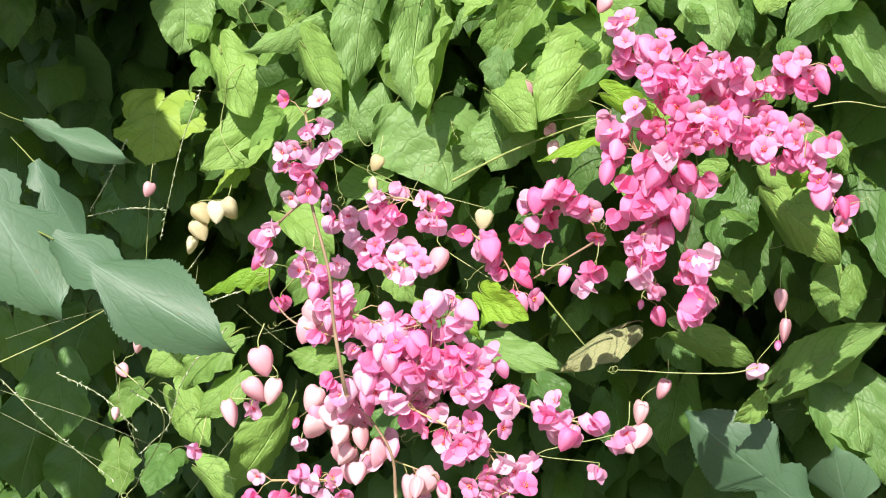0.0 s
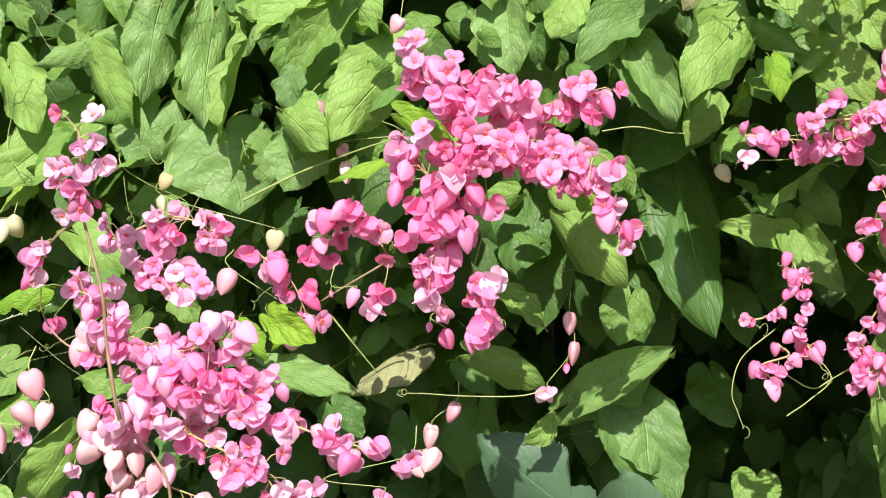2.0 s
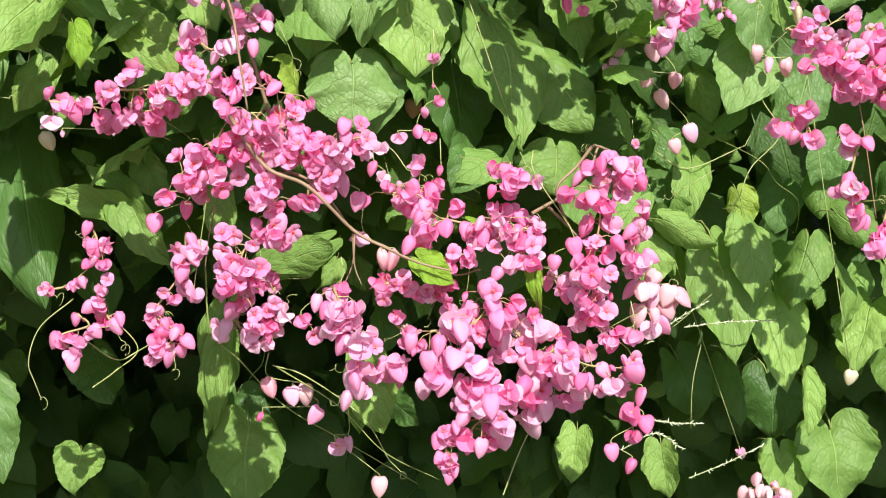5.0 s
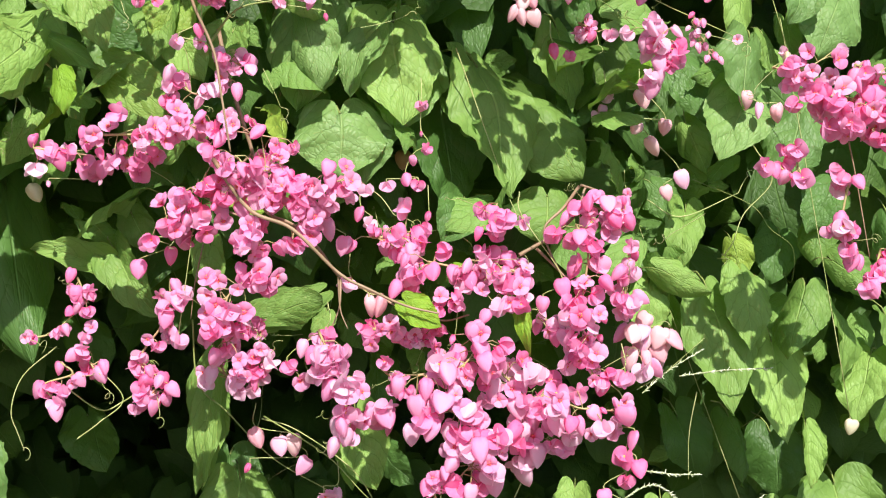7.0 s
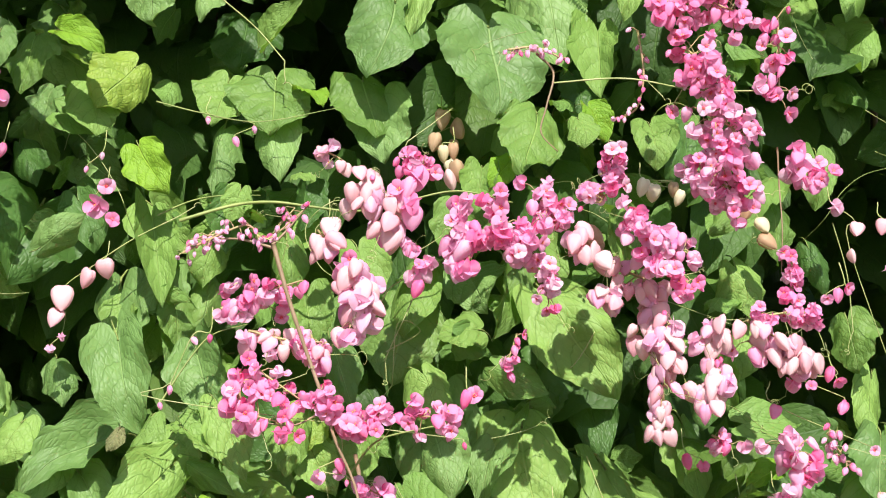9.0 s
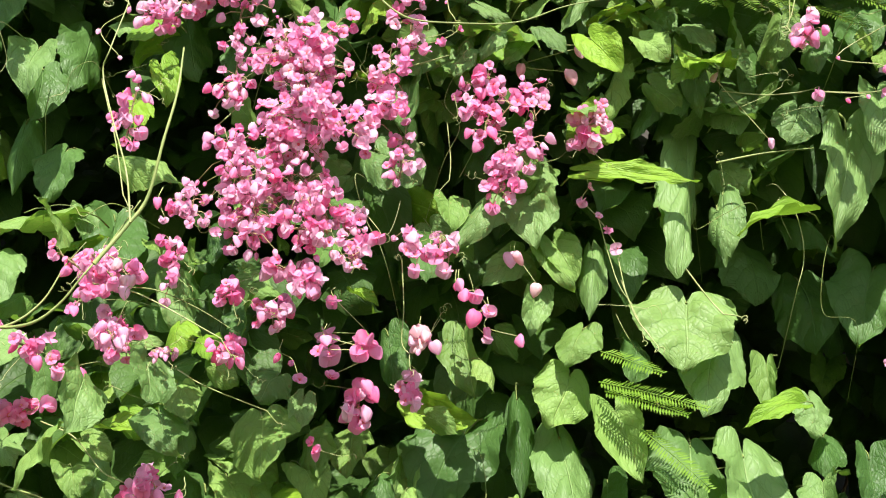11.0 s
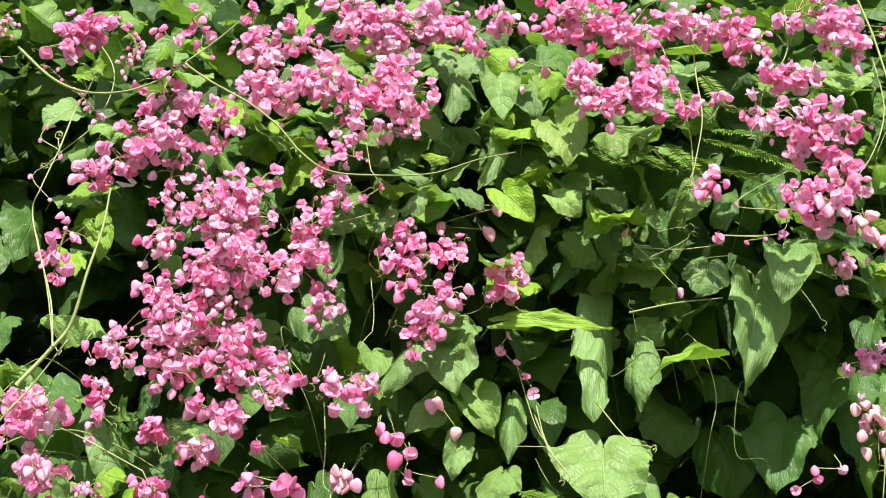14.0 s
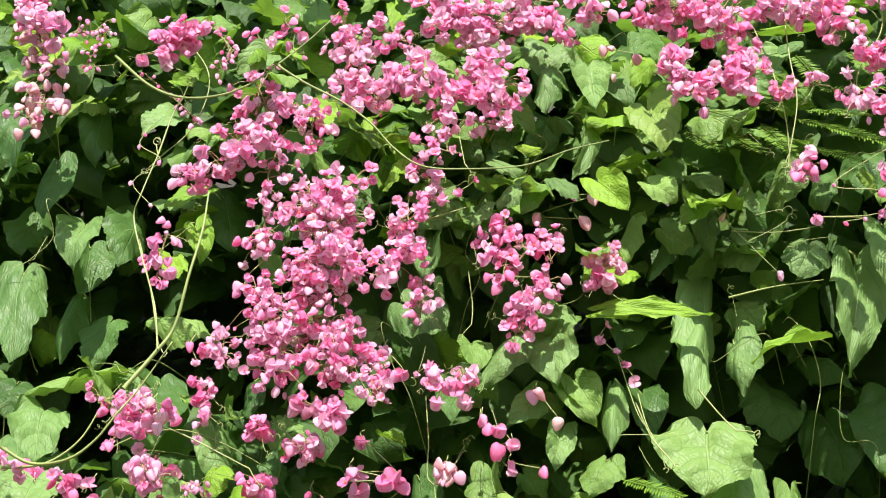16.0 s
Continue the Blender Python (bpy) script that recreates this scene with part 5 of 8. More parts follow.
leaf(-0.053, 1.485, 1.602, -0.024, 1.467, 1.534, 0.046)
leaf(-0.098, 1.498, 1.522, -0.141, 1.452, 1.469, 0.050)
leaf(-0.118, 1.509, 1.590, -0.134, 1.488, 1.549, 0.042)
leaf(-0.136, 1.434, 1.578, -0.145, 1.426, 1.558, 0.018, 0, "d")

leaf(0.193, 1.623, 1.494, 0.198, 1.604, 1.424, 0.108, 0, "b")
leaf(0.263, 1.664, 1.561, 0.251, 1.618, 1.475, 0.090, 0, "b")
leaf(0.337, 1.662, 1.551, 0.367, 1.587, 1.410, 0.108)
leaf(0.400, 1.661, 1.503, 0.447, 1.621, 1.433, 0.099)
leaf(0.483, 1.650, 1.465, 0.488, 1.623, 1.409, 0.068)
leaf(0.160, 1.639, 1.568, 0.167, 1.610, 1.508, 0.058, 0, "b")
leaf(0.412, 1.631, 1.415, 0.411, 1.612, 1.364, 0.085)
leaf(0.275, 1.752, 1.407, 0.258, 1.729, 1.358, 0.064, 0, "o")
leaf(0.627, 1.645, 1.534, 0.584, 1.598, 1.456, 0.080, 0, "b")
leaf(0.687, 1.652, 1.513, 0.668, 1.620, 1.435, 0.077, 0, "b")
leaf(0.620, 1.626, 1.586, 0.605, 1.595, 1.509, 0.076, 0, "b")
leaf(0.532, 1.627, 1.341, 0.585, 1.613, 1.316, 0.038)
leaf(0.601, 1.677, 1.316, 0.615, 1.609, 1.189, 0.082)
leaf(0.631, 1.658, 1.339, 0.631, 1.615, 1.257, 0.061)
leaf(0.674, 1.676, 1.265, 0.681, 1.627, 1.156, 0.069)
leaf(0.705, 1.663, 1.322, 0.677, 1.624, 1.249, 0.068)
leaf(0.725, 1.641, 1.355, 0.769, 1.607, 1.318, 0.053)
leaf(0.792, 1.687, 1.246, 0.770, 1.655, 1.177, 0.071)
leaf(0.570, 1.668, 1.403, 0.557, 1.630, 1.339, 0.046)
leaf(0.699, 1.741, 1.376, 0.686, 1.721, 1.321, 0.060, 0, "o")
leaf(0.720, 1.683, 1.166, 0.718, 1.651, 1.104, 0.041)
leaf(0.775, 1.736, 1.096, 0.786, 1.705, 1.009, 0.105)
leaf(0.713, 1.729, 1.069, 0.717, 1.701, 1.010, 0.067)
leaf(0.570, 1.722, 1.072, 0.578, 1.709, 1.015, 0.053)
leaf(0.471, 1.723, 1.086, 0.462, 1.702, 1.033, 0.051)
leaf(0.115, 1.646, 1.276, 0.181, 1.634, 1.301, 0.046)
leaf(0.069, 1.709, 1.185, 0.056, 1.658, 1.090, 0.045)
leaf(0.222, 1.703, 1.150, 0.219, 1.675, 1.092, 0.042)
leaf(0.100, 1.697, 1.093, 0.095, 1.678, 1.008, 0.093)
leaf(0.261, 1.800, 1.109, 0.296, 1.780, 1.077, 0.052, 0, "o")
leaf(0.664, 1.790, 1.162, 0.674, 1.755, 1.083, 0.063, 0, "o")
leaf(0.603, 1.793, 1.160, 0.626, 1.782, 1.090, 0.070, 0, "o")

leaf(0.120, 1.639, 1.713, 0.110, 1.618, 1.628, 0.100, 0, "b")
leaf(0.198, 1.614, 1.688, 0.155, 1.610, 1.677, 0.055)
leaf(0.228, 1.632, 1.756, 0.214, 1.614, 1.676, 0.069)
leaf(0.273, 1.628, 1.721, 0.338, 1.608, 1.619, 0.096)
leaf(0.280, 1.742, 1.679, 0.265, 1.715, 1.587, 0.105, 0, "o")
leaf(0.327, 1.755, 1.655, 0.343, 1.714, 1.551, 0.067, 0, "o")
leaf(0.134, 1.638, 1.750, 0.123, 1.601, 1.679, 0.065)
leaf(0.153, 1.623, 1.589, 0.174, 1.597, 1.514, 0.067, 0, "b")
leaf(0.245, 1.640, 1.591, 0.257, 1.602, 1.480, 0.116)
leaf(-0.142, 1.639, 1.798, -0.121, 1.590, 1.700, 0.055)
leaf(-0.156, 1.534, 1.666, -0.126, 1.516, 1.574, 0.068, 0, "b")
leaf(-0.083, 1.542, 1.658, -0.061, 1.527, 1.589, 0.068, 0, "b")
leaf(-0.071, 1.644, 1.897, -0.076, 1.620, 1.815, 0.055, 0, "b")
leaf(-0.024, 1.657, 1.925, -0.010, 1.609, 1.832, 0.061, 0, "b")
leaf(0.094, 1.655, 1.938, 0.096, 1.631, 1.860, 0.076, 0, "b")
leaf(0.511, 1.661, 1.859, 0.440, 1.624, 1.792, 0.065)
leaf(0.765, 1.734, 1.868, 0.734, 1.715, 1.767, 0.078, 0, "o")
leaf(0.592, 1.645, 1.709, 0.599, 1.622, 1.650, 0.062)
leaf(0.625, 1.667, 1.651, 0.608, 1.629, 1.583, 0.054)
leaf(0.723, 1.645, 1.636, 0.694, 1.624, 1.568, 0.080, 0, "b")
leaf(0.642, 1.649, 1.592, 0.653, 1.642, 1.545, 0.052)
leaf(0.672, 1.625, 1.651, 0.652, 1.604, 1.599, 0.055, 0, "b")
leaf(-0.151, 1.591, 1.862, -0.118, 1.578, 1.812, 0.049, 0, "y")
leaf(0.045, 1.557, 1.672, 0.072, 1.514, 1.600, 0.055, 0, "b")
leaf(-0.119, 1.636, 1.751, -0.144, 1.614, 1.693, 0.063, 0, "b")

leaf(0.318, 1.630, 2.340, 0.305, 1.608, 2.244, 0.122, 0, "b")
leaf(0.357, 1.663, 2.313, 0.330, 1.635, 2.202, 0.080, 0, "b")
leaf(0.173, 1.679, 2.192, 0.192, 1.618, 2.060, 0.077, 0, "b")
leaf(0.234, 1.645, 2.211, 0.260, 1.623, 2.120, 0.065)
leaf(0.319, 1.666, 2.180, 0.319, 1.633, 2.073, 0.113, 0, "b")
leaf(0.374, 1.644, 2.163, 0.378, 1.609, 2.025, 0.104, 0, "b")
leaf(0.258, 1.671, 2.092, 0.286, 1.627, 1.962, 0.091, 0, "b")
leaf(0.205, 1.640, 2.015, 0.211, 1.603, 1.907, 0.128, 0, "b")
leaf(0.106, 1.633, 2.037, 0.078, 1.596, 1.944, 0.086, 0, "b")
leaf(0.132, 1.641, 2.089, 0.119, 1.615, 1.984, 0.041)
leaf(0.072, 1.658, 1.954, 0.088, 1.624, 1.884, 0.090)
leaf(0.356, 1.625, 2.096, 0.343, 1.596, 2.011, 0.043)
leaf(0.323, 1.642, 2.012, 0.321, 1.600, 1.928, 0.062)
leaf(0.185, 1.649, 2.255, 0.163, 1.634, 2.186, 0.081)
leaf(0.198, 1.626, 2.303, 0.176, 1.616, 2.253, 0.060)
leaf(0.148, 1.656, 2.357, 0.139, 1.643, 2.298, 0.044, 0, "b")
leaf(0.167, 1.643, 2.420, 0.191, 1.625, 2.360, 0.050)
leaf(0.213, 1.653, 2.420, 0.205, 1.618, 2.307, 0.050, 0, "b")
leaf(0.305, 1.647, 2.486, 0.308, 1.632, 2.388, 0.062, 0, "b")
leaf(0.362, 1.648, 2.470, 0.373, 1.632, 2.397, 0.069, 0, "b")
leaf(-0.028, 1.640, 1.987, 0.007, 1.623, 2.030, 0.046)
leaf(-0.164, 1.634, 1.956, -0.199, 1.610, 1.905, 0.076)
leaf(-0.207, 1.637, 1.932, -0.199, 1.620, 1.877, 0.070)
leaf(-0.273, 1.653, 1.988, -0.278, 1.627, 1.920, 0.066)
leaf(-0.263, 1.440, 2.029, -0.237, 1.423, 1.971, 0.048, 0, "b")
leaf(-0.257, 1.463, 2.194, -0.249, 1.434, 2.133, 0.068, 0, "b")
leaf(-0.423, 1.477, 2.219, -0.416, 1.454, 2.151, 0.085, 0, "b")
leaf(-0.160, 1.628, 2.193, -0.152, 1.594, 2.108, 0.086)
leaf(-0.019, 1.640, 1.950, -0.023, 1.614, 1.883, 0.096)
leaf(-0.069, 1.650, 1.947, -0.084, 1.627, 1.894, 0.063)
leaf(-0.059, 1.745, 2.040, -0.062, 1.714, 1.972, 0.085, 0, "o")
leaf(-0.153, 1.635, 2.060, -0.145, 1.616, 1.997, 0.071, 0, "b")
leaf(0.073, 1.757, 2.230, 0.021, 1.731, 2.109, 0.117, 0, "o")
leaf(-0.485, 1.639, 2.391, -0.473, 1.605, 2.300, 0.076, 0, "b")
leaf(-0.432, 1.625, 2.444, -0.403, 1.600, 2.380, 0.065, 0, "b")
leaf(-0.148, 1.644, 2.247, -0.165, 1.632, 2.209, 0.053, 0, "b")
leaf(0.457, 1.635, 2.128, 0.450, 1.608, 2.065, 0.054, 0, "b")
leaf(0.454, 1.651, 2.234, 0.459, 1.642, 2.183, 0.052, 0, "b")
leaf(0.430, 1.586, 2.203, 0.362, 1.572, 2.167, 0.030, 0, "y")
leaf(-0.348, 1.460, 2.112, -0.366, 1.440, 2.045, 0.058)
leaf(-0.317, 1.449, 2.165, -0.320, 1.424, 2.098, 0.068, 0, "b")
leaf(-0.381, 1.653, 2.005, -0.351, 1.631, 1.876, 0.073, 0, "b")
leaf(-0.232, 1.576, 1.977, -0.185, 1.563, 1.951, 0.033, 0, "y")
leaf(-0.236, 1.759, 2.145, -0.253, 1.724, 2.050, 0.103, 0, "o")
leaf(-0.090, 1.622, 2.047, -0.096, 1.600, 1.996, 0.051, 0, "b")

leaf(0.343, 1.691, 2.608, 0.309, 1.607, 2.360, 0.086, 0, "b")
leaf(0.210, 1.593, 2.489, 0.330, 1.584, 2.470, 0.035, 0, "y")
leaf(0.371, 1.652, 2.494, 0.367, 1.635, 2.387, 0.063, 0, "b")
leaf(0.451, 1.596, 2.441, 0.370, 1.576, 2.399, 0.028, 0, "y")
leaf(0.529, 1.651, 2.587, 0.491, 1.626, 2.404, 0.087, 0, "b")
leaf(0.567, 1.638, 2.632, 0.549, 1.605, 2.523, 0.068, 0, "b")
leaf(0.482, 1.789, 2.533, 0.529, 1.763, 2.459, 0.066, 0, "o")
leaf(0.468, 1.631, 2.602, 0.446, 1.623, 2.546, 0.064, 0, "b")
leaf(0.374, 1.638, 2.619, 0.392, 1.631, 2.559, 0.060, 0, "b")
leaf(0.136, 1.625, 2.498, 0.143, 1.603, 2.392, 0.079, 0, "b")
leaf(0.096, 1.618, 2.471, 0.057, 1.607, 2.393, 0.062, 0, "b")
leaf(0.154, 1.647, 2.425, 0.190, 1.619, 2.348, 0.047)
leaf(0.219, 1.813, 2.513, 0.212, 1.797, 2.399, 0.055, 0, "o")
leaf(-0.015, 1.800, 2.667, 0.010, 1.775, 2.523, 0.080, 0, "o")
leaf(-0.357, 1.640, 2.526, -0.274, 1.628, 2.479, 0.049)
leaf(-0.330, 1.655, 2.827, -0.361, 1.640, 2.757, 0.070, 0, "b")
leaf(-0.301, 1.568, 2.671, -0.350, 1.556, 2.631, 0.040, 0, "y")
leaf(-0.182, 1.624, 3.047, -0.163, 1.608, 2.968, 0.054, 0, "b")
leaf(-0.397, 1.810, 2.526, -0.378, 1.770, 2.402, 0.093, 0, "o")
leaf(0.148, 1.543, 2.839, 0.139, 1.522, 2.742, 0.071, 0, "b")
leaf(0.199, 1.529, 2.822, 0.205, 1.512, 2.736, 0.065, 0, "b")
leaf(0.271, 1.532, 2.753, 0.281, 1.508, 2.659, 0.071, 0, "b")
leaf(0.193, 1.537, 2.736, 0.171, 1.524, 2.635, 0.039, 0, "b")
leaf(0.341, 1.630, 2.695, 0.345, 1.608, 2.575, 0.055, 0, "b")
leaf(0.249, 1.645, 2.660, 0.234, 1.634, 2.577, 0.056)
leaf(0.688, 1.648, 2.619, 0.668, 1.629, 2.540, 0.065, 0, "b")
leaf(-0.007, 1.625, 2.626, -0.009, 1.602, 2.537, 0.055, 0, "b")
leaf(0.200, 1.468, 2.590, 0.233, 1.459, 2.539, 0.052, 0, "y")
leaf(0.266, 1.538, 2.638, 0.298, 1.529, 2.604, 0.047)
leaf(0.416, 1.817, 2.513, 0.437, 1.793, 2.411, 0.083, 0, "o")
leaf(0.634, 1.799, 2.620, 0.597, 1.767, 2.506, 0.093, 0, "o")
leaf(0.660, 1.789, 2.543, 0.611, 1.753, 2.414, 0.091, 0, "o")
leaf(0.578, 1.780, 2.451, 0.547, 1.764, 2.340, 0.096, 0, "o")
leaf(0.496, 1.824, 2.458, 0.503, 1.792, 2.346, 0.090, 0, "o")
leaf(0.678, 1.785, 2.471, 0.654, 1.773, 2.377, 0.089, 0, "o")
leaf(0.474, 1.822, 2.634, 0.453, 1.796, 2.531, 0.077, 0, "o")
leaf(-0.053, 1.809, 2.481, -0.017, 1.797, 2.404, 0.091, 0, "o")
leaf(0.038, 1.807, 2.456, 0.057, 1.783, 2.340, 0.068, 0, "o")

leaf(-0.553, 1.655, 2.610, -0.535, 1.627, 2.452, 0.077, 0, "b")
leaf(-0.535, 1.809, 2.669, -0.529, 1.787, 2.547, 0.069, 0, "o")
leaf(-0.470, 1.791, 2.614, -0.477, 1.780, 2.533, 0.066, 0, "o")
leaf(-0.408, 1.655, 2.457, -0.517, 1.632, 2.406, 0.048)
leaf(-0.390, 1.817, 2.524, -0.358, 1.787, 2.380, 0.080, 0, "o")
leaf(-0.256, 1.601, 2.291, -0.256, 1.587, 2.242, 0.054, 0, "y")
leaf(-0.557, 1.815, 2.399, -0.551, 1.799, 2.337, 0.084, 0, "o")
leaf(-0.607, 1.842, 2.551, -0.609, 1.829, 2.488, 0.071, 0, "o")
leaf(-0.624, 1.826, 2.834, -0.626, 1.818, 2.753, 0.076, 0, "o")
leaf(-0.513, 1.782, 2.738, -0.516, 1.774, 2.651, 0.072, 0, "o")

# ---- sprays, runners, tendrils ----


stem([(-0.592, 1.174, 1.234), (-0.592, 1.165, 1.253), (-0.599, 1.17, 1.297), (-0.599, 1.164, 1.341), (-0.614, 1.169, 1.403), (-0.613, 1.168, 1.447), (-0.612, 1.164, 1.47)], 0.0020, TWIG)
stem([(-0.561, 1.198, 1.141), (-0.564, 1.199, 1.18), (-0.589, 1.202, 1.218), (-0.606, 1.205, 1.244)], 0.0016, TWIG)
stem([(-0.625, 1.198, 1.4), (-0.657, 1.2, 1.374), (-0.67, 1.203, 1.34)], 0.0014, TWIG)
stem([(-0.605, 1.205, 1.276), (-0.648, 1.205, 1.29), (-0.668, 1.206, 1.315), (-0.665, 1.198, 1.341)], 0.0012, TWIG)
spray([(-0.611, 1.16, 1.471), (-0.607, 1.16, 1.439), (-0.616, 1.16, 1.409)], 17, "q", 0.025, 0.02, 101)
spray([(-0.642, 1.17, 1.382), (-0.656, 1.17, 1.354)], 5, "m", 0.012, 0.02, 102)
spray([(-0.619, 1.25, 1.373), (-0.566, 1.25, 1.392), (-0.523, 1.25, 1.375)], 26, "q", 0.023, 0.02, 103)
spray([(-0.593, 1.25, 1.353), (-0.548, 1.25, 1.336)], 16, "q", 0.019, 0.02, 104)
spray([(-0.641, 1.22, 1.332), (-0.61, 1.22, 1.323)], 12, "m", 0.019, 0.02, 105)
spray([(-0.604, 1.2, 1.304), (-0.555, 1.2, 1.287), (-0.51, 1.2, 1.297)], 42, "m", 0.03, 0.021, 106)
spray([(-0.598, 1.2, 1.233), (-0.541, 1.2, 1.259), (-0.492, 1.2, 1.25)], 52, "m", 0.033, 0.021, 107)
spray([(-0.548, 1.2, 1.22), (-0.485, 1.2, 1.188), (-0.462, 1.2, 1.15)], 40, "q", 0.03, 0.021, 108)
spray([(-0.576, 1.2, 1.268), (-0.516, 1.2, 1.269)], 24, "m", 0.027, 0.021, 109)
spray([(-0.484, 1.22, 1.231), (-0.435, 1.22, 1.213), (-0.4, 1.22, 1.204)], 22, "m", 0.019, 0.021, 110)
spray([(-0.637, 1.22, 1.213), (-0.597, 1.22, 1.179), (-0.536, 1.22, 1.156)], 26, "p", 0.032, 0.024, 111)
spray([(-0.683, 1.22, 1.145), (-0.624, 1.22, 1.148)], 12, "q", 0.023, 0.02, 112)
spray([(-0.64, 1.22, 1.3), (-0.633, 1.22, 1.288)], 8, "p", 0.011, 0.021, 113)
string([(-0.682, 1.2, 1.256), (-0.665, 1.2, 1.231), (-0.711, 1.2, 1.211), (-0.691, 1.2, 1.229), (-0.69, 1.2, 1.209)], "p", 0.026, 114)
string([(-0.653, 1.22, 1.177), (-0.637, 1.22, 1.208)], "p", 0.022, 115)
string([(-0.752, 1.22, 1.166)], "m", 0.019, 116)
string([(-0.65, 1.25, 1.328), (-0.678, 1.25, 1.298)], "q", 0.02, 117)
string([(-0.408, 1.4, 1.138), (-0.423, 1.4, 1.11), (-0.483, 1.4, 1.117), (-0.395, 1.4, 1.147)], "h", 0.021, 118)
spray([(-0.555, 1.46, 1.335), (-0.524, 1.46, 1.309), (-0.508, 1.46, 1.272)], 15, "h", 0.018, 0.025, 119)
spray([(-0.505, 1.48, 1.34), (-0.469, 1.48, 1.371), (-0.436, 1.48, 1.34)], 18, "h", 0.023, 0.025, 120)
spray([(-0.39, 1.46, 1.518), (-0.347, 1.46, 1.497), (-0.295, 1.46, 1.474), (-0.227, 1.46, 1.49)], 64, "o", 0.034, 0.024, 121)
spray([(-0.361, 1.44, 1.464), (-0.304, 1.44, 1.436), (-0.227, 1.44, 1.432)], 66, "o", 0.035, 0.024, 122)
spray([(-0.243, 1.45, 1.41), (-0.213, 1.45, 1.378), (-0.2, 1.45, 1.355)], 14, "h", 0.014, 0.024, 123)
spray([(-0.392, 1.46, 1.416), (-0.355, 1.46, 1.38), (-0.383, 1.46, 1.328)], 52, "h", 0.038, 0.027, 124)
spray([(-0.343, 1.46, 1.32), (-0.332, 1.46, 1.292), (-0.344, 1.46, 1.262)], 14, "h", 0.016, 0.029, 125)
string([(-0.433, 1.47, 1.292), (-0.443, 1.47, 1.276)], "h", 0.032, 126)
string([(-0.393, 1.47, 1.295), (-0.375, 1.47, 1.274), (-0.389, 1.47, 1.26), (-0.375, 1.47, 1.25)], "h", 0.025, 127)
string([(-0.487, 1.47, 1.292), (-0.462, 1.47, 1.292)], "h", 0.021, 128)
string([(-0.533, 1.62, 1.472), (-0.509, 1.62, 1.425), (-0.502, 1.62, 1.405), (-0.441, 1.62, 1.436)], "p", 0.023, 129)
string([(-0.358, 1.48, 1.492), (-0.333, 1.48, 1.38), (-0.354, 1.48, 1.284)], "m", 0.022, 130)
string([(-0.263, 1.58, 1.25), (-0.258, 1.58, 1.22), (-0.266, 1.58, 1.2), (-0.287, 1.58, 1.174)], "p", 0.025, 131)
string([(-0.378, 1.55, 1.159), (-0.404, 1.55, 1.137), (-0.402, 1.55, 1.112), (-0.425, 1.55, 1.105)], "p", 0.026, 132)
string([(-0.696, 1.6, 1.397), (-0.704, 1.6, 1.372), (-0.579, 1.6, 1.336)], "c", 0.021, 133)
string([(-0.988, 1.75, 1.328), (-0.96, 1.75, 1.33), (-0.948, 1.75, 1.332), (-0.997, 1.75, 1.286), (-0.988, 1.75, 1.309)], "c", 0.029, 134)
string([(-0.541, 1.52, 1.238), (-0.529, 1.52, 1.25), (-0.606, 1.52, 1.301)], "t", 0.026, 135)
string([(-1.026, 1.7, 1.364), (-1.054, 1.7, 1.17), (-1.08, 1.7, 1.137), (-1.092, 1.7, 1.081)], "p", 0.02, 136)
string([(-0.437, 1.6, 1.557)], "p", 0.023, 137)
stem([(-0.612, 1.596, 1.377), (-0.55, 1.605, 1.406), (-0.485, 1.595, 1.429), (-0.449, 1.599, 1.44)], 0.0016, STEM)
stem([(-0.437, 1.483, 1.323), (-0.477, 1.48, 1.3), (-0.524, 1.479, 1.272)], 0.0012, TWIG)
stem([(-0.29, 1.465, 1.453), (-0.305, 1.458, 1.485), (-0.315, 1.461, 1.496), (-0.327, 1.464, 1.465), (-0.332, 1.456, 1.444)], 0.0015, TWIG)
stem([(-0.494, 1.498, 1.269), (-0.472, 1.5, 1.24), (-0.449, 1.501, 1.211)], 0.0012, STEM)
stem([(-0.28, 1.496, 1.197), (-0.308, 1.499, 1.19), (-0.358, 1.495, 1.19), (-0.403, 1.495, 1.192)], 0.0007, THREAD, "tendril")
stem([(-0.229, 1.598, 1.446), (-0.195, 1.596, 1.45), (-0.162, 1.606, 1.443)], 0.0007, THREAD, "tendril")
stem([(-1.187, 1.597, 1.167), (-1.1, 1.597, 1.203), (-1.034, 1.603, 1.236)], 0.0008, THREAD, "tendril")
stem([(-1.011, 1.553, 1.179), (-0.949, 1.547, 1.116), (-0.994, 1.554, 1.033)], 0.0008, THREAD, "tendril")
grass_stalk([(-1.18, 1.821, 1.319), (-1.121, 1.821, 1.329), (-1.066, 1.821, 1.326)], 137)
grass_stalk([(-1.121, 1.832, 1.42), (-1.154, 1.832, 1.365), (-1.182, 1.832, 1.326)], 138)
grass_stalk([(-1.012, 1.834, 1.48), (-1.045, 1.834, 1.407), (-1.083, 1.834, 1.285)], 139)
grass_stalk([(-1.201, 1.749, 1.121), (-1.138, 1.749, 1.092), (-1.092, 1.749, 1.049)], 140)
grass_stalk([(-1.084, 1.726, 1.106), (-1.031, 1.726, 1.071), (-1.074, 1.726, 1.025)], 141)
grass_stalk([(-1.282, 1.744, 1.113), (-1.212, 1.744, 1.047), (-1.126, 1.744, 0.981)], 142)
grass_stalk([(-0.992, 1.772, 1.281), (-1.043, 1.772, 1.223), (-1.085, 1.772, 1.193)], 143)
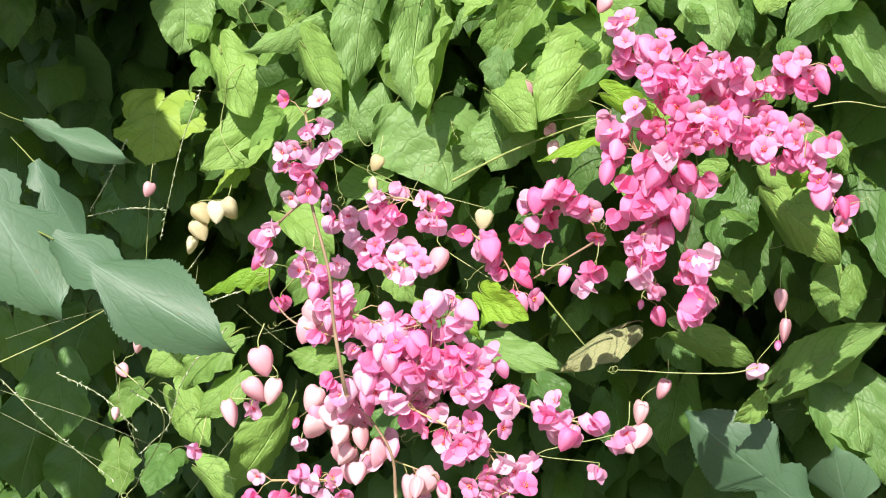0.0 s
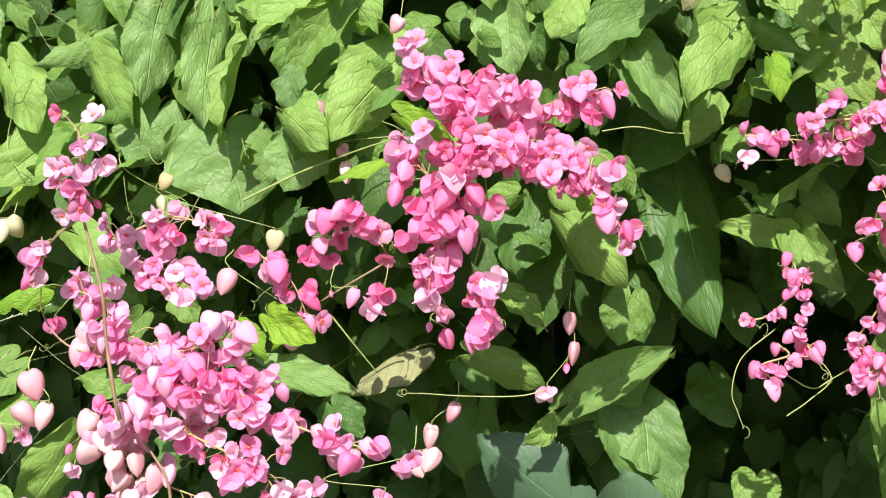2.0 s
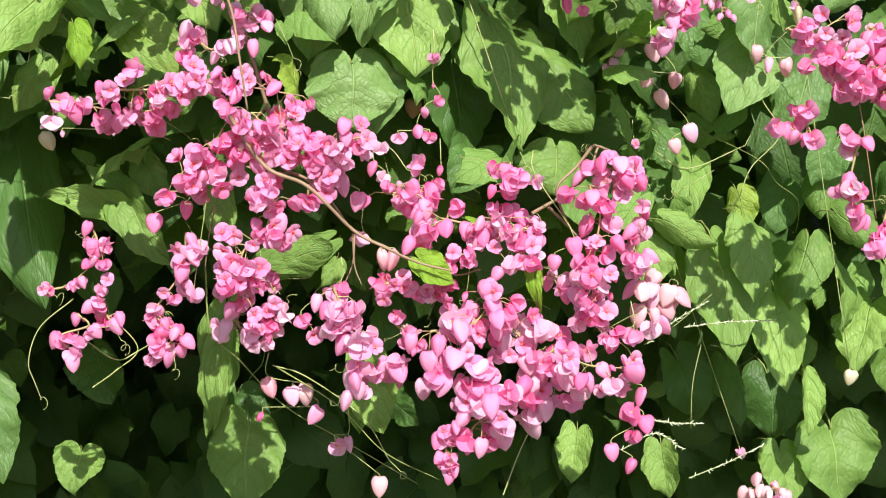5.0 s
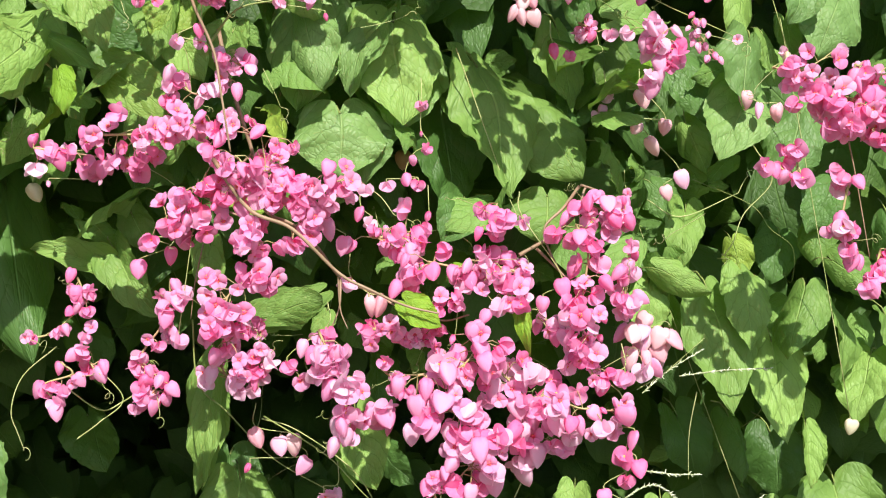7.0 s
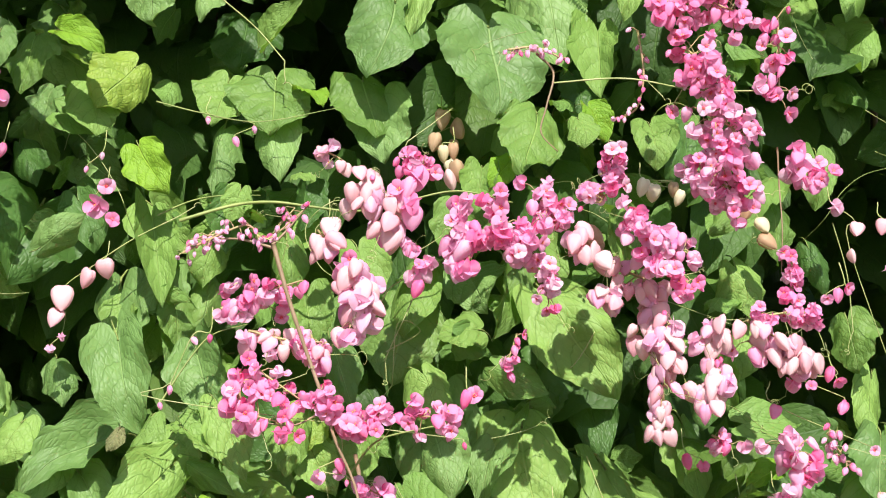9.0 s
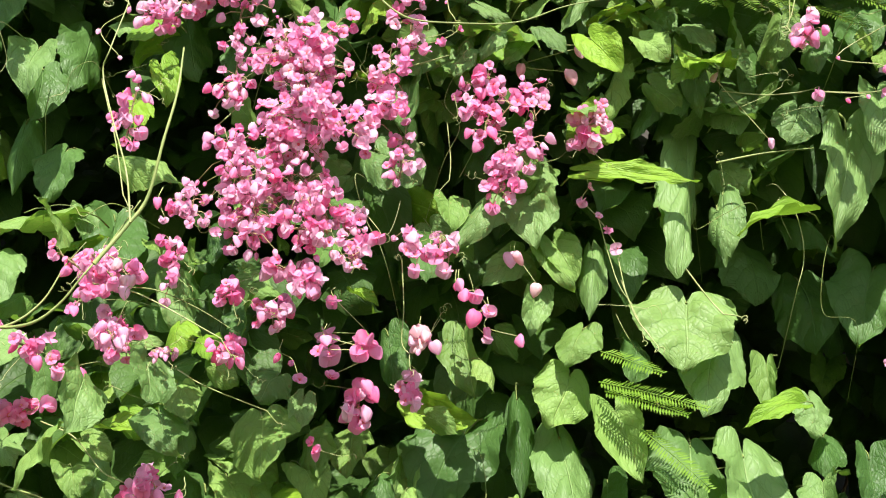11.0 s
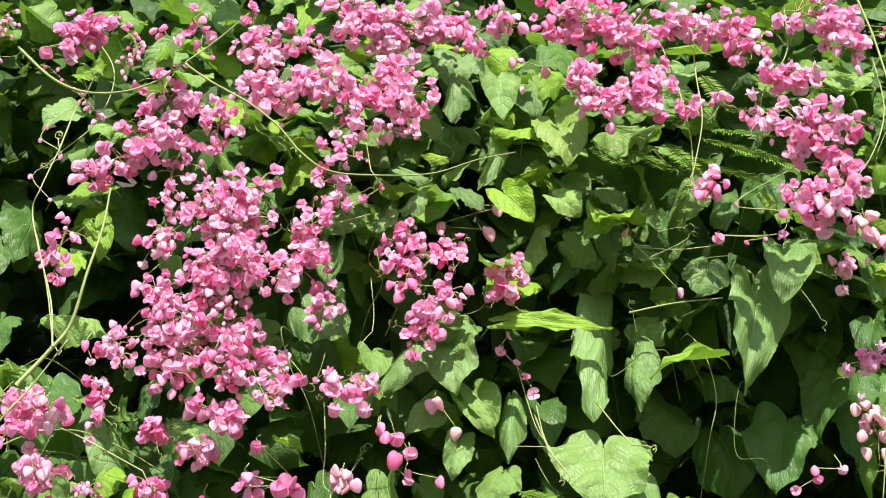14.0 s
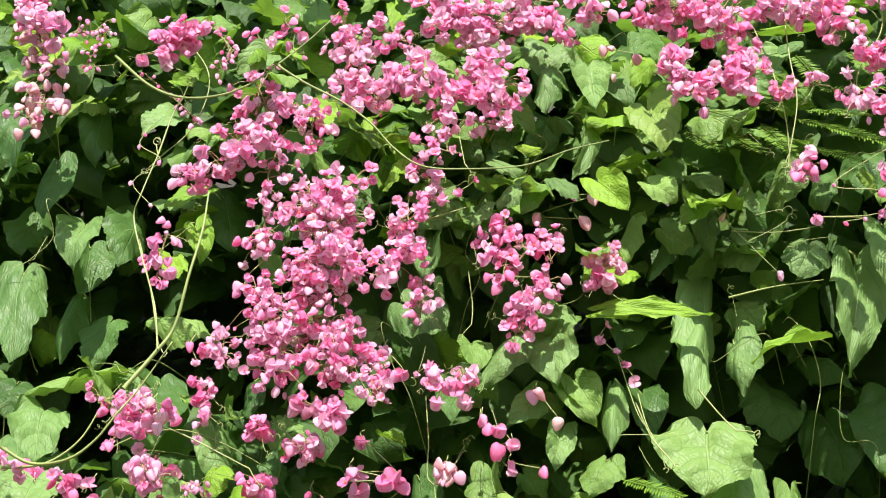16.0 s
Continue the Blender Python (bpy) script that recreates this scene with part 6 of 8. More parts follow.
grass_stalk([(-1.048, 1.742, 1.169), (-0.983, 1.742, 1.213), (-0.897, 1.742, 1.242)], 144)
grass_stalk([(-0.946, 1.726, 1.188), (-1.004, 1.726, 1.13), (-1.031, 1.726, 1.071)], 145)

stem([(0.074, 1.482, 1.56), (0.085, 1.479, 1.515), (0.108, 1.482, 1.448), (0.12, 1.477, 1.397), (0.147, 1.477, 1.382), (0.171, 1.485, 1.361), (0.193, 1.479, 1.334), (0.224, 1.485, 1.32), (0.25, 1.476, 1.307), (0.289, 1.476, 1.296), (0.315, 1.475, 1.302)], 0.0022, TWIG)
stem([(0.051, 1.503, 1.413), (0.094, 1.501, 1.389), (0.136, 1.494, 1.385)], 0.0016, TWIG)
stem([(0.108, 1.495, 1.448), (0.077, 1.504, 1.409), (0.059, 1.5, 1.334), (0.054, 1.504, 1.29)], 0.0012, TWIG)
stem([(0.351, 1.414, 1.363), (0.383, 1.421, 1.382), (0.402, 1.415, 1.402), (0.412, 1.423, 1.426), (0.426, 1.421, 1.412), (0.435, 1.421, 1.397)], 0.0018, TWIG)
stem([(0.367, 1.417, 1.369), (0.391, 1.425, 1.348), (0.405, 1.415, 1.334), (0.413, 1.415, 1.292)], 0.0015, TWIG)
stem([(0.192, 1.452, 1.334), (0.191, 1.445, 1.308), (0.181, 1.445, 1.281)], 0.0012, TWIG)
stem([(0.053, 1.55, 1.284), (0.06, 1.552, 1.222), (0.088, 1.555, 1.194), (0.134, 1.553, 1.149), (0.191, 1.545, 1.118), (0.273, 1.552, 1.07)], 0.0010, STEM)
stem([(-0.06, 1.504, 1.222), (-0.027, 1.495, 1.203), (-0.007, 1.503, 1.21), (0.014, 1.497, 1.225)], 0.0008, THREAD, "tendril")
stem([(-0.048, 1.498, 1.175), (-0.027, 1.494, 1.192), (-0.007, 1.503, 1.213), (-0.034, 1.5, 1.245)], 0.0007, THREAD, "tendril")
stem([(0.122, 1.605, 1.179), (0.157, 1.6, 1.169), (0.216, 1.596, 1.129), (0.247, 1.597, 1.082)], 0.0008, THREAD, "tendril")
stem([(0.322, 1.647, 1.399), (0.359, 1.655, 1.394), (0.407, 1.646, 1.384)], 0.0009, STEM)
stem([(0.307, 1.595, 1.561), (0.334, 1.598, 1.495), (0.367, 1.595, 1.41)], 0.0007, THREAD, "tendril")
stem([(0.621, 1.599, 1.473), (0.643, 1.601, 1.438), (0.615, 1.602, 1.402), (0.603, 1.596, 1.372)], 0.0007, THREAD, "tendril")
stem([(0.522, 1.646, 1.413), (0.561, 1.65, 1.396), (0.623, 1.652, 1.423)], 0.0007, THREAD, "tendril")
stem([(0.352, 1.499, 1.075), (0.367, 1.501, 1.12), (0.388, 1.505, 1.165)], 0.0007, THREAD, "tendril")
spray([(0.031, 1.44, 1.521), (0.057, 1.44, 1.498), (0.089, 1.44, 1.512)], 20, "m", 0.019, 0.016, 147)
spray([(0.07, 1.44, 1.538), (0.096, 1.44, 1.525)], 10, "m", 0.014, 0.016, 148)
spray([(-0.089, 1.47, 1.445), (-0.054, 1.47, 1.442), (-0.014, 1.47, 1.438), (0.021, 1.47, 1.445)], 20, "h", 0.015, 0.019, 149)
spray([(-0.041, 1.44, 1.458), (0.018, 1.44, 1.461), (0.067, 1.44, 1.468), (0.133, 1.44, 1.461)], 50, "o", 0.024, 0.019, 150)
spray([(0.094, 1.42, 1.444), (0.129, 1.42, 1.416), (0.195, 1.42, 1.426)], 48, "o", 0.028, 0.02, 151)
spray([(0.139, 1.42, 1.426), (0.155, 1.42, 1.397), (0.146, 1.42, 1.378)], 18, "o", 0.021, 0.02, 152)
spray([(0.069, 1.43, 1.428), (0.05, 1.43, 1.387), (0.03, 1.43, 1.386)], 24, "o", 0.024, 0.019, 153)
spray([(0.089, 1.43, 1.424), (0.08, 1.43, 1.388)], 14, "o", 0.021, 0.021, 154)
string([(0.01, 1.45, 1.339), (0.017, 1.45, 1.358), (0.037, 1.45, 1.351), (0.055, 1.45, 1.362)], "h", 0.019, 155)
spray([(0.106, 1.43, 1.376), (0.112, 1.43, 1.343), (0.087, 1.43, 1.312), (0.093, 1.43, 1.278)], 52, "o", 0.028, 0.019, 156)
spray([(0.038, 1.45, 1.331), (0.036, 1.45, 1.297), (0.012, 1.45, 1.257), (0.029, 1.45, 1.239), (0.018, 1.45, 1.217)], 34, "h", 0.015, 0.017, 157)
spray([(0.078, 1.46, 1.265), (0.094, 1.46, 1.239), (0.114, 1.46, 1.25)], 24, "m", 0.024, 0.017, 158)
spray([(0.121, 1.46, 1.293), (0.118, 1.46, 1.234)], 14, "m", 0.017, 0.017, 159)
string([(0.047, 1.44, 1.273), (0.06, 1.44, 1.392)], "h", 0.022, 160)
spray([(-0.046, 1.46, 1.329), (-0.036, 1.46, 1.306)], 9, "h", 0.014, 0.015, 161)
spray([(-0.095, 1.46, 1.273), (-0.07, 1.46, 1.277), (-0.048, 1.46, 1.296)], 9, "h", 0.008, 0.015, 162)
spray([(-0.035, 1.46, 1.283), (-0.037, 1.46, 1.259), (-0.027, 1.46, 1.244)], 10, "h", 0.012, 0.016, 163)
spray([(-0.06, 1.46, 1.252), (-0.049, 1.46, 1.241), (-0.075, 1.46, 1.23), (-0.057, 1.46, 1.213)], 10, "h", 0.011, 0.017, 164)
string([(-0.11, 1.6, 1.4)], "c", 0.023, 165)
string([(-0.087, 1.55, 1.411), (-0.037, 1.55, 1.414)], "b", 0.012, 166)
string([(0.167, 1.45, 1.379), (0.195, 1.45, 1.365), (0.177, 1.45, 1.38)], "h", 0.022, 167)
string([(0.202, 1.48, 1.325), (0.22, 1.48, 1.309), (0.232, 1.48, 1.309)], "p", 0.021, 168)
string([(0.211, 1.5, 1.393), (0.222, 1.5, 1.383)], "h", 0.016, 169)
spray([(0.22, 1.46, 1.373), (0.252, 1.46, 1.371), (0.256, 1.46, 1.332)], 30, "h", 0.027, 0.019, 170)
spray([(0.271, 1.44, 1.353), (0.308, 1.44, 1.349), (0.323, 1.44, 1.368)], 24, "h", 0.025, 0.019, 171)
spray([(0.325, 1.42, 1.385), (0.33, 1.42, 1.409)], 9, "h", 0.014, 0.019, 172)
spray([(0.332, 1.42, 1.352), (0.356, 1.42, 1.342), (0.328, 1.42, 1.313)], 22, "o", 0.021, 0.019, 173)
spray([(0.276, 1.44, 1.316), (0.299, 1.44, 1.322)], 9, "h", 0.015, 0.02, 174)
spray([(0.223, 1.46, 1.288), (0.25, 1.46, 1.286), (0.282, 1.46, 1.276)], 24, "o", 0.019, 0.016, 175)
spray([(0.233, 1.46, 1.251), (0.252, 1.46, 1.235)], 8, "h", 0.015, 0.016, 176)
spray([(0.403, 1.4, 1.413), (0.43, 1.4, 1.404), (0.448, 1.4, 1.404)], 24, "h", 0.02, 0.018, 177)
spray([(0.397, 1.39, 1.393), (0.409, 1.39, 1.368), (0.406, 1.39, 1.322), (0.418, 1.39, 1.293)], 28, "o", 0.019, 0.019, 178)
string([(0.389, 1.4, 1.335), (0.372, 1.4, 1.319), (0.35, 1.4, 1.39)], "h", 0.019, 179)
spray([(0.452, 1.41, 1.373), (0.449, 1.41, 1.336), (0.448, 1.41, 1.312)], 15, "h", 0.013, 0.018, 180)
spray([(0.464, 1.43, 1.299), (0.479, 1.43, 1.286), (0.46, 1.43, 1.272)], 18, "p", 0.02, 0.021, 181)
spray([(0.371, 1.42, 1.306), (0.4, 1.42, 1.299)], 12, "m", 0.016, 0.02, 182)
spray([(0.405, 1.4, 1.284), (0.42, 1.4, 1.258)], 14, "o", 0.017, 0.019, 183)
spray([(0.172, 1.42, 1.29), (0.185, 1.42, 1.264), (0.202, 1.42, 1.236), (0.203, 1.42, 1.202)], 30, "m", 0.022, 0.022, 184)
string([(0.145, 1.44, 1.252), (0.156, 1.44, 1.236), (0.181, 1.44, 1.282)], "m", 0.021, 185)
spray([(0.216, 1.43, 1.216), (0.24, 1.43, 1.214)], 8, "h", 0.014, 0.021, 186)
spray([(0.261, 1.4, 1.254), (0.297, 1.4, 1.26), (0.319, 1.4, 1.287)], 34, "h", 0.025, 0.022, 187)
spray([(0.273, 1.4, 1.228), (0.299, 1.4, 1.218), (0.319, 1.4, 1.187), (0.302, 1.4, 1.163)], 48, "m", 0.028, 0.023, 188)
spray([(0.338, 1.43, 1.256), (0.36, 1.43, 1.235), (0.378, 1.43, 1.214), (0.361, 1.43, 1.168)], 44, "m", 0.032, 0.023, 189)
spray([(0.286, 1.4, 1.171), (0.279, 1.4, 1.15), (0.29, 1.4, 1.126)], 17, "h", 0.01, 0.016, 190)
spray([(0.38, 1.38, 1.24), (0.404, 1.38, 1.23), (0.436, 1.38, 1.228)], 14, "h", 0.018, 0.021, 191)
string([(0.426, 1.39, 1.247), (0.447, 1.39, 1.255), (0.446, 1.39, 1.229), (0.418, 1.39, 1.2), (0.439, 1.39, 1.203), (0.458, 1.39, 1.2), (0.451, 1.39, 1.182), (0.461, 1.39, 1.174), (0.452, 1.39, 1.161), (0.432, 1.39, 1.147), (0.453, 1.39, 1.133)], "h", 0.02, 192)
string([(0.117, 1.5, 1.178), (0.141, 1.5, 1.171), (0.152, 1.5, 1.172), (0.167, 1.5, 1.151), (0.113, 1.5, 1.147)], "p", 0.021, 193)
string([(0.184, 1.5, 1.118), (0.197, 1.5, 1.123), (0.229, 1.5, 1.082)], "p", 0.021, 194)
string([(0.502, 1.6, 1.519), (0.499, 1.6, 1.486), (0.528, 1.6, 1.489), (0.512, 1.6, 1.469), (0.545, 1.6, 1.436), (0.529, 1.6, 1.42)], "p", 0.02, 195)
string([(0.465, 1.6, 1.515), (0.461, 1.6, 1.502), (0.455, 1.6, 1.495)], "p", 0.017, 196)
string([(0.273, 1.58, 1.5), (0.273, 1.58, 1.471), (0.281, 1.58, 1.456), (0.266, 1.58, 1.445), (0.259, 1.58, 1.425), (0.272, 1.58, 1.421), (0.24, 1.58, 1.419)], "h", 0.015, 197)
string([(0.264, 1.7, 1.448), (0.332, 1.7, 1.461)], "t", 0.021, 198)
string([(0.278, 1.52, 1.392)], "k", 0.017, 199)
string([(0.61, 1.6, 1.521), (0.625, 1.6, 1.508), (0.645, 1.6, 1.508)], "p", 0.021, 200)
string([(0.653, 1.6, 1.563), (0.74, 1.6, 1.181)], "c", 0.019, 201)
string([(0.508, 1.678, 1.414), (0.534, 1.678, 1.35), (0.649, 1.678, 1.076)], "h", 0.014, 202)
spray([(0.58, 1.42, 1.541), (0.607, 1.42, 1.539), (0.628, 1.42, 1.551)], 13, "o", 0.018, 0.018, 203)
spray([(0.62, 1.42, 1.514), (0.652, 1.42, 1.516), (0.638, 1.42, 1.486)], 34, "o", 0.027, 0.02, 204)
spray([(0.658, 1.42, 1.547), (0.681, 1.42, 1.538)], 14, "h", 0.017, 0.017, 205)
spray([(0.685, 1.42, 1.517), (0.704, 1.42, 1.46)], 24, "o", 0.022, 0.02, 206)
spray([(0.588, 1.44, 1.455), (0.613, 1.44, 1.445), (0.614, 1.44, 1.472)], 12, "h", 0.015, 0.018, 207)
spray([(0.662, 1.43, 1.442), (0.657, 1.43, 1.399), (0.673, 1.43, 1.376)], 18, "h", 0.016, 0.02, 208)
spray([(0.695, 1.43, 1.377), (0.687, 1.43, 1.338)], 10, "h", 0.014, 0.019, 209)
stem([(0.648, 1.436, 1.542), (0.659, 1.437, 1.489), (0.672, 1.44, 1.442), (0.689, 1.44, 1.367)], 0.0011, TWIG)
spray([(0.605, 1.5, 1.083), (0.635, 1.5, 1.084)], 16, "p", 0.02, 0.015, 210)
grass_stalk([(0.51, 1.583, 1.215), (0.535, 1.583, 1.238), (0.571, 1.583, 1.261)], 210)
grass_stalk([(0.549, 1.586, 1.233), (0.597, 1.586, 1.24), (0.646, 1.586, 1.243)], 211)
grass_stalk([(0.513, 1.576, 1.136), (0.54, 1.576, 1.133), (0.571, 1.576, 1.133)], 212)
grass_stalk([(0.562, 1.576, 1.074), (0.604, 1.576, 1.092), (0.64, 1.576, 1.111)], 213)
grass_stalk([(0.487, 1.573, 1.104), (0.522, 1.573, 1.122), (0.553, 1.573, 1.105)], 214)

stem([(-0.003, 1.395, 1.743), (0.012, 1.391, 1.695), (0.028, 1.392, 1.651), (0.043, 1.389, 1.612), (0.056, 1.393, 1.573), (0.074, 1.394, 1.534), (0.082, 1.388, 1.495), (0.091, 1.385, 1.447)], 0.0023, TWIG)
stem([(-0.003, 1.397, 1.74), (-0.033, 1.398, 1.747), (-0.068, 1.405, 1.747)], 0.0015, TWIG)
stem([(-0.005, 1.417, 1.745), (0.008, 1.422, 1.76), (0.028, 1.422, 1.786)], 0.0015, TWIG)
stem([(0.07, 1.425, 1.544), (0.092, 1.415, 1.572), (0.127, 1.423, 1.583), (0.167, 1.418, 1.591)], 0.0012, STEM)
stem([(-0.104, 1.445, 1.6), (-0.077, 1.452, 1.645), (-0.058, 1.454, 1.666), (-0.027, 1.451, 1.676)], 0.0010, STEM)
stem([(-0.1, 1.515, 1.778), (-0.049, 1.526, 1.796), (-0.011, 1.519, 1.799), (0.026, 1.522, 1.796), (0.069, 1.523, 1.793), (0.112, 1.517, 1.802), (0.167, 1.519, 1.815), (0.221, 1.518, 1.805)], 0.0018, STEM)
stem([(0.04, 1.455, 1.596), (0.015, 1.455, 1.585), (-0.026, 1.463, 1.59)], 0.0012, TWIG)
spray([(-0.082, 1.4, 1.734), (-0.058, 1.4, 1.747), (-0.027, 1.4, 1.76), (-0.009, 1.4, 1.748), (0.027, 1.4, 1.779)], 38, "b", 0.01, 0.01, 216)
spray([(-0.049, 1.42, 1.687), (-0.025, 1.42, 1.698), (0.022, 1.42, 1.714)], 20, "m", 0.015, 0.015, 217)
spray([(-0.024, 1.42, 1.668), (0.008, 1.42, 1.661), (0.046, 1.42, 1.659)], 19, "p", 0.016, 0.016, 218)
spray([(0.03, 1.42, 1.669), (0.041, 1.42, 1.644)], 16, "m", 0.015, 0.015, 219)
spray([(-0.028, 1.4, 1.631), (-0.025, 1.4, 1.599), (0.007, 1.4, 1.587)], 32, "o", 0.019, 0.017, 220)
spray([(-0.011, 1.4, 1.631), (0.028, 1.4, 1.605)], 14, "h", 0.014, 0.015, 221)
spray([(0.043, 1.39, 1.612), (0.068, 1.39, 1.588), (0.102, 1.39, 1.594), (0.164, 1.39, 1.595)], 57, "o", 0.016, 0.016, 222)
string([(0.171, 1.4, 1.61), (0.179, 1.4, 1.608)], "h", 0.019, 223)
string([(0.042, 1.4, 1.539), (0.067, 1.4, 1.534), (0.061, 1.4, 1.551)], "h", 0.016, 224)
string([(0.17, 1.42, 1.569), (-0.091, 1.42, 1.614), (-0.1, 1.42, 1.599), (-0.073, 1.42, 1.657), (-0.058, 1.42, 1.66)], "b", 0.013, 225)
spray([(0.069, 1.42, 1.723), (0.08, 1.42, 1.696), (0.065, 1.42, 1.675)], 22, "p", 0.017, 0.021, 226)
string([(0.032, 1.45, 1.75), (0.044, 1.45, 1.766), (0.053, 1.45, 1.709)], "p", 0.022, 227)
spray([(0.076, 1.46, 1.821), (0.082, 1.46, 1.801), (0.11, 1.46, 1.796)], 22, "p", 0.017, 0.021, 228)
spray([(0.112, 1.46, 1.836), (0.136, 1.46, 1.823)], 20, "o", 0.013, 0.014, 229)
spray([(0.092, 1.5, 1.776), (0.113, 1.5, 1.777)], 9, "p", 0.015, 0.019, 230)
spray([(0.037, 1.5, 1.848), (0.053, 1.5, 1.84)], 7, "p", 0.01, 0.015, 231)
string([(0.157, 1.62, 1.87), (0.169, 1.62, 1.873), (0.172, 1.62, 1.853), (0.164, 1.62, 1.843)], "t", 0.022, 232)
spray([(0.121, 1.46, 1.754), (0.132, 1.46, 1.723)], 12, "m", 0.012, 0.017, 233)
spray([(0.155, 1.45, 1.764), (0.176, 1.45, 1.759), (0.166, 1.45, 1.736)], 20, "m", 0.017, 0.021, 234)
spray([(0.198, 1.45, 1.797), (0.212, 1.45, 1.755), (0.228, 1.45, 1.761)], 38, "q", 0.019, 0.017, 235)
spray([(0.238, 1.46, 1.806), (0.252, 1.46, 1.79), (0.257, 1.46, 1.774)], 32, "q", 0.018, 0.016, 236)
spray([(0.239, 1.46, 1.747), (0.245, 1.46, 1.726), (0.25, 1.46, 1.702)], 20, "q", 0.015, 0.015, 237)
spray([(0.223, 1.48, 1.675), (0.218, 1.48, 1.659), (0.21, 1.48, 1.64)], 9, "k", 0.007, 0.013, 238)
spray([(0.308, 1.45, 1.846), (0.311, 1.45, 1.822), (0.296, 1.45, 1.797)], 35, "q", 0.018, 0.016, 239)
spray([(0.321, 1.44, 1.783), (0.342, 1.44, 1.763), (0.34, 1.44, 1.734)], 38, "q", 0.018, 0.016, 240)
spray([(0.364, 1.44, 1.739), (0.382, 1.44, 1.714)], 23, "o", 0.016, 0.015, 241)
spray([(0.356, 1.46, 1.766), (0.383, 1.46, 1.751)], 16, "m", 0.016, 0.015, 242)
spray([(0.288, 1.52, 1.774), (0.305, 1.52, 1.758)], 5, "t", 0.013, 0.022, 243)
spray([(0.287, 1.46, 1.714), (0.314, 1.46, 1.707)], 12, "p", 0.011, 0.018, 244)
spray([(0.327, 1.48, 1.736), (0.354, 1.48, 1.721), (0.349, 1.48, 1.683)], 30, "p", 0.019, 0.019, 245)
spray([(0.362, 1.46, 1.676), (0.36, 1.46, 1.644), (0.352, 1.46, 1.591)], 35, "p", 0.016, 0.019, 246)
string([(0.379, 1.46, 1.623), (0.389, 1.46, 1.621)], "p", 0.02, 247)
spray([(0.41, 1.46, 1.693), (0.405, 1.46, 1.661), (0.405, 1.46, 1.629)], 27, "p", 0.016, 0.019, 248)
spray([(0.437, 1.46, 1.672), (0.475, 1.46, 1.662), (0.494, 1.46, 1.66)], 27, "p", 0.017, 0.019, 249)
spray([(0.44, 1.45, 1.693), (0.484, 1.45, 1.699), (0.497, 1.45, 1.689)], 32, "o", 0.017, 0.014, 250)
spray([(0.473, 1.45, 1.76), (0.478, 1.45, 1.731), (0.473, 1.45, 1.707)], 20, "o", 0.009, 0.014, 251)
string([(0.513, 1.46, 1.709), (0.524, 1.46, 1.716), (0.531, 1.46, 1.72)], "h", 0.018, 252)
spray([(0.42, 1.46, 1.849), (0.41, 1.46, 1.824), (0.437, 1.46, 1.806)], 49, "q", 0.025, 0.015, 253)
spray([(0.388, 1.46, 1.843), (0.404, 1.46, 1.814)], 19, "m", 0.016, 0.014, 254)
spray([(0.486, 1.46, 1.846), (0.508, 1.46, 1.83)], 23, "h", 0.015, 0.017, 255)
stem([(0.466, 1.459, 1.856), (0.469, 1.464, 1.819), (0.469, 1.455, 1.78), (0.469, 1.458, 1.737)], 0.0010, TWIG)
string([(0.491, 1.5, 1.632), (0.508, 1.5, 1.626), (0.534, 1.5, 1.634), (0.529, 1.5, 1.646), (0.542, 1.5, 1.613)], "k", 0.019, 256)
spray([(0.477, 1.5, 1.581), (0.499, 1.5, 1.565), (0.491, 1.5, 1.541)], 26, "m", 0.017, 0.019, 257)
spray([(0.524, 1.5, 1.588), (0.544, 1.5, 1.558)], 22, "b", 0.013, 0.013, 258)
string([(0.569, 1.5, 1.568), (0.474, 1.5, 1.607)], "h", 0.015, 259)
spray([(0.417, 1.52, 1.584), (0.437, 1.52, 1.576)], 9, "h", 0.012, 0.016, 260)
string([(0.398, 1.55, 1.56), (0.415, 1.55, 1.551)], "k", 0.019, 261)
string([(0.618, 1.6, 1.802), (0.627, 1.6, 1.758), (0.662, 1.6, 1.765), (0.676, 1.6, 1.787)], "p", 0.02, 262)
string([(0.588, 1.6, 1.799), (0.582, 1.6, 1.77), (0.564, 1.6, 1.817), (0.654, 1.6, 1.566)], "p", 0.019, 263)
string([(0.674, 1.62, 1.857), (0.665, 1.62, 1.881)], "k", 0.018, 264)
string([(0.361, 1.58, 1.833), (0.37, 1.58, 1.828), (0.393, 1.58, 1.831), (0.399, 1.58, 1.823)], "c", 0.022, 265)
string([(0.486, 1.6, 1.799), (0.489, 1.6, 1.782), (0.474, 1.6, 1.811)], "c", 0.022, 266)
stem([(0.546, 1.546, 1.798), (0.563, 1.555, 1.748), (0.568, 1.553, 1.69)], 0.0006, THREAD, "tendril")
stem([(0.103, 1.605, 1.662), (0.137, 1.6, 1.683), (0.114, 1.595, 1.69), (0.11, 1.599, 1.628)], 0.0007, THREAD, "tendril")
stem([(0.623, 1.597, 1.749), (0.659, 1.594, 1.771), (0.692, 1.601, 1.758)], 0.0008, THREAD, "tendril")

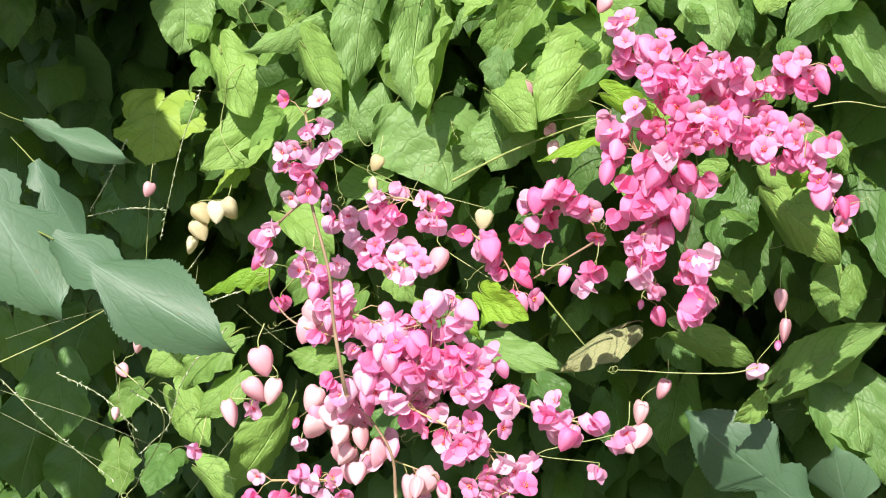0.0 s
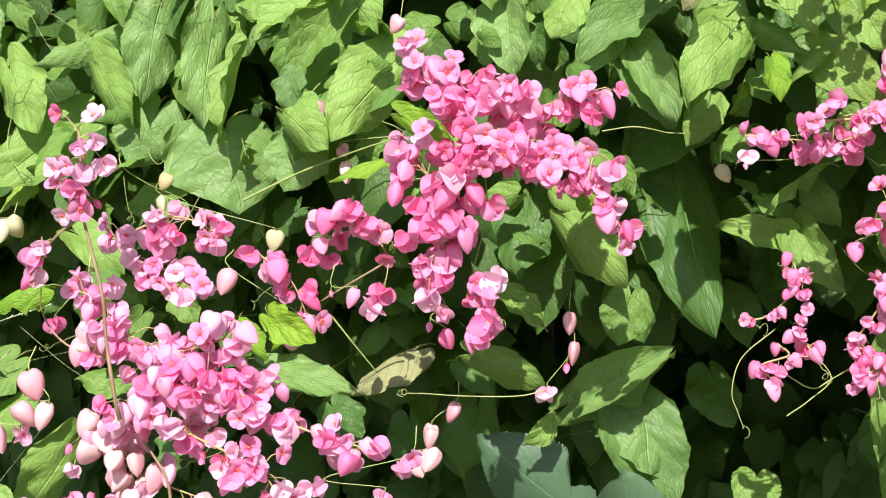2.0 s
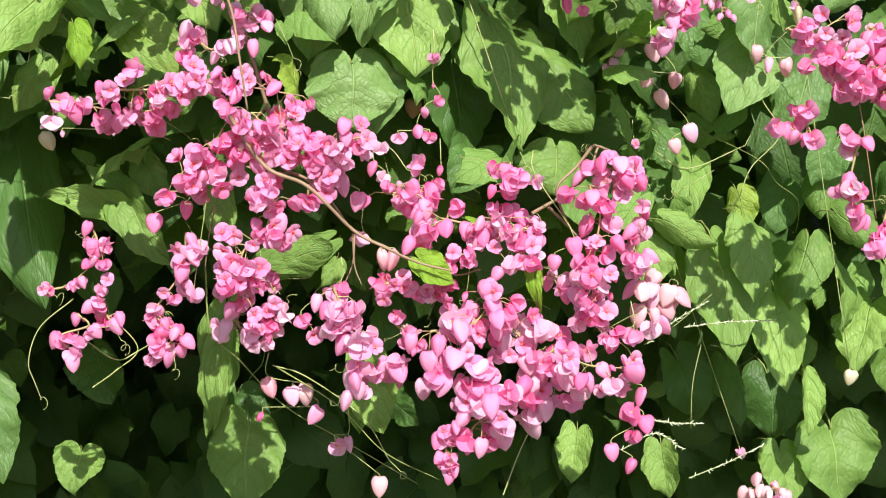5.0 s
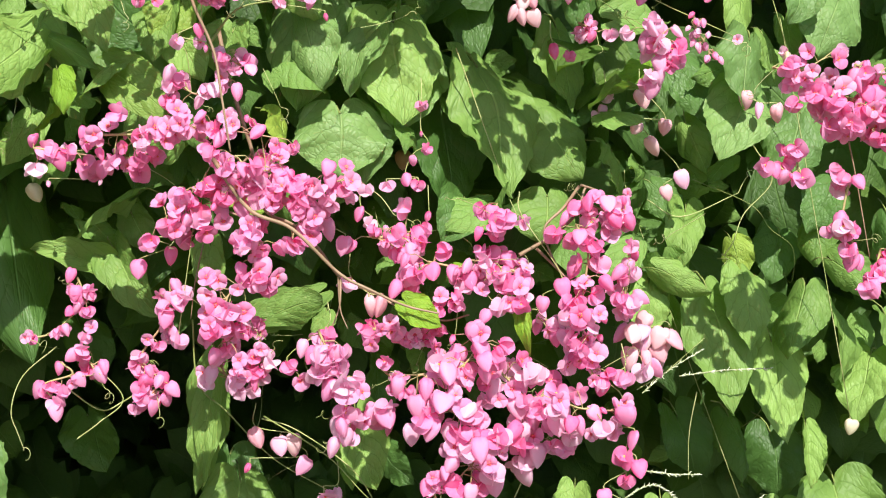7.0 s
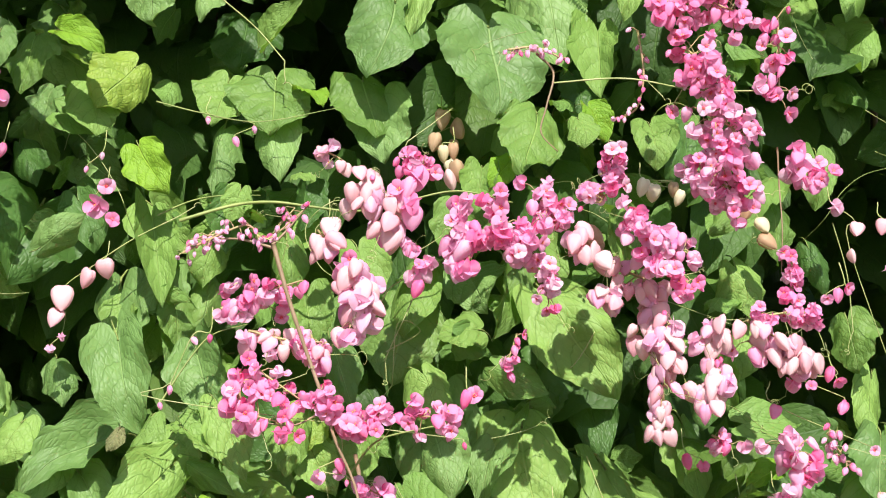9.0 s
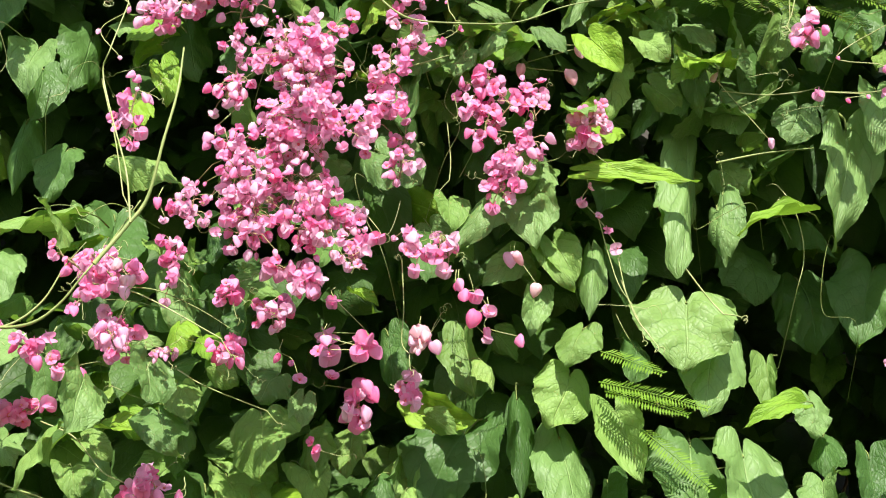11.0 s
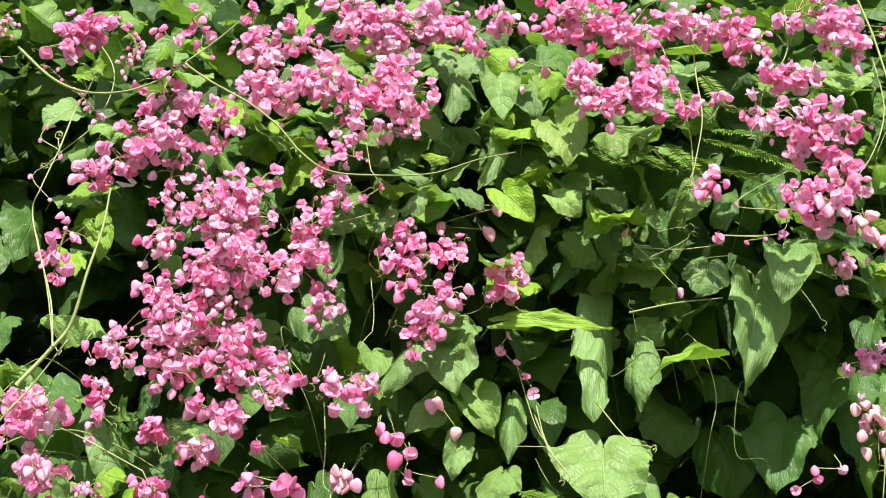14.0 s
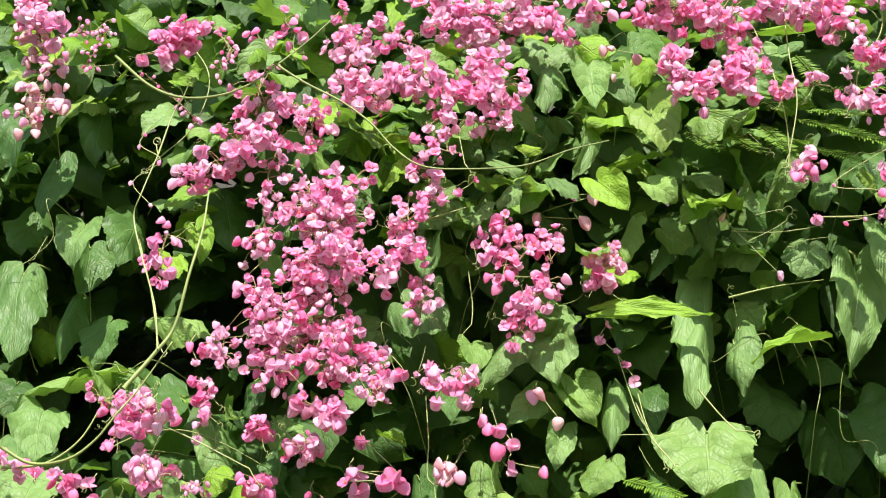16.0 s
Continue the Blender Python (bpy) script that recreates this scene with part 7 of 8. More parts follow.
spray([(-0.37, 1.5, 2.031), (-0.352, 1.5, 2.009), (-0.321, 1.5, 2.001)], 26, "o", 0.019, 0.018, 267)
spray([(-0.354, 1.5, 1.969), (-0.326, 1.5, 1.958)], 11, "h", 0.014, 0.018, 268)
spray([(-0.312, 1.5, 1.962), (-0.295, 1.5, 1.942), (-0.282, 1.5, 1.884)], 26, "h", 0.014, 0.018, 269)
spray([(-0.345, 1.5, 1.924), (-0.316, 1.5, 1.93)], 9, "h", 0.01, 0.018, 270)
string([(-0.27, 1.52, 1.844)], "k", 0.019, 271)
spray([(-0.277, 1.55, 2.074), (-0.258, 1.55, 2.089), (-0.251, 1.55, 2.071)], 12, "h", 0.013, 0.018, 272)
string([(-0.233, 1.58, 2.073), (-0.291, 1.58, 2.066)], "h", 0.02, 273)
string([(-0.189, 1.6, 1.854), (-0.204, 1.6, 1.839)], "b", 0.012, 274)
string([(-0.184, 1.6, 1.816), (-0.195, 1.6, 1.799), (-0.176, 1.6, 1.781)], "h", 0.023, 275)
string([(-0.178, 1.58, 1.737), (-0.193, 1.58, 1.726), (-0.217, 1.58, 1.707), (-0.223, 1.58, 1.686)], "p", 0.024, 276)
string([(-0.228, 1.58, 1.654), (-0.218, 1.58, 1.665)], "b", 0.014, 277)
string([(0.018, 1.8, 2.112), (0.024, 1.8, 2.102), (0.028, 1.8, 2.097)], "h", 0.019, 278)
string([(-0.036, 1.58, 1.881), (-0.082, 1.58, 1.889), (-0.055, 1.58, 1.869)], "b", 0.015, 279)
stem([(-0.186, 1.597, 1.747), (-0.152, 1.595, 1.77), (-0.108, 1.6, 1.795)], 0.0007, THREAD, "tendril")
stem([(-0.132, 1.605, 1.795), (-0.098, 1.605, 1.811), (-0.063, 1.6, 1.817), (-0.028, 1.595, 1.817)], 0.0010, STEM)
stem([(-0.135, 1.583, 1.908), (-0.088, 1.575, 1.896), (-0.03, 1.58, 1.89), (0.05, 1.575, 1.906)], 0.0008, STEM)
stem([(-0.403, 1.586, 2.088), (-0.364, 1.581, 2.063), (-0.322, 1.579, 2.039), (-0.285, 1.577, 2.028)], 0.0010, STEM)
spray([(0.207, 1.44, 1.937), (0.233, 1.44, 1.94), (0.262, 1.44, 1.928)], 20, "b", 0.007, 0.011, 280)
stem([(0.233, 1.441, 1.935), (0.25, 1.446, 1.918), (0.243, 1.439, 1.884), (0.238, 1.437, 1.859), (0.254, 1.44, 1.842)], 0.0013, TWIG)
stem([(0.25, 1.445, 1.908), (0.317, 1.439, 1.913), (0.387, 1.442, 1.905), (0.472, 1.445, 1.908)], 0.0008, THREAD, "tendril")
spray([(0.35, 1.44, 1.982), (0.387, 1.44, 1.992), (0.425, 1.44, 1.979)], 51, "o", 0.024, 0.016, 281)
spray([(0.376, 1.44, 1.942), (0.397, 1.44, 1.926), (0.407, 1.44, 1.897)], 43, "o", 0.025, 0.017, 282)
spray([(0.386, 1.44, 1.888), (0.422, 1.44, 1.863), (0.406, 1.44, 1.828)], 51, "q", 0.026, 0.016, 283)
spray([(0.462, 1.44, 1.977), (0.463, 1.44, 1.901)], 24, "o", 0.018, 0.017, 284)
spray([(0.332, 1.46, 1.965), (0.338, 1.46, 1.924), (0.332, 1.46, 1.891), (0.313, 1.46, 1.877)], 19, "b", 0.008, 0.01, 285)
string([(0.376, 1.46, 2.025), (0.364, 1.46, 1.881), (0.436, 1.46, 2.013)], "k", 0.017, 286)
string([(0.159, 1.66, 1.915), (0.174, 1.66, 1.902), (0.153, 1.66, 1.889)], "t", 0.022, 287)
string([(0.169, 1.66, 1.863), (0.172, 1.66, 1.884)], "c", 0.023, 288)
stem([(0.166, 1.598, 1.914), (0.144, 1.604, 1.897), (0.12, 1.6, 1.878)], 0.0006, THREAD, "tendril")
stem([(0.089, 1.546, 1.688), (0.104, 1.545, 1.721), (0.132, 1.555, 1.729), (0.101, 1.55, 1.651)], 0.0007, THREAD, "tendril")

spray([(-0.473, 1.55, 2.271), (-0.454, 1.55, 2.259), (-0.466, 1.55, 2.233)], 20, "h", 0.016, 0.019, 289)
spray([(-0.457, 1.52, 2.144), (-0.423, 1.52, 2.157), (-0.384, 1.52, 2.155)], 35, "o", 0.016, 0.019, 290)
string([(-0.385, 1.55, 2.241)], "k", 0.024, 291)
spray([(-0.383, 1.55, 2.219), (-0.351, 1.55, 2.207), (-0.327, 1.55, 2.172)], 12, "h", 0.01, 0.016, 292)
spray([(-0.348, 1.5, 2.325), (-0.33, 1.5, 2.293)], 15, "h", 0.015, 0.019, 293)
string([(-0.312, 1.5, 2.316), (-0.291, 1.5, 2.31), (-0.28, 1.5, 2.296), (-0.309, 1.5, 2.29)], "h", 0.02, 294)
spray([(-0.318, 1.5, 2.252), (-0.29, 1.5, 2.24), (-0.289, 1.5, 2.218)], 18, "h", 0.013, 0.018, 295)
spray([(-0.269, 1.55, 2.24), (-0.248, 1.55, 2.235)], 7, "b", 0.007, 0.012, 296)
spray([(-0.271, 1.58, 2.108), (-0.284, 1.58, 2.089), (-0.257, 1.58, 2.089)], 12, "h", 0.015, 0.018, 297)
string([(-0.292, 1.58, 2.07), (-0.234, 1.58, 2.081)], "h", 0.019, 298)
string([(-0.089, 1.6, 2.271), (-0.088, 1.6, 2.251), (-0.044, 1.6, 2.268)], "h", 0.026, 299)
string([(-0.036, 1.6, 2.257), (-0.085, 1.6, 2.317), (-0.084, 1.6, 2.221)], "h", 0.019, 300)
spray([(-0.048, 1.62, 2.232), (-0.056, 1.62, 2.189)], 16, "m", 0.014, 0.021, 301)
spray([(0.005, 1.62, 2.243), (-0, 1.62, 2.207)], 12, "m", 0.011, 0.019, 302)
spray([(-0.1, 1.6, 2.152), (-0.093, 1.6, 2.14)], 5, "h", 0.006, 0.015, 303)
string([(-0.139, 1.58, 2.242), (-0.125, 1.58, 2.233), (-0.116, 1.58, 2.21)], "k", 0.018, 304)
spray([(-0.155, 1.56, 2.296), (-0.137, 1.56, 2.29)], 11, "h", 0.012, 0.018, 305)
spray([(-0.184, 1.56, 2.259), (-0.183, 1.56, 2.237)], 8, "h", 0.009, 0.014, 306)
spray([(-0.194, 1.56, 2.321), (-0.187, 1.56, 2.312)], 7, "h", 0.009, 0.018, 307)
string([(0.056, 1.58, 2.332), (0.063, 1.58, 2.318), (0.074, 1.58, 2.318), (0.074, 1.58, 2.293), (0.088, 1.58, 2.299)], "h", 0.02, 308)
string([(0.088, 1.6, 2.281), (0.125, 1.6, 2.271)], "h", 0.022, 309)
string([(0.013, 1.62, 2.29), (0.02, 1.62, 2.279)], "p", 0.026, 310)
string([(0.116, 1.62, 2.385)], "p", 0.019, 311)
stem([(-0.436, 1.399, 2.218), (-0.402, 1.405, 2.201), (-0.363, 1.401, 2.203), (-0.337, 1.4, 2.224), (-0.317, 1.397, 2.253), (-0.299, 1.403, 2.286), (-0.268, 1.397, 2.339)], 0.0020, STEM)
stem([(-0.357, 1.5, 2.264), (-0.318, 1.503, 2.285), (-0.271, 1.501, 2.287), (-0.221, 1.496, 2.265), (-0.172, 1.496, 2.235)], 0.0010, STEM)
stem([(-0.469, 1.552, 2.117), (-0.418, 1.553, 2.087), (-0.367, 1.545, 2.068), (-0.332, 1.556, 2.048), (-0.293, 1.546, 2.022)], 0.0014, STEM)
stem([(-0.39, 1.576, 2.163), (-0.351, 1.575, 2.145), (-0.319, 1.579, 2.11), (-0.294, 1.581, 2.098)], 0.0009, THREAD, "tendril")
stem([(-0.25, 1.584, 2.228), (-0.216, 1.576, 2.206), (-0.148, 1.582, 2.181)], 0.0008, THREAD, "tendril")
stem([(0.218, 1.635, 2.457), (0.231, 1.641, 2.404), (0.243, 1.637, 2.36), (0.265, 1.638, 2.327)], 0.0007, THREAD, "tendril")
stem([(-0.075, 1.595, 2.021), (-0.039, 1.603, 1.993), (-0.008, 1.595, 1.957)], 0.0008, THREAD, "tendril")
stem([(0.087, 1.663, 2.085), (0.093, 1.658, 2.065), (0.068, 1.661, 2.097), (0.043, 1.662, 2.1)], 0.0006, THREAD, "tendril")

stem([(-0.268, 1.25, 2.198), (-0.244, 1.254, 2.238), (-0.228, 1.255, 2.269), (-0.218, 1.247, 2.322), (-0.21, 1.248, 2.377), (-0.21, 1.255, 2.431)], 0.0024, STEM)
stem([(-0.239, 1.246, 2.238), (-0.249, 1.249, 2.291), (-0.269, 1.249, 2.35), (-0.285, 1.256, 2.403), (-0.278, 1.246, 2.424), (-0.268, 1.252, 2.48)], 0.0010, THREAD, "tendril")
stem([(-0.284, 1.303, 2.521), (-0.274, 1.303, 2.576), (-0.262, 1.294, 2.593)], 0.0010, THREAD, "tendril")
stem([(-0.388, 1.405, 2.76), (-0.337, 1.398, 2.704), (-0.296, 1.404, 2.688), (-0.249, 1.402, 2.688), (-0.21, 1.399, 2.704), (-0.181, 1.404, 2.738), (-0.149, 1.402, 2.769), (-0.111, 1.398, 2.812)], 0.0020, STEM)
stem([(-0.198, 1.403, 2.746), (-0.15, 1.4, 2.703), (-0.101, 1.403, 2.671), (-0.065, 1.401, 2.635), (-0.037, 1.404, 2.599), (-0.002, 1.396, 2.565), (0.05, 1.4, 2.562), (0.114, 1.394, 2.56), (0.166, 1.403, 2.587), (0.212, 1.403, 2.599)], 0.0015, STEM)
stem([(-0.023, 1.554, 2.598), (0.008, 1.545, 2.603), (0.043, 1.55, 2.619)], 0.0016, STEM)
stem([(0.612, 1.32, 2.772), (0.622, 1.315, 2.687), (0.627, 1.316, 2.579), (0.616, 1.326, 2.469), (0.593, 1.324, 2.359), (0.563, 1.317, 2.234), (0.538, 1.324, 2.116)], 0.0015, STEM)
stem([(0.357, 1.602, 2.507), (0.413, 1.599, 2.519), (0.474, 1.602, 2.529)], 0.0014, STEM)
stem([(0.412, 1.497, 2.852), (0.428, 1.497, 2.775), (0.435, 1.494, 2.698), (0.435, 1.502, 2.647)], 0.0009, THREAD, "tendril")
stem([(0.039, 1.601, 2.556), (0.044, 1.603, 2.507), (0.043, 1.6, 2.477)], 0.0007, THREAD, "tendril")
stem([(-0.007, 1.549, 2.35), (-0.003, 1.548, 2.291), (-0.004, 1.553, 2.252), (0.005, 1.548, 2.236)], 0.0007, THREAD, "tendril")
stem([(0.004, 1.501, 2.774), (0.027, 1.503, 2.72), (0.04, 1.499, 2.646)], 0.0008, THREAD, "tendril")
stem([(0.37, 1.602, 2.606), (0.419, 1.595, 2.597), (0.462, 1.597, 2.603)], 0.0007, THREAD, "tendril")
stem([(0.238, 1.604, 2.382), (0.246, 1.596, 2.332), (0.261, 1.595, 2.294)], 0.0007, THREAD, "tendril")
spray([(-0.221, 1.44, 2.747), (-0.201, 1.44, 2.693), (-0.223, 1.44, 2.64), (-0.249, 1.44, 2.61)], 10, "b", 0.05, 0.016, 5312)
spray([(-0.221, 1.44, 2.747), (-0.201, 1.44, 2.693), (-0.223, 1.44, 2.64), (-0.249, 1.44, 2.61)], 73, "q", 0.035, 0.018, 312)
spray([(-0.257, 1.44, 2.597), (-0.286, 1.44, 2.589)], 2, "b", 0.032, 0.014, 5313)
spray([(-0.257, 1.44, 2.597), (-0.286, 1.44, 2.589)], 17, "m", 0.022, 0.016, 313)
spray([(-0.183, 1.48, 2.727), (-0.147, 1.48, 2.718), (-0.156, 1.48, 2.669)], 4, "b", 0.039, 0.013, 5314)
spray([(-0.183, 1.48, 2.727), (-0.147, 1.48, 2.718), (-0.156, 1.48, 2.669)], 35, "m", 0.027, 0.015, 314)
spray([(-0.181, 1.46, 2.665), (-0.195, 1.46, 2.605), (-0.194, 1.46, 2.53), (-0.205, 1.46, 2.502)], 7, "b", 0.038, 0.013, 5315)
spray([(-0.181, 1.46, 2.665), (-0.195, 1.46, 2.605), (-0.194, 1.46, 2.53), (-0.205, 1.46, 2.502)], 49, "m", 0.026, 0.014, 315)
spray([(-0.143, 1.44, 2.573), (-0.12, 1.44, 2.532), (-0.094, 1.44, 2.573)], 12, "b", 0.06, 0.014, 5316)
spray([(-0.143, 1.44, 2.573), (-0.12, 1.44, 2.532), (-0.094, 1.44, 2.573)], 84, "q", 0.041, 0.016, 316)
spray([(-0.103, 1.44, 2.521), (-0.115, 1.44, 2.477), (-0.069, 1.44, 2.45)], 13, "b", 0.061, 0.014, 5317)
spray([(-0.103, 1.44, 2.521), (-0.115, 1.44, 2.477), (-0.069, 1.44, 2.45)], 94, "q", 0.042, 0.015, 317)
spray([(-0.145, 1.45, 2.48), (-0.132, 1.45, 2.445), (-0.11, 1.45, 2.445)], 7, "b", 0.048, 0.014, 5318)
spray([(-0.145, 1.45, 2.48), (-0.132, 1.45, 2.445), (-0.11, 1.45, 2.445)], 52, "q", 0.033, 0.015, 318)
spray([(-0.025, 1.46, 2.548), (-0.022, 1.46, 2.5), (-0.049, 1.46, 2.464)], 9, "b", 0.044, 0.013, 5319)
spray([(-0.025, 1.46, 2.548), (-0.022, 1.46, 2.5), (-0.049, 1.46, 2.464)], 66, "q", 0.03, 0.015, 319)
spray([(-0.195, 1.45, 2.441), (-0.177, 1.45, 2.393), (-0.161, 1.45, 2.36), (-0.17, 1.45, 2.328)], 15, "b", 0.058, 0.013, 5320)
spray([(-0.195, 1.45, 2.441), (-0.177, 1.45, 2.393), (-0.161, 1.45, 2.36), (-0.17, 1.45, 2.328)], 108, "m", 0.04, 0.014, 320)
spray([(-0.139, 1.46, 2.433), (-0.116, 1.46, 2.385), (-0.087, 1.46, 2.377)], 11, "b", 0.053, 0.013, 5321)
spray([(-0.139, 1.46, 2.433), (-0.116, 1.46, 2.385), (-0.087, 1.46, 2.377)], 80, "m", 0.036, 0.014, 321)
spray([(-0.237, 1.45, 2.374), (-0.224, 1.45, 2.345)], 3, "b", 0.03, 0.013, 5322)
spray([(-0.237, 1.45, 2.374), (-0.224, 1.45, 2.345)], 26, "m", 0.021, 0.014, 322)
spray([(-0.066, 1.47, 2.373), (-0.063, 1.47, 2.337), (-0.052, 1.47, 2.308)], 4, "b", 0.032, 0.012, 5323)
spray([(-0.066, 1.47, 2.373), (-0.063, 1.47, 2.337), (-0.052, 1.47, 2.308)], 33, "q", 0.022, 0.014, 323)
spray([(-0.118, 1.46, 2.341), (-0.078, 1.46, 2.338)], 3, "b", 0.037, 0.012, 5324)
spray([(-0.118, 1.46, 2.341), (-0.078, 1.46, 2.338)], 26, "m", 0.025, 0.014, 324)
string([(-0.254, 1.45, 2.342), (-0.263, 1.45, 2.363)], "m", 0.014, 325)
spray([(-0.248, 1.46, 2.326), (-0.239, 1.46, 2.305), (-0.244, 1.46, 2.268)], 2, "b", 0.02, 0.012, 5326)
spray([(-0.248, 1.46, 2.326), (-0.239, 1.46, 2.305), (-0.244, 1.46, 2.268)], 19, "m", 0.014, 0.013, 326)
spray([(-0.181, 1.46, 2.275), (-0.176, 1.46, 2.264)], 2, "b", 0.022, 0.013, 5327)
spray([(-0.181, 1.46, 2.275), (-0.176, 1.46, 2.264)], 10, "h", 0.015, 0.014, 327)
spray([(-0.133, 1.48, 2.307), (-0.094, 1.48, 2.286)], 3, "b", 0.032, 0.017, 5328)
spray([(-0.133, 1.48, 2.307), (-0.094, 1.48, 2.286)], 26, "m", 0.022, 0.019, 328)
spray([(-0.149, 1.48, 2.255), (-0.136, 1.48, 2.252)], 2, "b", 0.022, 0.013, 5329)
spray([(-0.149, 1.48, 2.255), (-0.136, 1.48, 2.252)], 10, "m", 0.015, 0.014, 329)
spray([(-0.188, 1.48, 2.218), (-0.178, 1.48, 2.202)], 2, "b", 0.022, 0.012, 5330)
spray([(-0.188, 1.48, 2.218), (-0.178, 1.48, 2.202)], 14, "h", 0.015, 0.013, 330)
string([(-0.05, 1.5, 2.38), (-0.029, 1.5, 2.351), (-0.037, 1.5, 2.347)], "h", 0.017, 331)
spray([(0.002, 1.5, 2.36), (0.013, 1.5, 2.329)], 2, "b", 0.022, 0.015, 5332)
spray([(0.002, 1.5, 2.36), (0.013, 1.5, 2.329)], 10, "m", 0.015, 0.017, 332)
spray([(0.036, 1.5, 2.358), (0.046, 1.5, 2.328)], 2, "b", 0.025, 0.015, 5333)
spray([(0.036, 1.5, 2.358), (0.046, 1.5, 2.328)], 12, "m", 0.017, 0.017, 333)
string([(0.025, 1.5, 2.329)], "m", 0.017, 334)
spray([(-0.005, 1.48, 2.466), (-0.009, 1.48, 2.413)], 2, "b", 0.025, 0.013, 5335)
spray([(-0.005, 1.48, 2.466), (-0.009, 1.48, 2.413)], 19, "m", 0.018, 0.014, 335)
spray([(-0.116, 1.48, 2.861), (-0.097, 1.48, 2.802), (-0.067, 1.48, 2.732)], 9, "b", 0.052, 0.017, 5336)
spray([(-0.116, 1.48, 2.861), (-0.097, 1.48, 2.802), (-0.067, 1.48, 2.732)], 66, "q", 0.036, 0.018, 336)
spray([(-0.071, 1.48, 2.851), (-0.03, 1.48, 2.832)], 2, "b", 0.035, 0.014, 5337)
spray([(-0.071, 1.48, 2.851), (-0.03, 1.48, 2.832)], 19, "m", 0.024, 0.015, 337)
spray([(-0.046, 1.48, 2.784), (-0.002, 1.48, 2.765), (0.022, 1.48, 2.701)], 9, "b", 0.045, 0.015, 5338)
spray([(-0.046, 1.48, 2.784), (-0.002, 1.48, 2.765), (0.022, 1.48, 2.701)], 66, "m", 0.031, 0.017, 338)
spray([(-0.005, 1.5, 2.901), (0.051, 1.5, 2.881), (0.099, 1.5, 2.882)], 13, "b", 0.059, 0.017, 5339)
spray([(-0.005, 1.5, 2.901), (0.051, 1.5, 2.881), (0.099, 1.5, 2.882)], 94, "q", 0.041, 0.019, 339)
spray([(0.05, 1.48, 2.804), (0.069, 1.48, 2.747), (0.087, 1.48, 2.757)], 10, "b", 0.06, 0.016, 5340)
spray([(0.05, 1.48, 2.804), (0.069, 1.48, 2.747), (0.087, 1.48, 2.757)], 73, "q", 0.041, 0.018, 340)
spray([(0.11, 1.5, 2.902), (0.17, 1.5, 2.872)], 7, "b", 0.053, 0.016, 5341)
spray([(0.11, 1.5, 2.902), (0.17, 1.5, 2.872)], 52, "m", 0.037, 0.018, 341)
spray([(0.2, 1.5, 2.913), (0.218, 1.5, 2.888)], 2, "b", 0.033, 0.015, 5342)
spray([(0.2, 1.5, 2.913), (0.218, 1.5, 2.888)], 15, "m", 0.023, 0.017, 342)
string([(0.229, 1.52, 2.841), (0.219, 1.52, 2.841), (0.262, 1.52, 2.826), (0.231, 1.52, 2.791)], "p", 0.017, 343)
spray([(-0.005, 1.5, 2.642), (-0.003, 1.5, 2.607)], 2, "b", 0.03, 0.015, 5344)
spray([(-0.005, 1.5, 2.642), (-0.003, 1.5, 2.607)], 17, "q", 0.021, 0.016, 344)
string([(-0.009, 1.5, 2.59), (0.015, 1.5, 2.59), (0.051, 1.5, 2.616), (0.031, 1.5, 2.601)], "h", 0.015, 345)
spray([(0.278, 1.46, 2.866), (0.342, 1.46, 2.847), (0.391, 1.46, 2.823)], 15, "b", 0.066, 0.016, 5346)
spray([(0.278, 1.46, 2.866), (0.342, 1.46, 2.847), (0.391, 1.46, 2.823)], 112, "o", 0.046, 0.018, 346)
spray([(0.423, 1.46, 2.857), (0.48, 1.46, 2.848), (0.523, 1.46, 2.805)], 9, "b", 0.046, 0.016, 5347)
spray([(0.423, 1.46, 2.857), (0.48, 1.46, 2.848), (0.523, 1.46, 2.805)], 66, "m", 0.032, 0.017, 347)
spray([(0.303, 1.46, 2.779), (0.308, 1.46, 2.742), (0.321, 1.46, 2.71)], 6, "b", 0.036, 0.016, 5348)
spray([(0.303, 1.46, 2.779), (0.308, 1.46, 2.742), (0.321, 1.46, 2.71)], 42, "q", 0.025, 0.018, 348)
spray([(0.349, 1.46, 2.728), (0.387, 1.46, 2.761), (0.377, 1.46, 2.719)], 6, "b", 0.039, 0.016, 5349)
spray([(0.349, 1.46, 2.728), (0.387, 1.46, 2.761), (0.377, 1.46, 2.719)], 45, "q", 0.027, 0.018, 349)
spray([(0.429, 1.48, 2.732), (0.479, 1.48, 2.737)], 2, "b", 0.031, 0.014, 5350)
spray([(0.429, 1.48, 2.732), (0.479, 1.48, 2.737)], 14, "m", 0.021, 0.016, 350)
spray([(0.535, 1.44, 2.754), (0.573, 1.44, 2.75)], 4, "b", 0.036, 0.016, 5351)
spray([(0.535, 1.44, 2.754), (0.573, 1.44, 2.75)], 31, "q", 0.025, 0.018, 351)
spray([(0.579, 1.44, 2.86), (0.626, 1.44, 2.831), (0.638, 1.44, 2.788)], 8, "b", 0.05, 0.017, 5352)
spray([(0.579, 1.44, 2.86), (0.626, 1.44, 2.831), (0.638, 1.44, 2.788)], 56, "q", 0.034, 0.019, 352)
spray([(0.508, 1.44, 2.703), (0.512, 1.44, 2.677)], 2, "b", 0.028, 0.015, 5353)
spray([(0.508, 1.44, 2.703), (0.512, 1.44, 2.677)], 15, "m", 0.019, 0.016, 353)
spray([(0.537, 1.38, 2.64), (0.549, 1.38, 2.606), (0.591, 1.38, 2.627)], 8, "b", 0.048, 0.016, 5354)
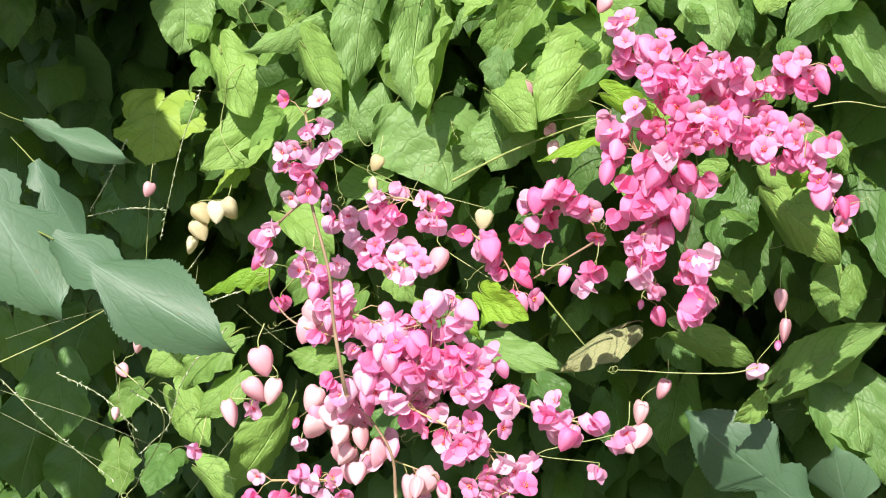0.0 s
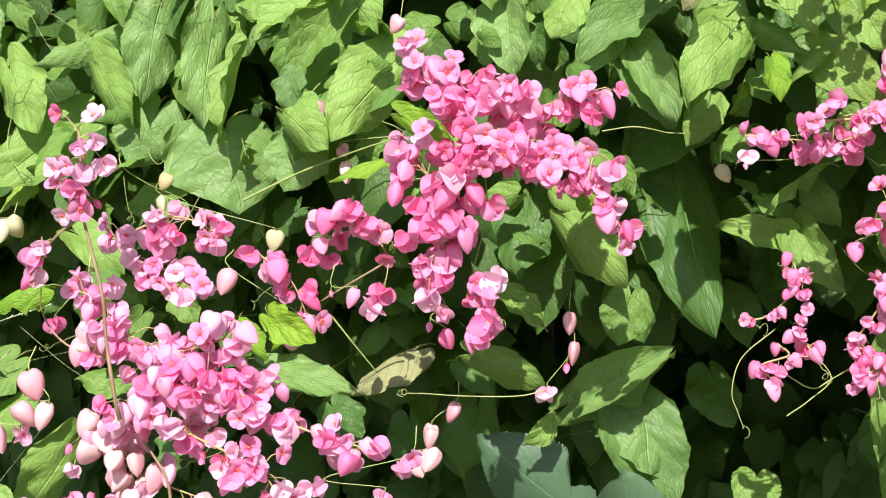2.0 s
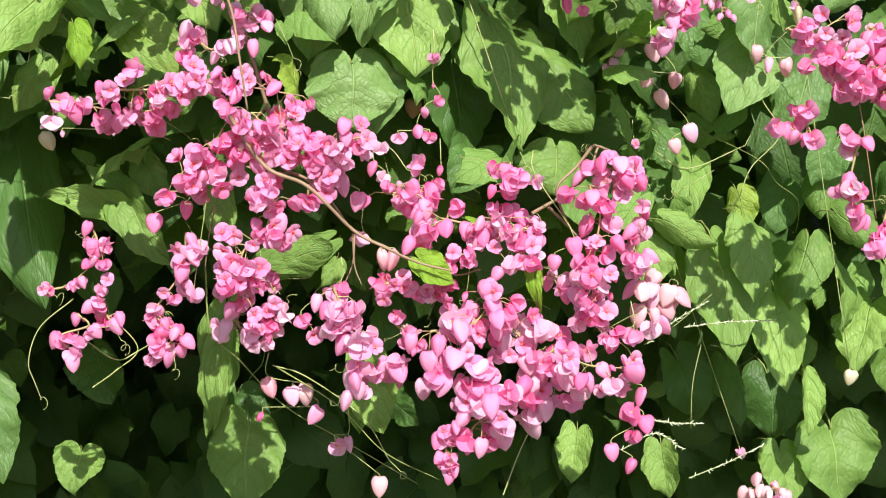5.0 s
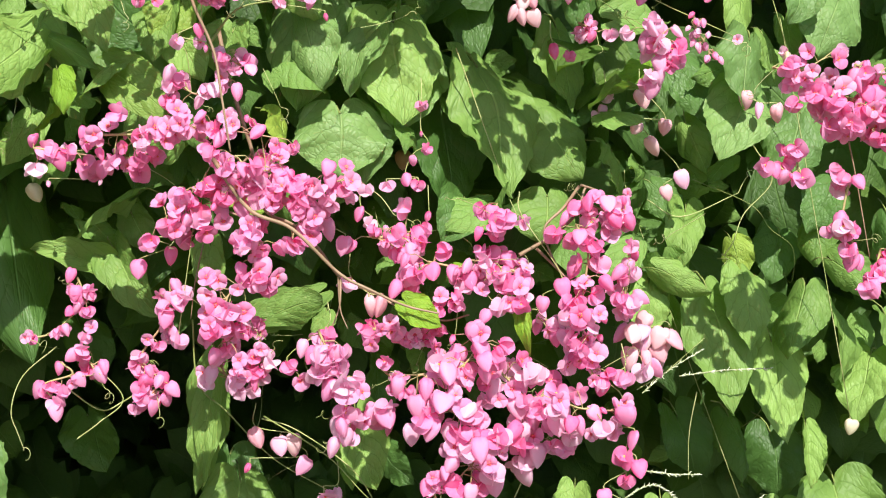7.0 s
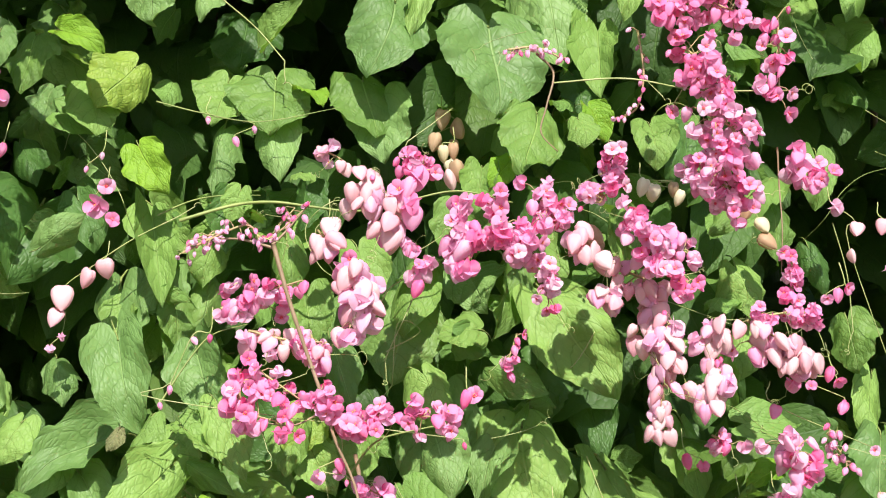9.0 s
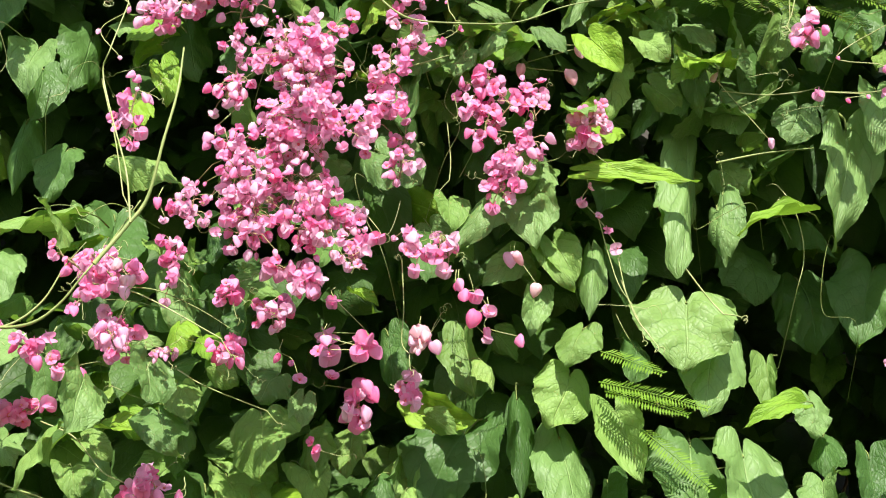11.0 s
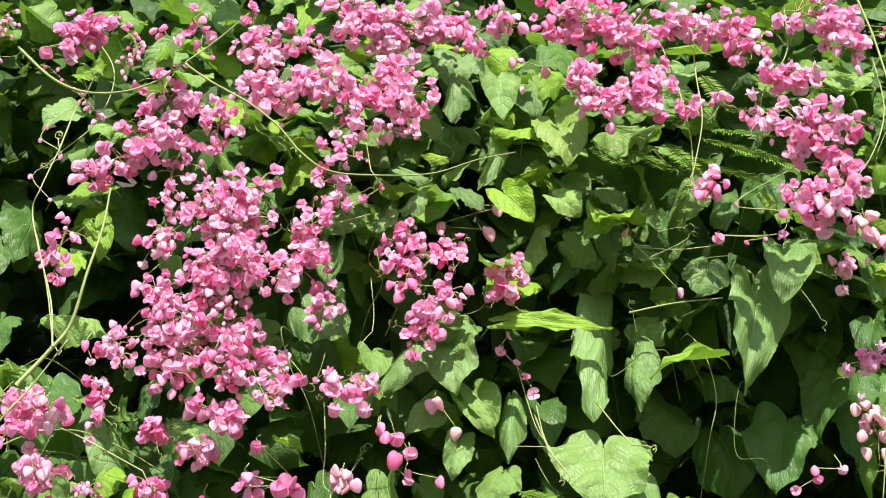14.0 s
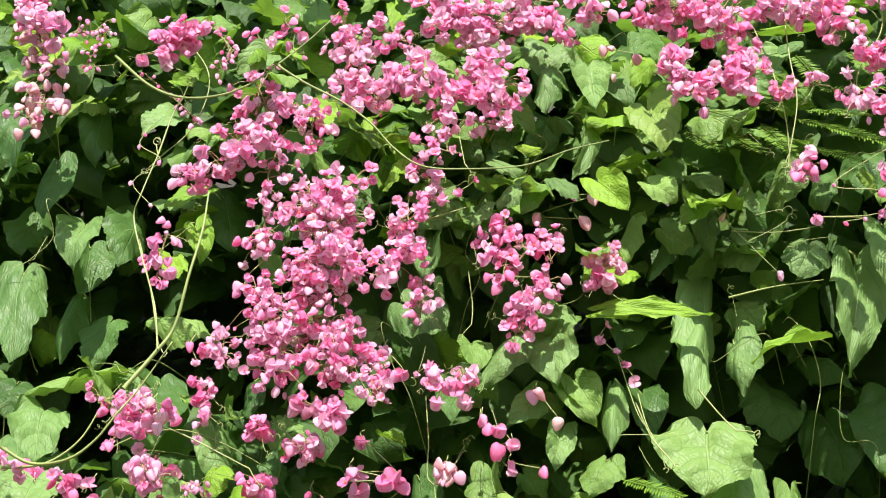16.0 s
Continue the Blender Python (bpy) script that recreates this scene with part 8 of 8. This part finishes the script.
spray([(0.537, 1.38, 2.64), (0.549, 1.38, 2.606), (0.591, 1.38, 2.627)], 63, "q", 0.033, 0.018, 354)
spray([(0.582, 1.38, 2.561), (0.562, 1.38, 2.509), (0.515, 1.38, 2.516)], 8, "b", 0.044, 0.016, 5355)
spray([(0.582, 1.38, 2.561), (0.562, 1.38, 2.509), (0.515, 1.38, 2.516)], 63, "m", 0.03, 0.017, 355)
string([(0.514, 1.42, 2.522), (0.467, 1.42, 2.481), (0.49, 1.42, 2.486), (0.507, 1.42, 2.491), (0.436, 1.42, 2.489), (0.462, 1.42, 2.534), (0.545, 1.42, 2.592)], "h", 0.016, 356)
spray([(0.595, 1.4, 2.489), (0.632, 1.4, 2.466)], 3, "b", 0.036, 0.016, 5357)
spray([(0.595, 1.4, 2.489), (0.632, 1.4, 2.466)], 22, "p", 0.025, 0.018, 357)
spray([(0.569, 1.42, 2.456), (0.569, 1.42, 2.437)], 2, "b", 0.02, 0.014, 5358)
spray([(0.569, 1.42, 2.456), (0.569, 1.42, 2.437)], 8, "p", 0.014, 0.016, 358)
spray([(0.068, 1.56, 2.583), (0.088, 1.56, 2.592), (0.058, 1.56, 2.541)], 4, "b", 0.03, 0.015, 5359)
spray([(0.068, 1.56, 2.583), (0.088, 1.56, 2.592), (0.058, 1.56, 2.541)], 31, "h", 0.021, 0.016, 359)
spray([(0.092, 1.56, 2.562), (0.086, 1.56, 2.52), (0.13, 1.56, 2.575), (0.144, 1.56, 2.537)], 5, "b", 0.035, 0.015, 5360)
spray([(0.092, 1.56, 2.562), (0.086, 1.56, 2.52), (0.13, 1.56, 2.575), (0.144, 1.56, 2.537)], 38, "o", 0.024, 0.017, 360)
spray([(0.138, 1.56, 2.512), (0.114, 1.56, 2.48), (0.101, 1.56, 2.444)], 6, "b", 0.029, 0.015, 5361)
spray([(0.138, 1.56, 2.512), (0.114, 1.56, 2.48), (0.101, 1.56, 2.444)], 43, "q", 0.02, 0.017, 361)
spray([(0.214, 1.58, 2.564), (0.196, 1.58, 2.522)], 3, "b", 0.03, 0.016, 5362)
spray([(0.214, 1.58, 2.564), (0.196, 1.58, 2.522)], 26, "q", 0.021, 0.017, 362)
string([(0.184, 1.58, 2.609), (0.198, 1.58, 2.645), (0.17, 1.58, 2.648), (0.128, 1.58, 2.618)], "p", 0.019, 363)
string([(0.199, 1.6, 2.449), (0.206, 1.6, 2.465), (0.216, 1.6, 2.426), (0.226, 1.6, 2.41), (0.238, 1.6, 2.387)], "m", 0.015, 364)
spray([(-0.338, 1.4, 2.754), (-0.315, 1.4, 2.784), (-0.292, 1.4, 2.789)], 4, "b", 0.033, 0.017, 5365)
spray([(-0.338, 1.4, 2.754), (-0.315, 1.4, 2.784), (-0.292, 1.4, 2.789)], 33, "o", 0.023, 0.019, 365)
spray([(-0.283, 1.42, 2.831), (-0.249, 1.42, 2.775), (-0.261, 1.42, 2.738)], 3, "b", 0.02, 0.012, 5366)
spray([(-0.283, 1.42, 2.831), (-0.249, 1.42, 2.775), (-0.261, 1.42, 2.738)], 22, "b", 0.014, 0.014, 366)
spray([(-0.347, 1.42, 2.737), (-0.299, 1.42, 2.688), (-0.275, 1.42, 2.658)], 2, "b", 0.014, 0.012, 5367)
spray([(-0.347, 1.42, 2.737), (-0.299, 1.42, 2.688), (-0.275, 1.42, 2.658)], 12, "b", 0.01, 0.014, 367)
spray([(-0.26, 1.3, 2.418), (-0.264, 1.3, 2.389), (-0.265, 1.3, 2.358)], 2, "b", 0.024, 0.013, 5368)
spray([(-0.26, 1.3, 2.418), (-0.264, 1.3, 2.389), (-0.265, 1.3, 2.358)], 15, "m", 0.016, 0.015, 368)
string([(-0.296, 1.28, 2.529), (-0.301, 1.28, 2.464), (-0.274, 1.28, 2.491), (-0.278, 1.28, 2.432), (-0.299, 1.28, 2.513)], "b", 0.012, 369)
spray([(-0.314, 1.45, 2.299), (-0.281, 1.45, 2.277)], 2, "b", 0.025, 0.014, 5370)
spray([(-0.314, 1.45, 2.299), (-0.281, 1.45, 2.277)], 15, "m", 0.017, 0.016, 370)
spray([(-0.298, 1.45, 2.232), (-0.284, 1.45, 2.199)], 2, "b", 0.022, 0.015, 5371)
spray([(-0.298, 1.45, 2.232), (-0.284, 1.45, 2.199)], 12, "m", 0.015, 0.016, 371)
spray([(-0.252, 1.45, 2.196), (-0.239, 1.45, 2.19)], 2, "b", 0.017, 0.011, 5372)
spray([(-0.252, 1.45, 2.196), (-0.239, 1.45, 2.19)], 8, "b", 0.011, 0.012, 372)
string([(-0.083, 1.5, 2.228), (-0.043, 1.5, 2.215), (-0.087, 1.5, 2.212)], "m", 0.019, 373)
spray([(0.01, 1.55, 2.254), (0.023, 1.55, 2.247)], 2, "b", 0.02, 0.017, 5374)
spray([(0.01, 1.55, 2.254), (0.023, 1.55, 2.247)], 7, "p", 0.014, 0.018, 374)
string([(0.063, 1.6, 2.326), (0.074, 1.6, 2.325), (0.053, 1.6, 2.341)], "k", 0.014, 375)
string([(0.07, 1.6, 2.297), (0.089, 1.6, 2.307), (0.087, 1.6, 2.274)], "m", 0.017, 376)
string([(0.121, 1.6, 2.377), (0.145, 1.6, 2.338)], "p", 0.017, 377)
string([(0.357, 1.58, 2.608), (0.418, 1.58, 2.521)], "p", 0.015, 378)
spray([(0.594, 1.5, 2.376), (0.637, 1.5, 2.383)], 2, "b", 0.026, 0.015, 5379)
spray([(0.594, 1.5, 2.376), (0.637, 1.5, 2.383)], 17, "m", 0.018, 0.016, 379)
spray([(0.617, 1.5, 2.282), (0.626, 1.5, 2.262)], 2, "b", 0.023, 0.014, 5380)
spray([(0.617, 1.5, 2.282), (0.626, 1.5, 2.262)], 10, "p", 0.016, 0.016, 380)
string([(0.528, 1.5, 2.239), (0.529, 1.5, 2.229), (0.557, 1.5, 2.24), (0.504, 1.5, 2.213)], "m", 0.012, 381)
spray([(0.593, 1.5, 2.325), (0.604, 1.5, 2.275)], 2, "b", 0.028, 0.014, 5382)
spray([(0.593, 1.5, 2.325), (0.604, 1.5, 2.275)], 14, "p", 0.019, 0.015, 382)
spray([(0.455, 1.5, 2.632), (0.457, 1.5, 2.615)], 2, "b", 0.036, 0.014, 5383)
spray([(0.455, 1.5, 2.632), (0.457, 1.5, 2.615)], 17, "m", 0.025, 0.015, 383)


spray([(-0.573, 1.56, 2.992), (-0.549, 1.56, 2.917), (-0.533, 1.56, 2.844), (-0.539, 1.56, 2.785)], 10, "b", 0.046, 0.016, 5384)
spray([(-0.573, 1.56, 2.992), (-0.549, 1.56, 2.917), (-0.533, 1.56, 2.844), (-0.539, 1.56, 2.785)], 73, "p", 0.032, 0.018, 384)
spray([(-0.567, 1.52, 2.976), (-0.523, 1.52, 2.9)], 5, "b", 0.042, 0.018, 5385)
spray([(-0.567, 1.52, 2.976), (-0.523, 1.52, 2.9)], 38, "q", 0.029, 0.02, 385)
spray([(-0.465, 1.45, 2.843), (-0.427, 1.45, 2.841), (-0.441, 1.45, 2.784)], 4, "b", 0.03, 0.012, 5386)
spray([(-0.465, 1.45, 2.843), (-0.427, 1.45, 2.841), (-0.441, 1.45, 2.784)], 35, "b", 0.02, 0.013, 386)
string([(-0.488, 1.5, 2.762), (-0.493, 1.5, 2.744), (-0.519, 1.5, 2.812), (-0.535, 1.5, 2.774)], "p", 0.013, 387)
spray([(-0.35, 1.42, 2.289), (-0.315, 1.42, 2.26), (-0.324, 1.42, 2.234)], 2, "b", 0.027, 0.015, 5388)
spray([(-0.35, 1.42, 2.289), (-0.315, 1.42, 2.26), (-0.324, 1.42, 2.234)], 17, "h", 0.018, 0.016, 388)
spray([(-0.316, 1.42, 2.288), (-0.284, 1.42, 2.253)], 2, "b", 0.019, 0.014, 5389)
spray([(-0.316, 1.42, 2.288), (-0.284, 1.42, 2.253)], 12, "m", 0.013, 0.015, 389)
string([(-0.279, 1.42, 2.259), (-0.29, 1.42, 2.275), (-0.307, 1.42, 2.287), (-0.273, 1.42, 2.258)], "p", 0.015, 390)
spray([(-0.377, 1.42, 2.189), (-0.359, 1.42, 2.182)], 2, "b", 0.019, 0.014, 5391)
spray([(-0.377, 1.42, 2.189), (-0.359, 1.42, 2.182)], 10, "h", 0.013, 0.016, 391)
spray([(-0.291, 1.42, 2.207), (-0.279, 1.42, 2.181)], 2, "b", 0.019, 0.014, 5392)
spray([(-0.291, 1.42, 2.207), (-0.279, 1.42, 2.181)], 10, "m", 0.013, 0.016, 392)
spray([(-0.443, 1.42, 2.223), (-0.428, 1.42, 2.203)], 2, "b", 0.022, 0.015, 5393)
spray([(-0.443, 1.42, 2.223), (-0.428, 1.42, 2.203)], 10, "m", 0.015, 0.016, 393)
stem([(-0.437, 1.414, 2.201), (-0.391, 1.415, 2.206), (-0.361, 1.421, 2.235), (-0.343, 1.423, 2.276), (-0.324, 1.42, 2.302)], 0.0016, STEM)
stem([(-0.322, 1.424, 2.259), (-0.265, 1.419, 2.245), (-0.178, 1.425, 2.2)], 0.0009, THREAD, "tendril")

spray([(-0.193, 1.46, 2.861), (-0.168, 1.46, 2.822)], 2, "b", 0.029, 0.014, 5394)
spray([(-0.193, 1.46, 2.861), (-0.168, 1.46, 2.822)], 10, "m", 0.02, 0.015, 394)
spray([(-0.129, 1.48, 2.755), (-0.085, 1.48, 2.737)], 2, "b", 0.031, 0.013, 5395)
spray([(-0.129, 1.48, 2.755), (-0.085, 1.48, 2.737)], 12, "m", 0.021, 0.015, 395)
spray([(-0.012, 1.48, 2.665), (0.03, 1.48, 2.648)], 2, "b", 0.03, 0.014, 5396)
spray([(-0.012, 1.48, 2.665), (0.03, 1.48, 2.648)], 10, "q", 0.021, 0.015, 396)
spray([(-0.227, 1.46, 2.841), (-0.208, 1.46, 2.793)], 2, "b", 0.026, 0.014, 5397)
spray([(-0.227, 1.46, 2.841), (-0.208, 1.46, 2.793)], 8, "m", 0.018, 0.015, 397)
spray([(0.042, 1.48, 2.701), (0.091, 1.48, 2.688)], 2, "b", 0.027, 0.013, 5398)
spray([(0.042, 1.48, 2.701), (0.091, 1.48, 2.688)], 10, "m", 0.019, 0.014, 398)


frond((0.579, 1.520, 2.809), (0.667, 1.490, 2.805), 0.036)
frond((0.570, 1.520, 2.797), (0.669, 1.490, 2.779), 0.036)
frond((0.488, 1.520, 2.761), (0.558, 1.490, 2.743), 0.036)
frond((0.467, 1.520, 2.729), (0.539, 1.490, 2.700), 0.036)
frond((0.455, 1.520, 2.715), (0.580, 1.490, 2.648), 0.036)
frond((0.685, 1.520, 2.938), (0.750, 1.490, 2.920), 0.036)
frond((0.694, 1.520, 2.899), (0.742, 1.490, 2.875), 0.036)
frond((0.471, 1.560, 2.702), (0.534, 1.530, 2.658), 0.032)
frond((0.710, 1.560, 2.915), (0.752, 1.530, 2.893), 0.032)
frond((0.399, 1.560, 2.798), (0.445, 1.530, 2.745), 0.032)
frond((0.320, 1.560, 2.735), (0.358, 1.530, 2.684), 0.032)
frond((0.373, 1.560, 2.728), (0.409, 1.530, 2.678), 0.032)
frond((0.446, 1.560, 2.827), (0.475, 1.530, 2.760), 0.032)
frond((0.474, 1.560, 2.857), (0.499, 1.530, 2.779), 0.032)
frond((0.337, 1.560, 2.773), (0.386, 1.530, 2.730), 0.032)
frond((0.496, 1.560, 2.738), (0.552, 1.530, 2.696), 0.032)
frond((0.416, 1.560, 2.741), (0.449, 1.530, 2.672), 0.032)
frond((0.546, 1.560, 2.860), (0.568, 1.530, 2.799), 0.032)
frond((0.215, 1.600, 2.264), (0.278, 1.570, 2.232), 0.030)
frond((0.212, 1.600, 2.228), (0.325, 1.570, 2.195), 0.030)
frond((0.218, 1.600, 2.217), (0.304, 1.570, 2.186), 0.030)
frond((0.257, 1.600, 2.174), (0.325, 1.570, 2.104), 0.030)


spray([(-0.078, 1.450, 1.753), (-0.053, 1.450, 1.759)], 10, "b", 0.012, 0.011, 700)
spray([(-0.002, 1.450, 1.766), (0.013, 1.450, 1.784)], 10, "b", 0.014, 0.012, 701)
spray([(0.061, 1.450, 1.796), (0.084, 1.450, 1.794)], 5, "p", 0.012, 0.019, 702)
spray([(0.115, 1.450, 1.816), (0.118, 1.450, 1.785)], 6, "m", 0.012, 0.024, 703)
spray([(0.098, 1.450, 1.776), (0.113, 1.450, 1.766)], 6, "p", 0.014, 0.022, 704)
spray([(0.034, 1.450, 1.764), (0.049, 1.450, 1.749)], 6, "p", 0.014, 0.021, 705)
spray([(0.070, 1.450, 1.739), (0.076, 1.450, 1.690)], 14, "m", 0.016, 0.023, 706)
spray([(-0.036, 1.450, 1.715), (-0.008, 1.450, 1.693)], 12, "m", 0.016, 0.016, 707)
spray([(0.272, 1.450, 1.771), (0.295, 1.450, 1.750)], 8, "p", 0.014, 0.021, 708)
spray([(0.342, 1.450, 1.657), (0.363, 1.450, 1.689)], 12, "p", 0.016, 0.019, 709)
spray([(0.433, 1.450, 1.690), (0.489, 1.450, 1.660)], 16, "p", 0.016, 0.019, 710)
spray([(0.409, 1.450, 1.642), (0.396, 1.450, 1.613)], 10, "p", 0.014, 0.019, 711)
spray([(0.172, 1.450, 1.794), (0.152, 1.450, 1.773)], 8, "q", 0.012, 0.017, 712)
stem([(0.075, 1.405, 1.441), (0.108, 1.409, 1.397), (0.146, 1.405, 1.381), (0.188, 1.409, 1.343), (0.216, 1.405, 1.329), (0.249, 1.409, 1.315), (0.279, 1.405, 1.309)], 0.0024, TWIG)
stem([(0.403, 1.410, 1.427), (0.390, 1.414, 1.407), (0.372, 1.410, 1.386), (0.385, 1.414, 1.355), (0.394, 1.410, 1.343)], 0.0017, TWIG)
stem([(0.404, 1.410, 1.428), (0.423, 1.414, 1.422), (0.436, 1.410, 1.412)], 0.0013, TWIG)
stem([(0.188, 1.410, 1.339), (0.191, 1.414, 1.310), (0.198, 1.410, 1.293)], 0.001, TWIG)
stem([(0.198, 1.500, 1.424), (0.226, 1.504, 1.413), (0.243, 1.500, 1.393)], 0.0006, THREAD, "tendril")
stem([(0.125, 1.480, 1.202), (0.186, 1.484, 1.164), (0.231, 1.480, 1.121), (0.287, 1.484, 1.093)], 0.0008, STEM)
stem([(0.475, 1.460, 1.236), (0.503, 1.464, 1.253), (0.539, 1.460, 1.287)], 0.0006, THREAD)
stem([(0.558, 1.550, 1.222), (0.553, 1.554, 1.179), (0.553, 1.550, 1.133)], 0.0006, THREAD)
stem([(-0.062, 1.450, 1.267), (-0.092, 1.454, 1.239), (-0.101, 1.450, 1.208), (-0.095, 1.454, 1.186)], 0.0006, THREAD, "tendril")
stem([(-1.205, 1.620, 1.127), (-1.094, 1.624, 1.094), (-0.982, 1.620, 1.056), (-0.898, 1.624, 1.024)], 0.0003, STRAW)
stem([(-1.207, 1.620, 1.099), (-1.119, 1.624, 1.058), (-1.036, 1.620, 1.027), (-0.987, 1.624, 1.000)], 0.0003, STRAW)
stem([(-1.191, 1.620, 1.191), (-1.123, 1.624, 1.212), (-1.051, 1.620, 1.230)], 0.0003, STRAW)
stem([(-0.963, 1.620, 1.002), (-0.910, 1.624, 1.065), (-0.854, 1.620, 1.128)], 0.0003, STRAW)
stem([(-0.991, 1.620, 1.132), (-0.951, 1.624, 1.098), (-0.924, 1.620, 1.045)], 0.0003, STRAW)
stem([(-1.047, 1.620, 1.179), (-1.043, 1.624, 1.109), (-1.013, 1.620, 1.035)], 0.0003, STRAW)
stem([(-0.930, 1.620, 1.281), (-0.943, 1.624, 1.220), (-0.936, 1.620, 1.167)], 0.0003, STRAW)
stem([(-0.883, 1.620, 1.235), (-0.818, 1.624, 1.181), (-0.748, 1.620, 1.157)], 0.0003, STRAW)
stem([(-0.915, 1.620, 1.181), (-0.880, 1.624, 1.194), (-0.786, 1.620, 1.216)], 0.0003, STRAW)
stem([(-1.053, 1.620, 0.998), (-1.032, 1.624, 1.054), (-1.029, 1.620, 1.124)], 0.0003, STRAW)
stem([(0.448, 1.470, 2.876), (0.447, 1.474, 2.783), (0.447, 1.470, 2.705), (0.430, 1.474, 2.629)], 0.0009, THREAD, "tendril")
stem([(0.673, 1.470, 2.810), (0.676, 1.474, 2.728), (0.649, 1.470, 2.653), (0.607, 1.474, 2.596)], 0.0009, THREAD, "tendril")
stem([(0.572, 1.470, 2.898), (0.567, 1.474, 2.822), (0.529, 1.470, 2.752), (0.518, 1.474, 2.709)], 0.0009, THREAD, "tendril")
stem([(0.226, 1.470, 2.292), (0.240, 1.474, 2.253), (0.253, 1.470, 2.230)], 0.0009, THREAD, "tendril")
stem([(0.294, 1.470, 2.306), (0.317, 1.474, 2.274), (0.330, 1.470, 2.255)], 0.0009, THREAD, "tendril")
stem([(-0.340, 1.470, 2.869), (-0.287, 1.474, 2.786), (-0.296, 1.470, 2.700), (-0.338, 1.474, 2.649)], 0.0009, THREAD, "tendril")
stem([(-0.345, 1.470, 2.529), (-0.322, 1.474, 2.453), (-0.305, 1.470, 2.383)], 0.0009, THREAD, "tendril")
stem([(-0.219, 1.470, 2.514), (-0.192, 1.474, 2.501), (-0.211, 1.470, 2.470)], 0.0009, THREAD, "tendril")


# ---- loose tendrils ----
curls = random.Random(21)
for i in range(110):
    tx, tz = curls.uniform(-0.95, 0.75), curls.uniform(1.0, 2.95)
    tendril(tx, hedge_face(tx, tz) - curls.uniform(0.03, 0.12), tz, curls.gauss(0, 1), curls.gauss(-0.4, 0.7), curls.uniform(0.03, 0.11), 900 + i)

# ---- thin runners that wander over the leaves ----
for i in range(58):
    px, pz = curls.uniform(-0.95, 0.75), curls.uniform(1.05, 3.0)
    heading, run = curls.uniform(0, 6.28), []
    for k in range(6):
        run.append((px, hedge_face(px, pz) + (0.08 if k in (0, 5) else -0.035) - 0.03 * curls.random(), pz))
        heading += curls.gauss(0, 0.8)
        px, pz = px + 0.034 * math.cos(heading), pz + 0.034 * math.sin(heading) - 0.012
    stem(run, curls.uniform(0.0004, 0.0007), THREAD if i % 3 else STEM, "tendril" if i % 3 else "stem")


# ---- smaller leaves between the larger ones ----
def fill_leaves(count, seed, x0, x1, z0, z1, near, far, looks):
    rnd = random.Random(seed)
    for _ in range(count):
        x, z = rnd.uniform(x0, x1), rnd.uniform(z0, z1)
        y, size = hedge_face(x, z) + hollow(x, z) + rnd.uniform(near, far), rnd.uniform(0.045, 0.085)
        tip = Vector((rnd.gauss(0, 0.9), rnd.gauss(-0.5, 0.4), -0.75)).normalized() * size
        leaf(x, y, z, x + tip.x, y + tip.y, z + tip.z, size * rnd.uniform(0.85, 1.1), rnd.gauss(0, 25), rnd.choice(looks))


fill_leaves(300, 31, -0.75, 0.95, 2.5, 3.2, -0.08, 0.08, "bgggyb")
fill_leaves(170, 32, -0.9, 0.8, 1.5, 2.5, 0.02, 0.10, "ggbo")
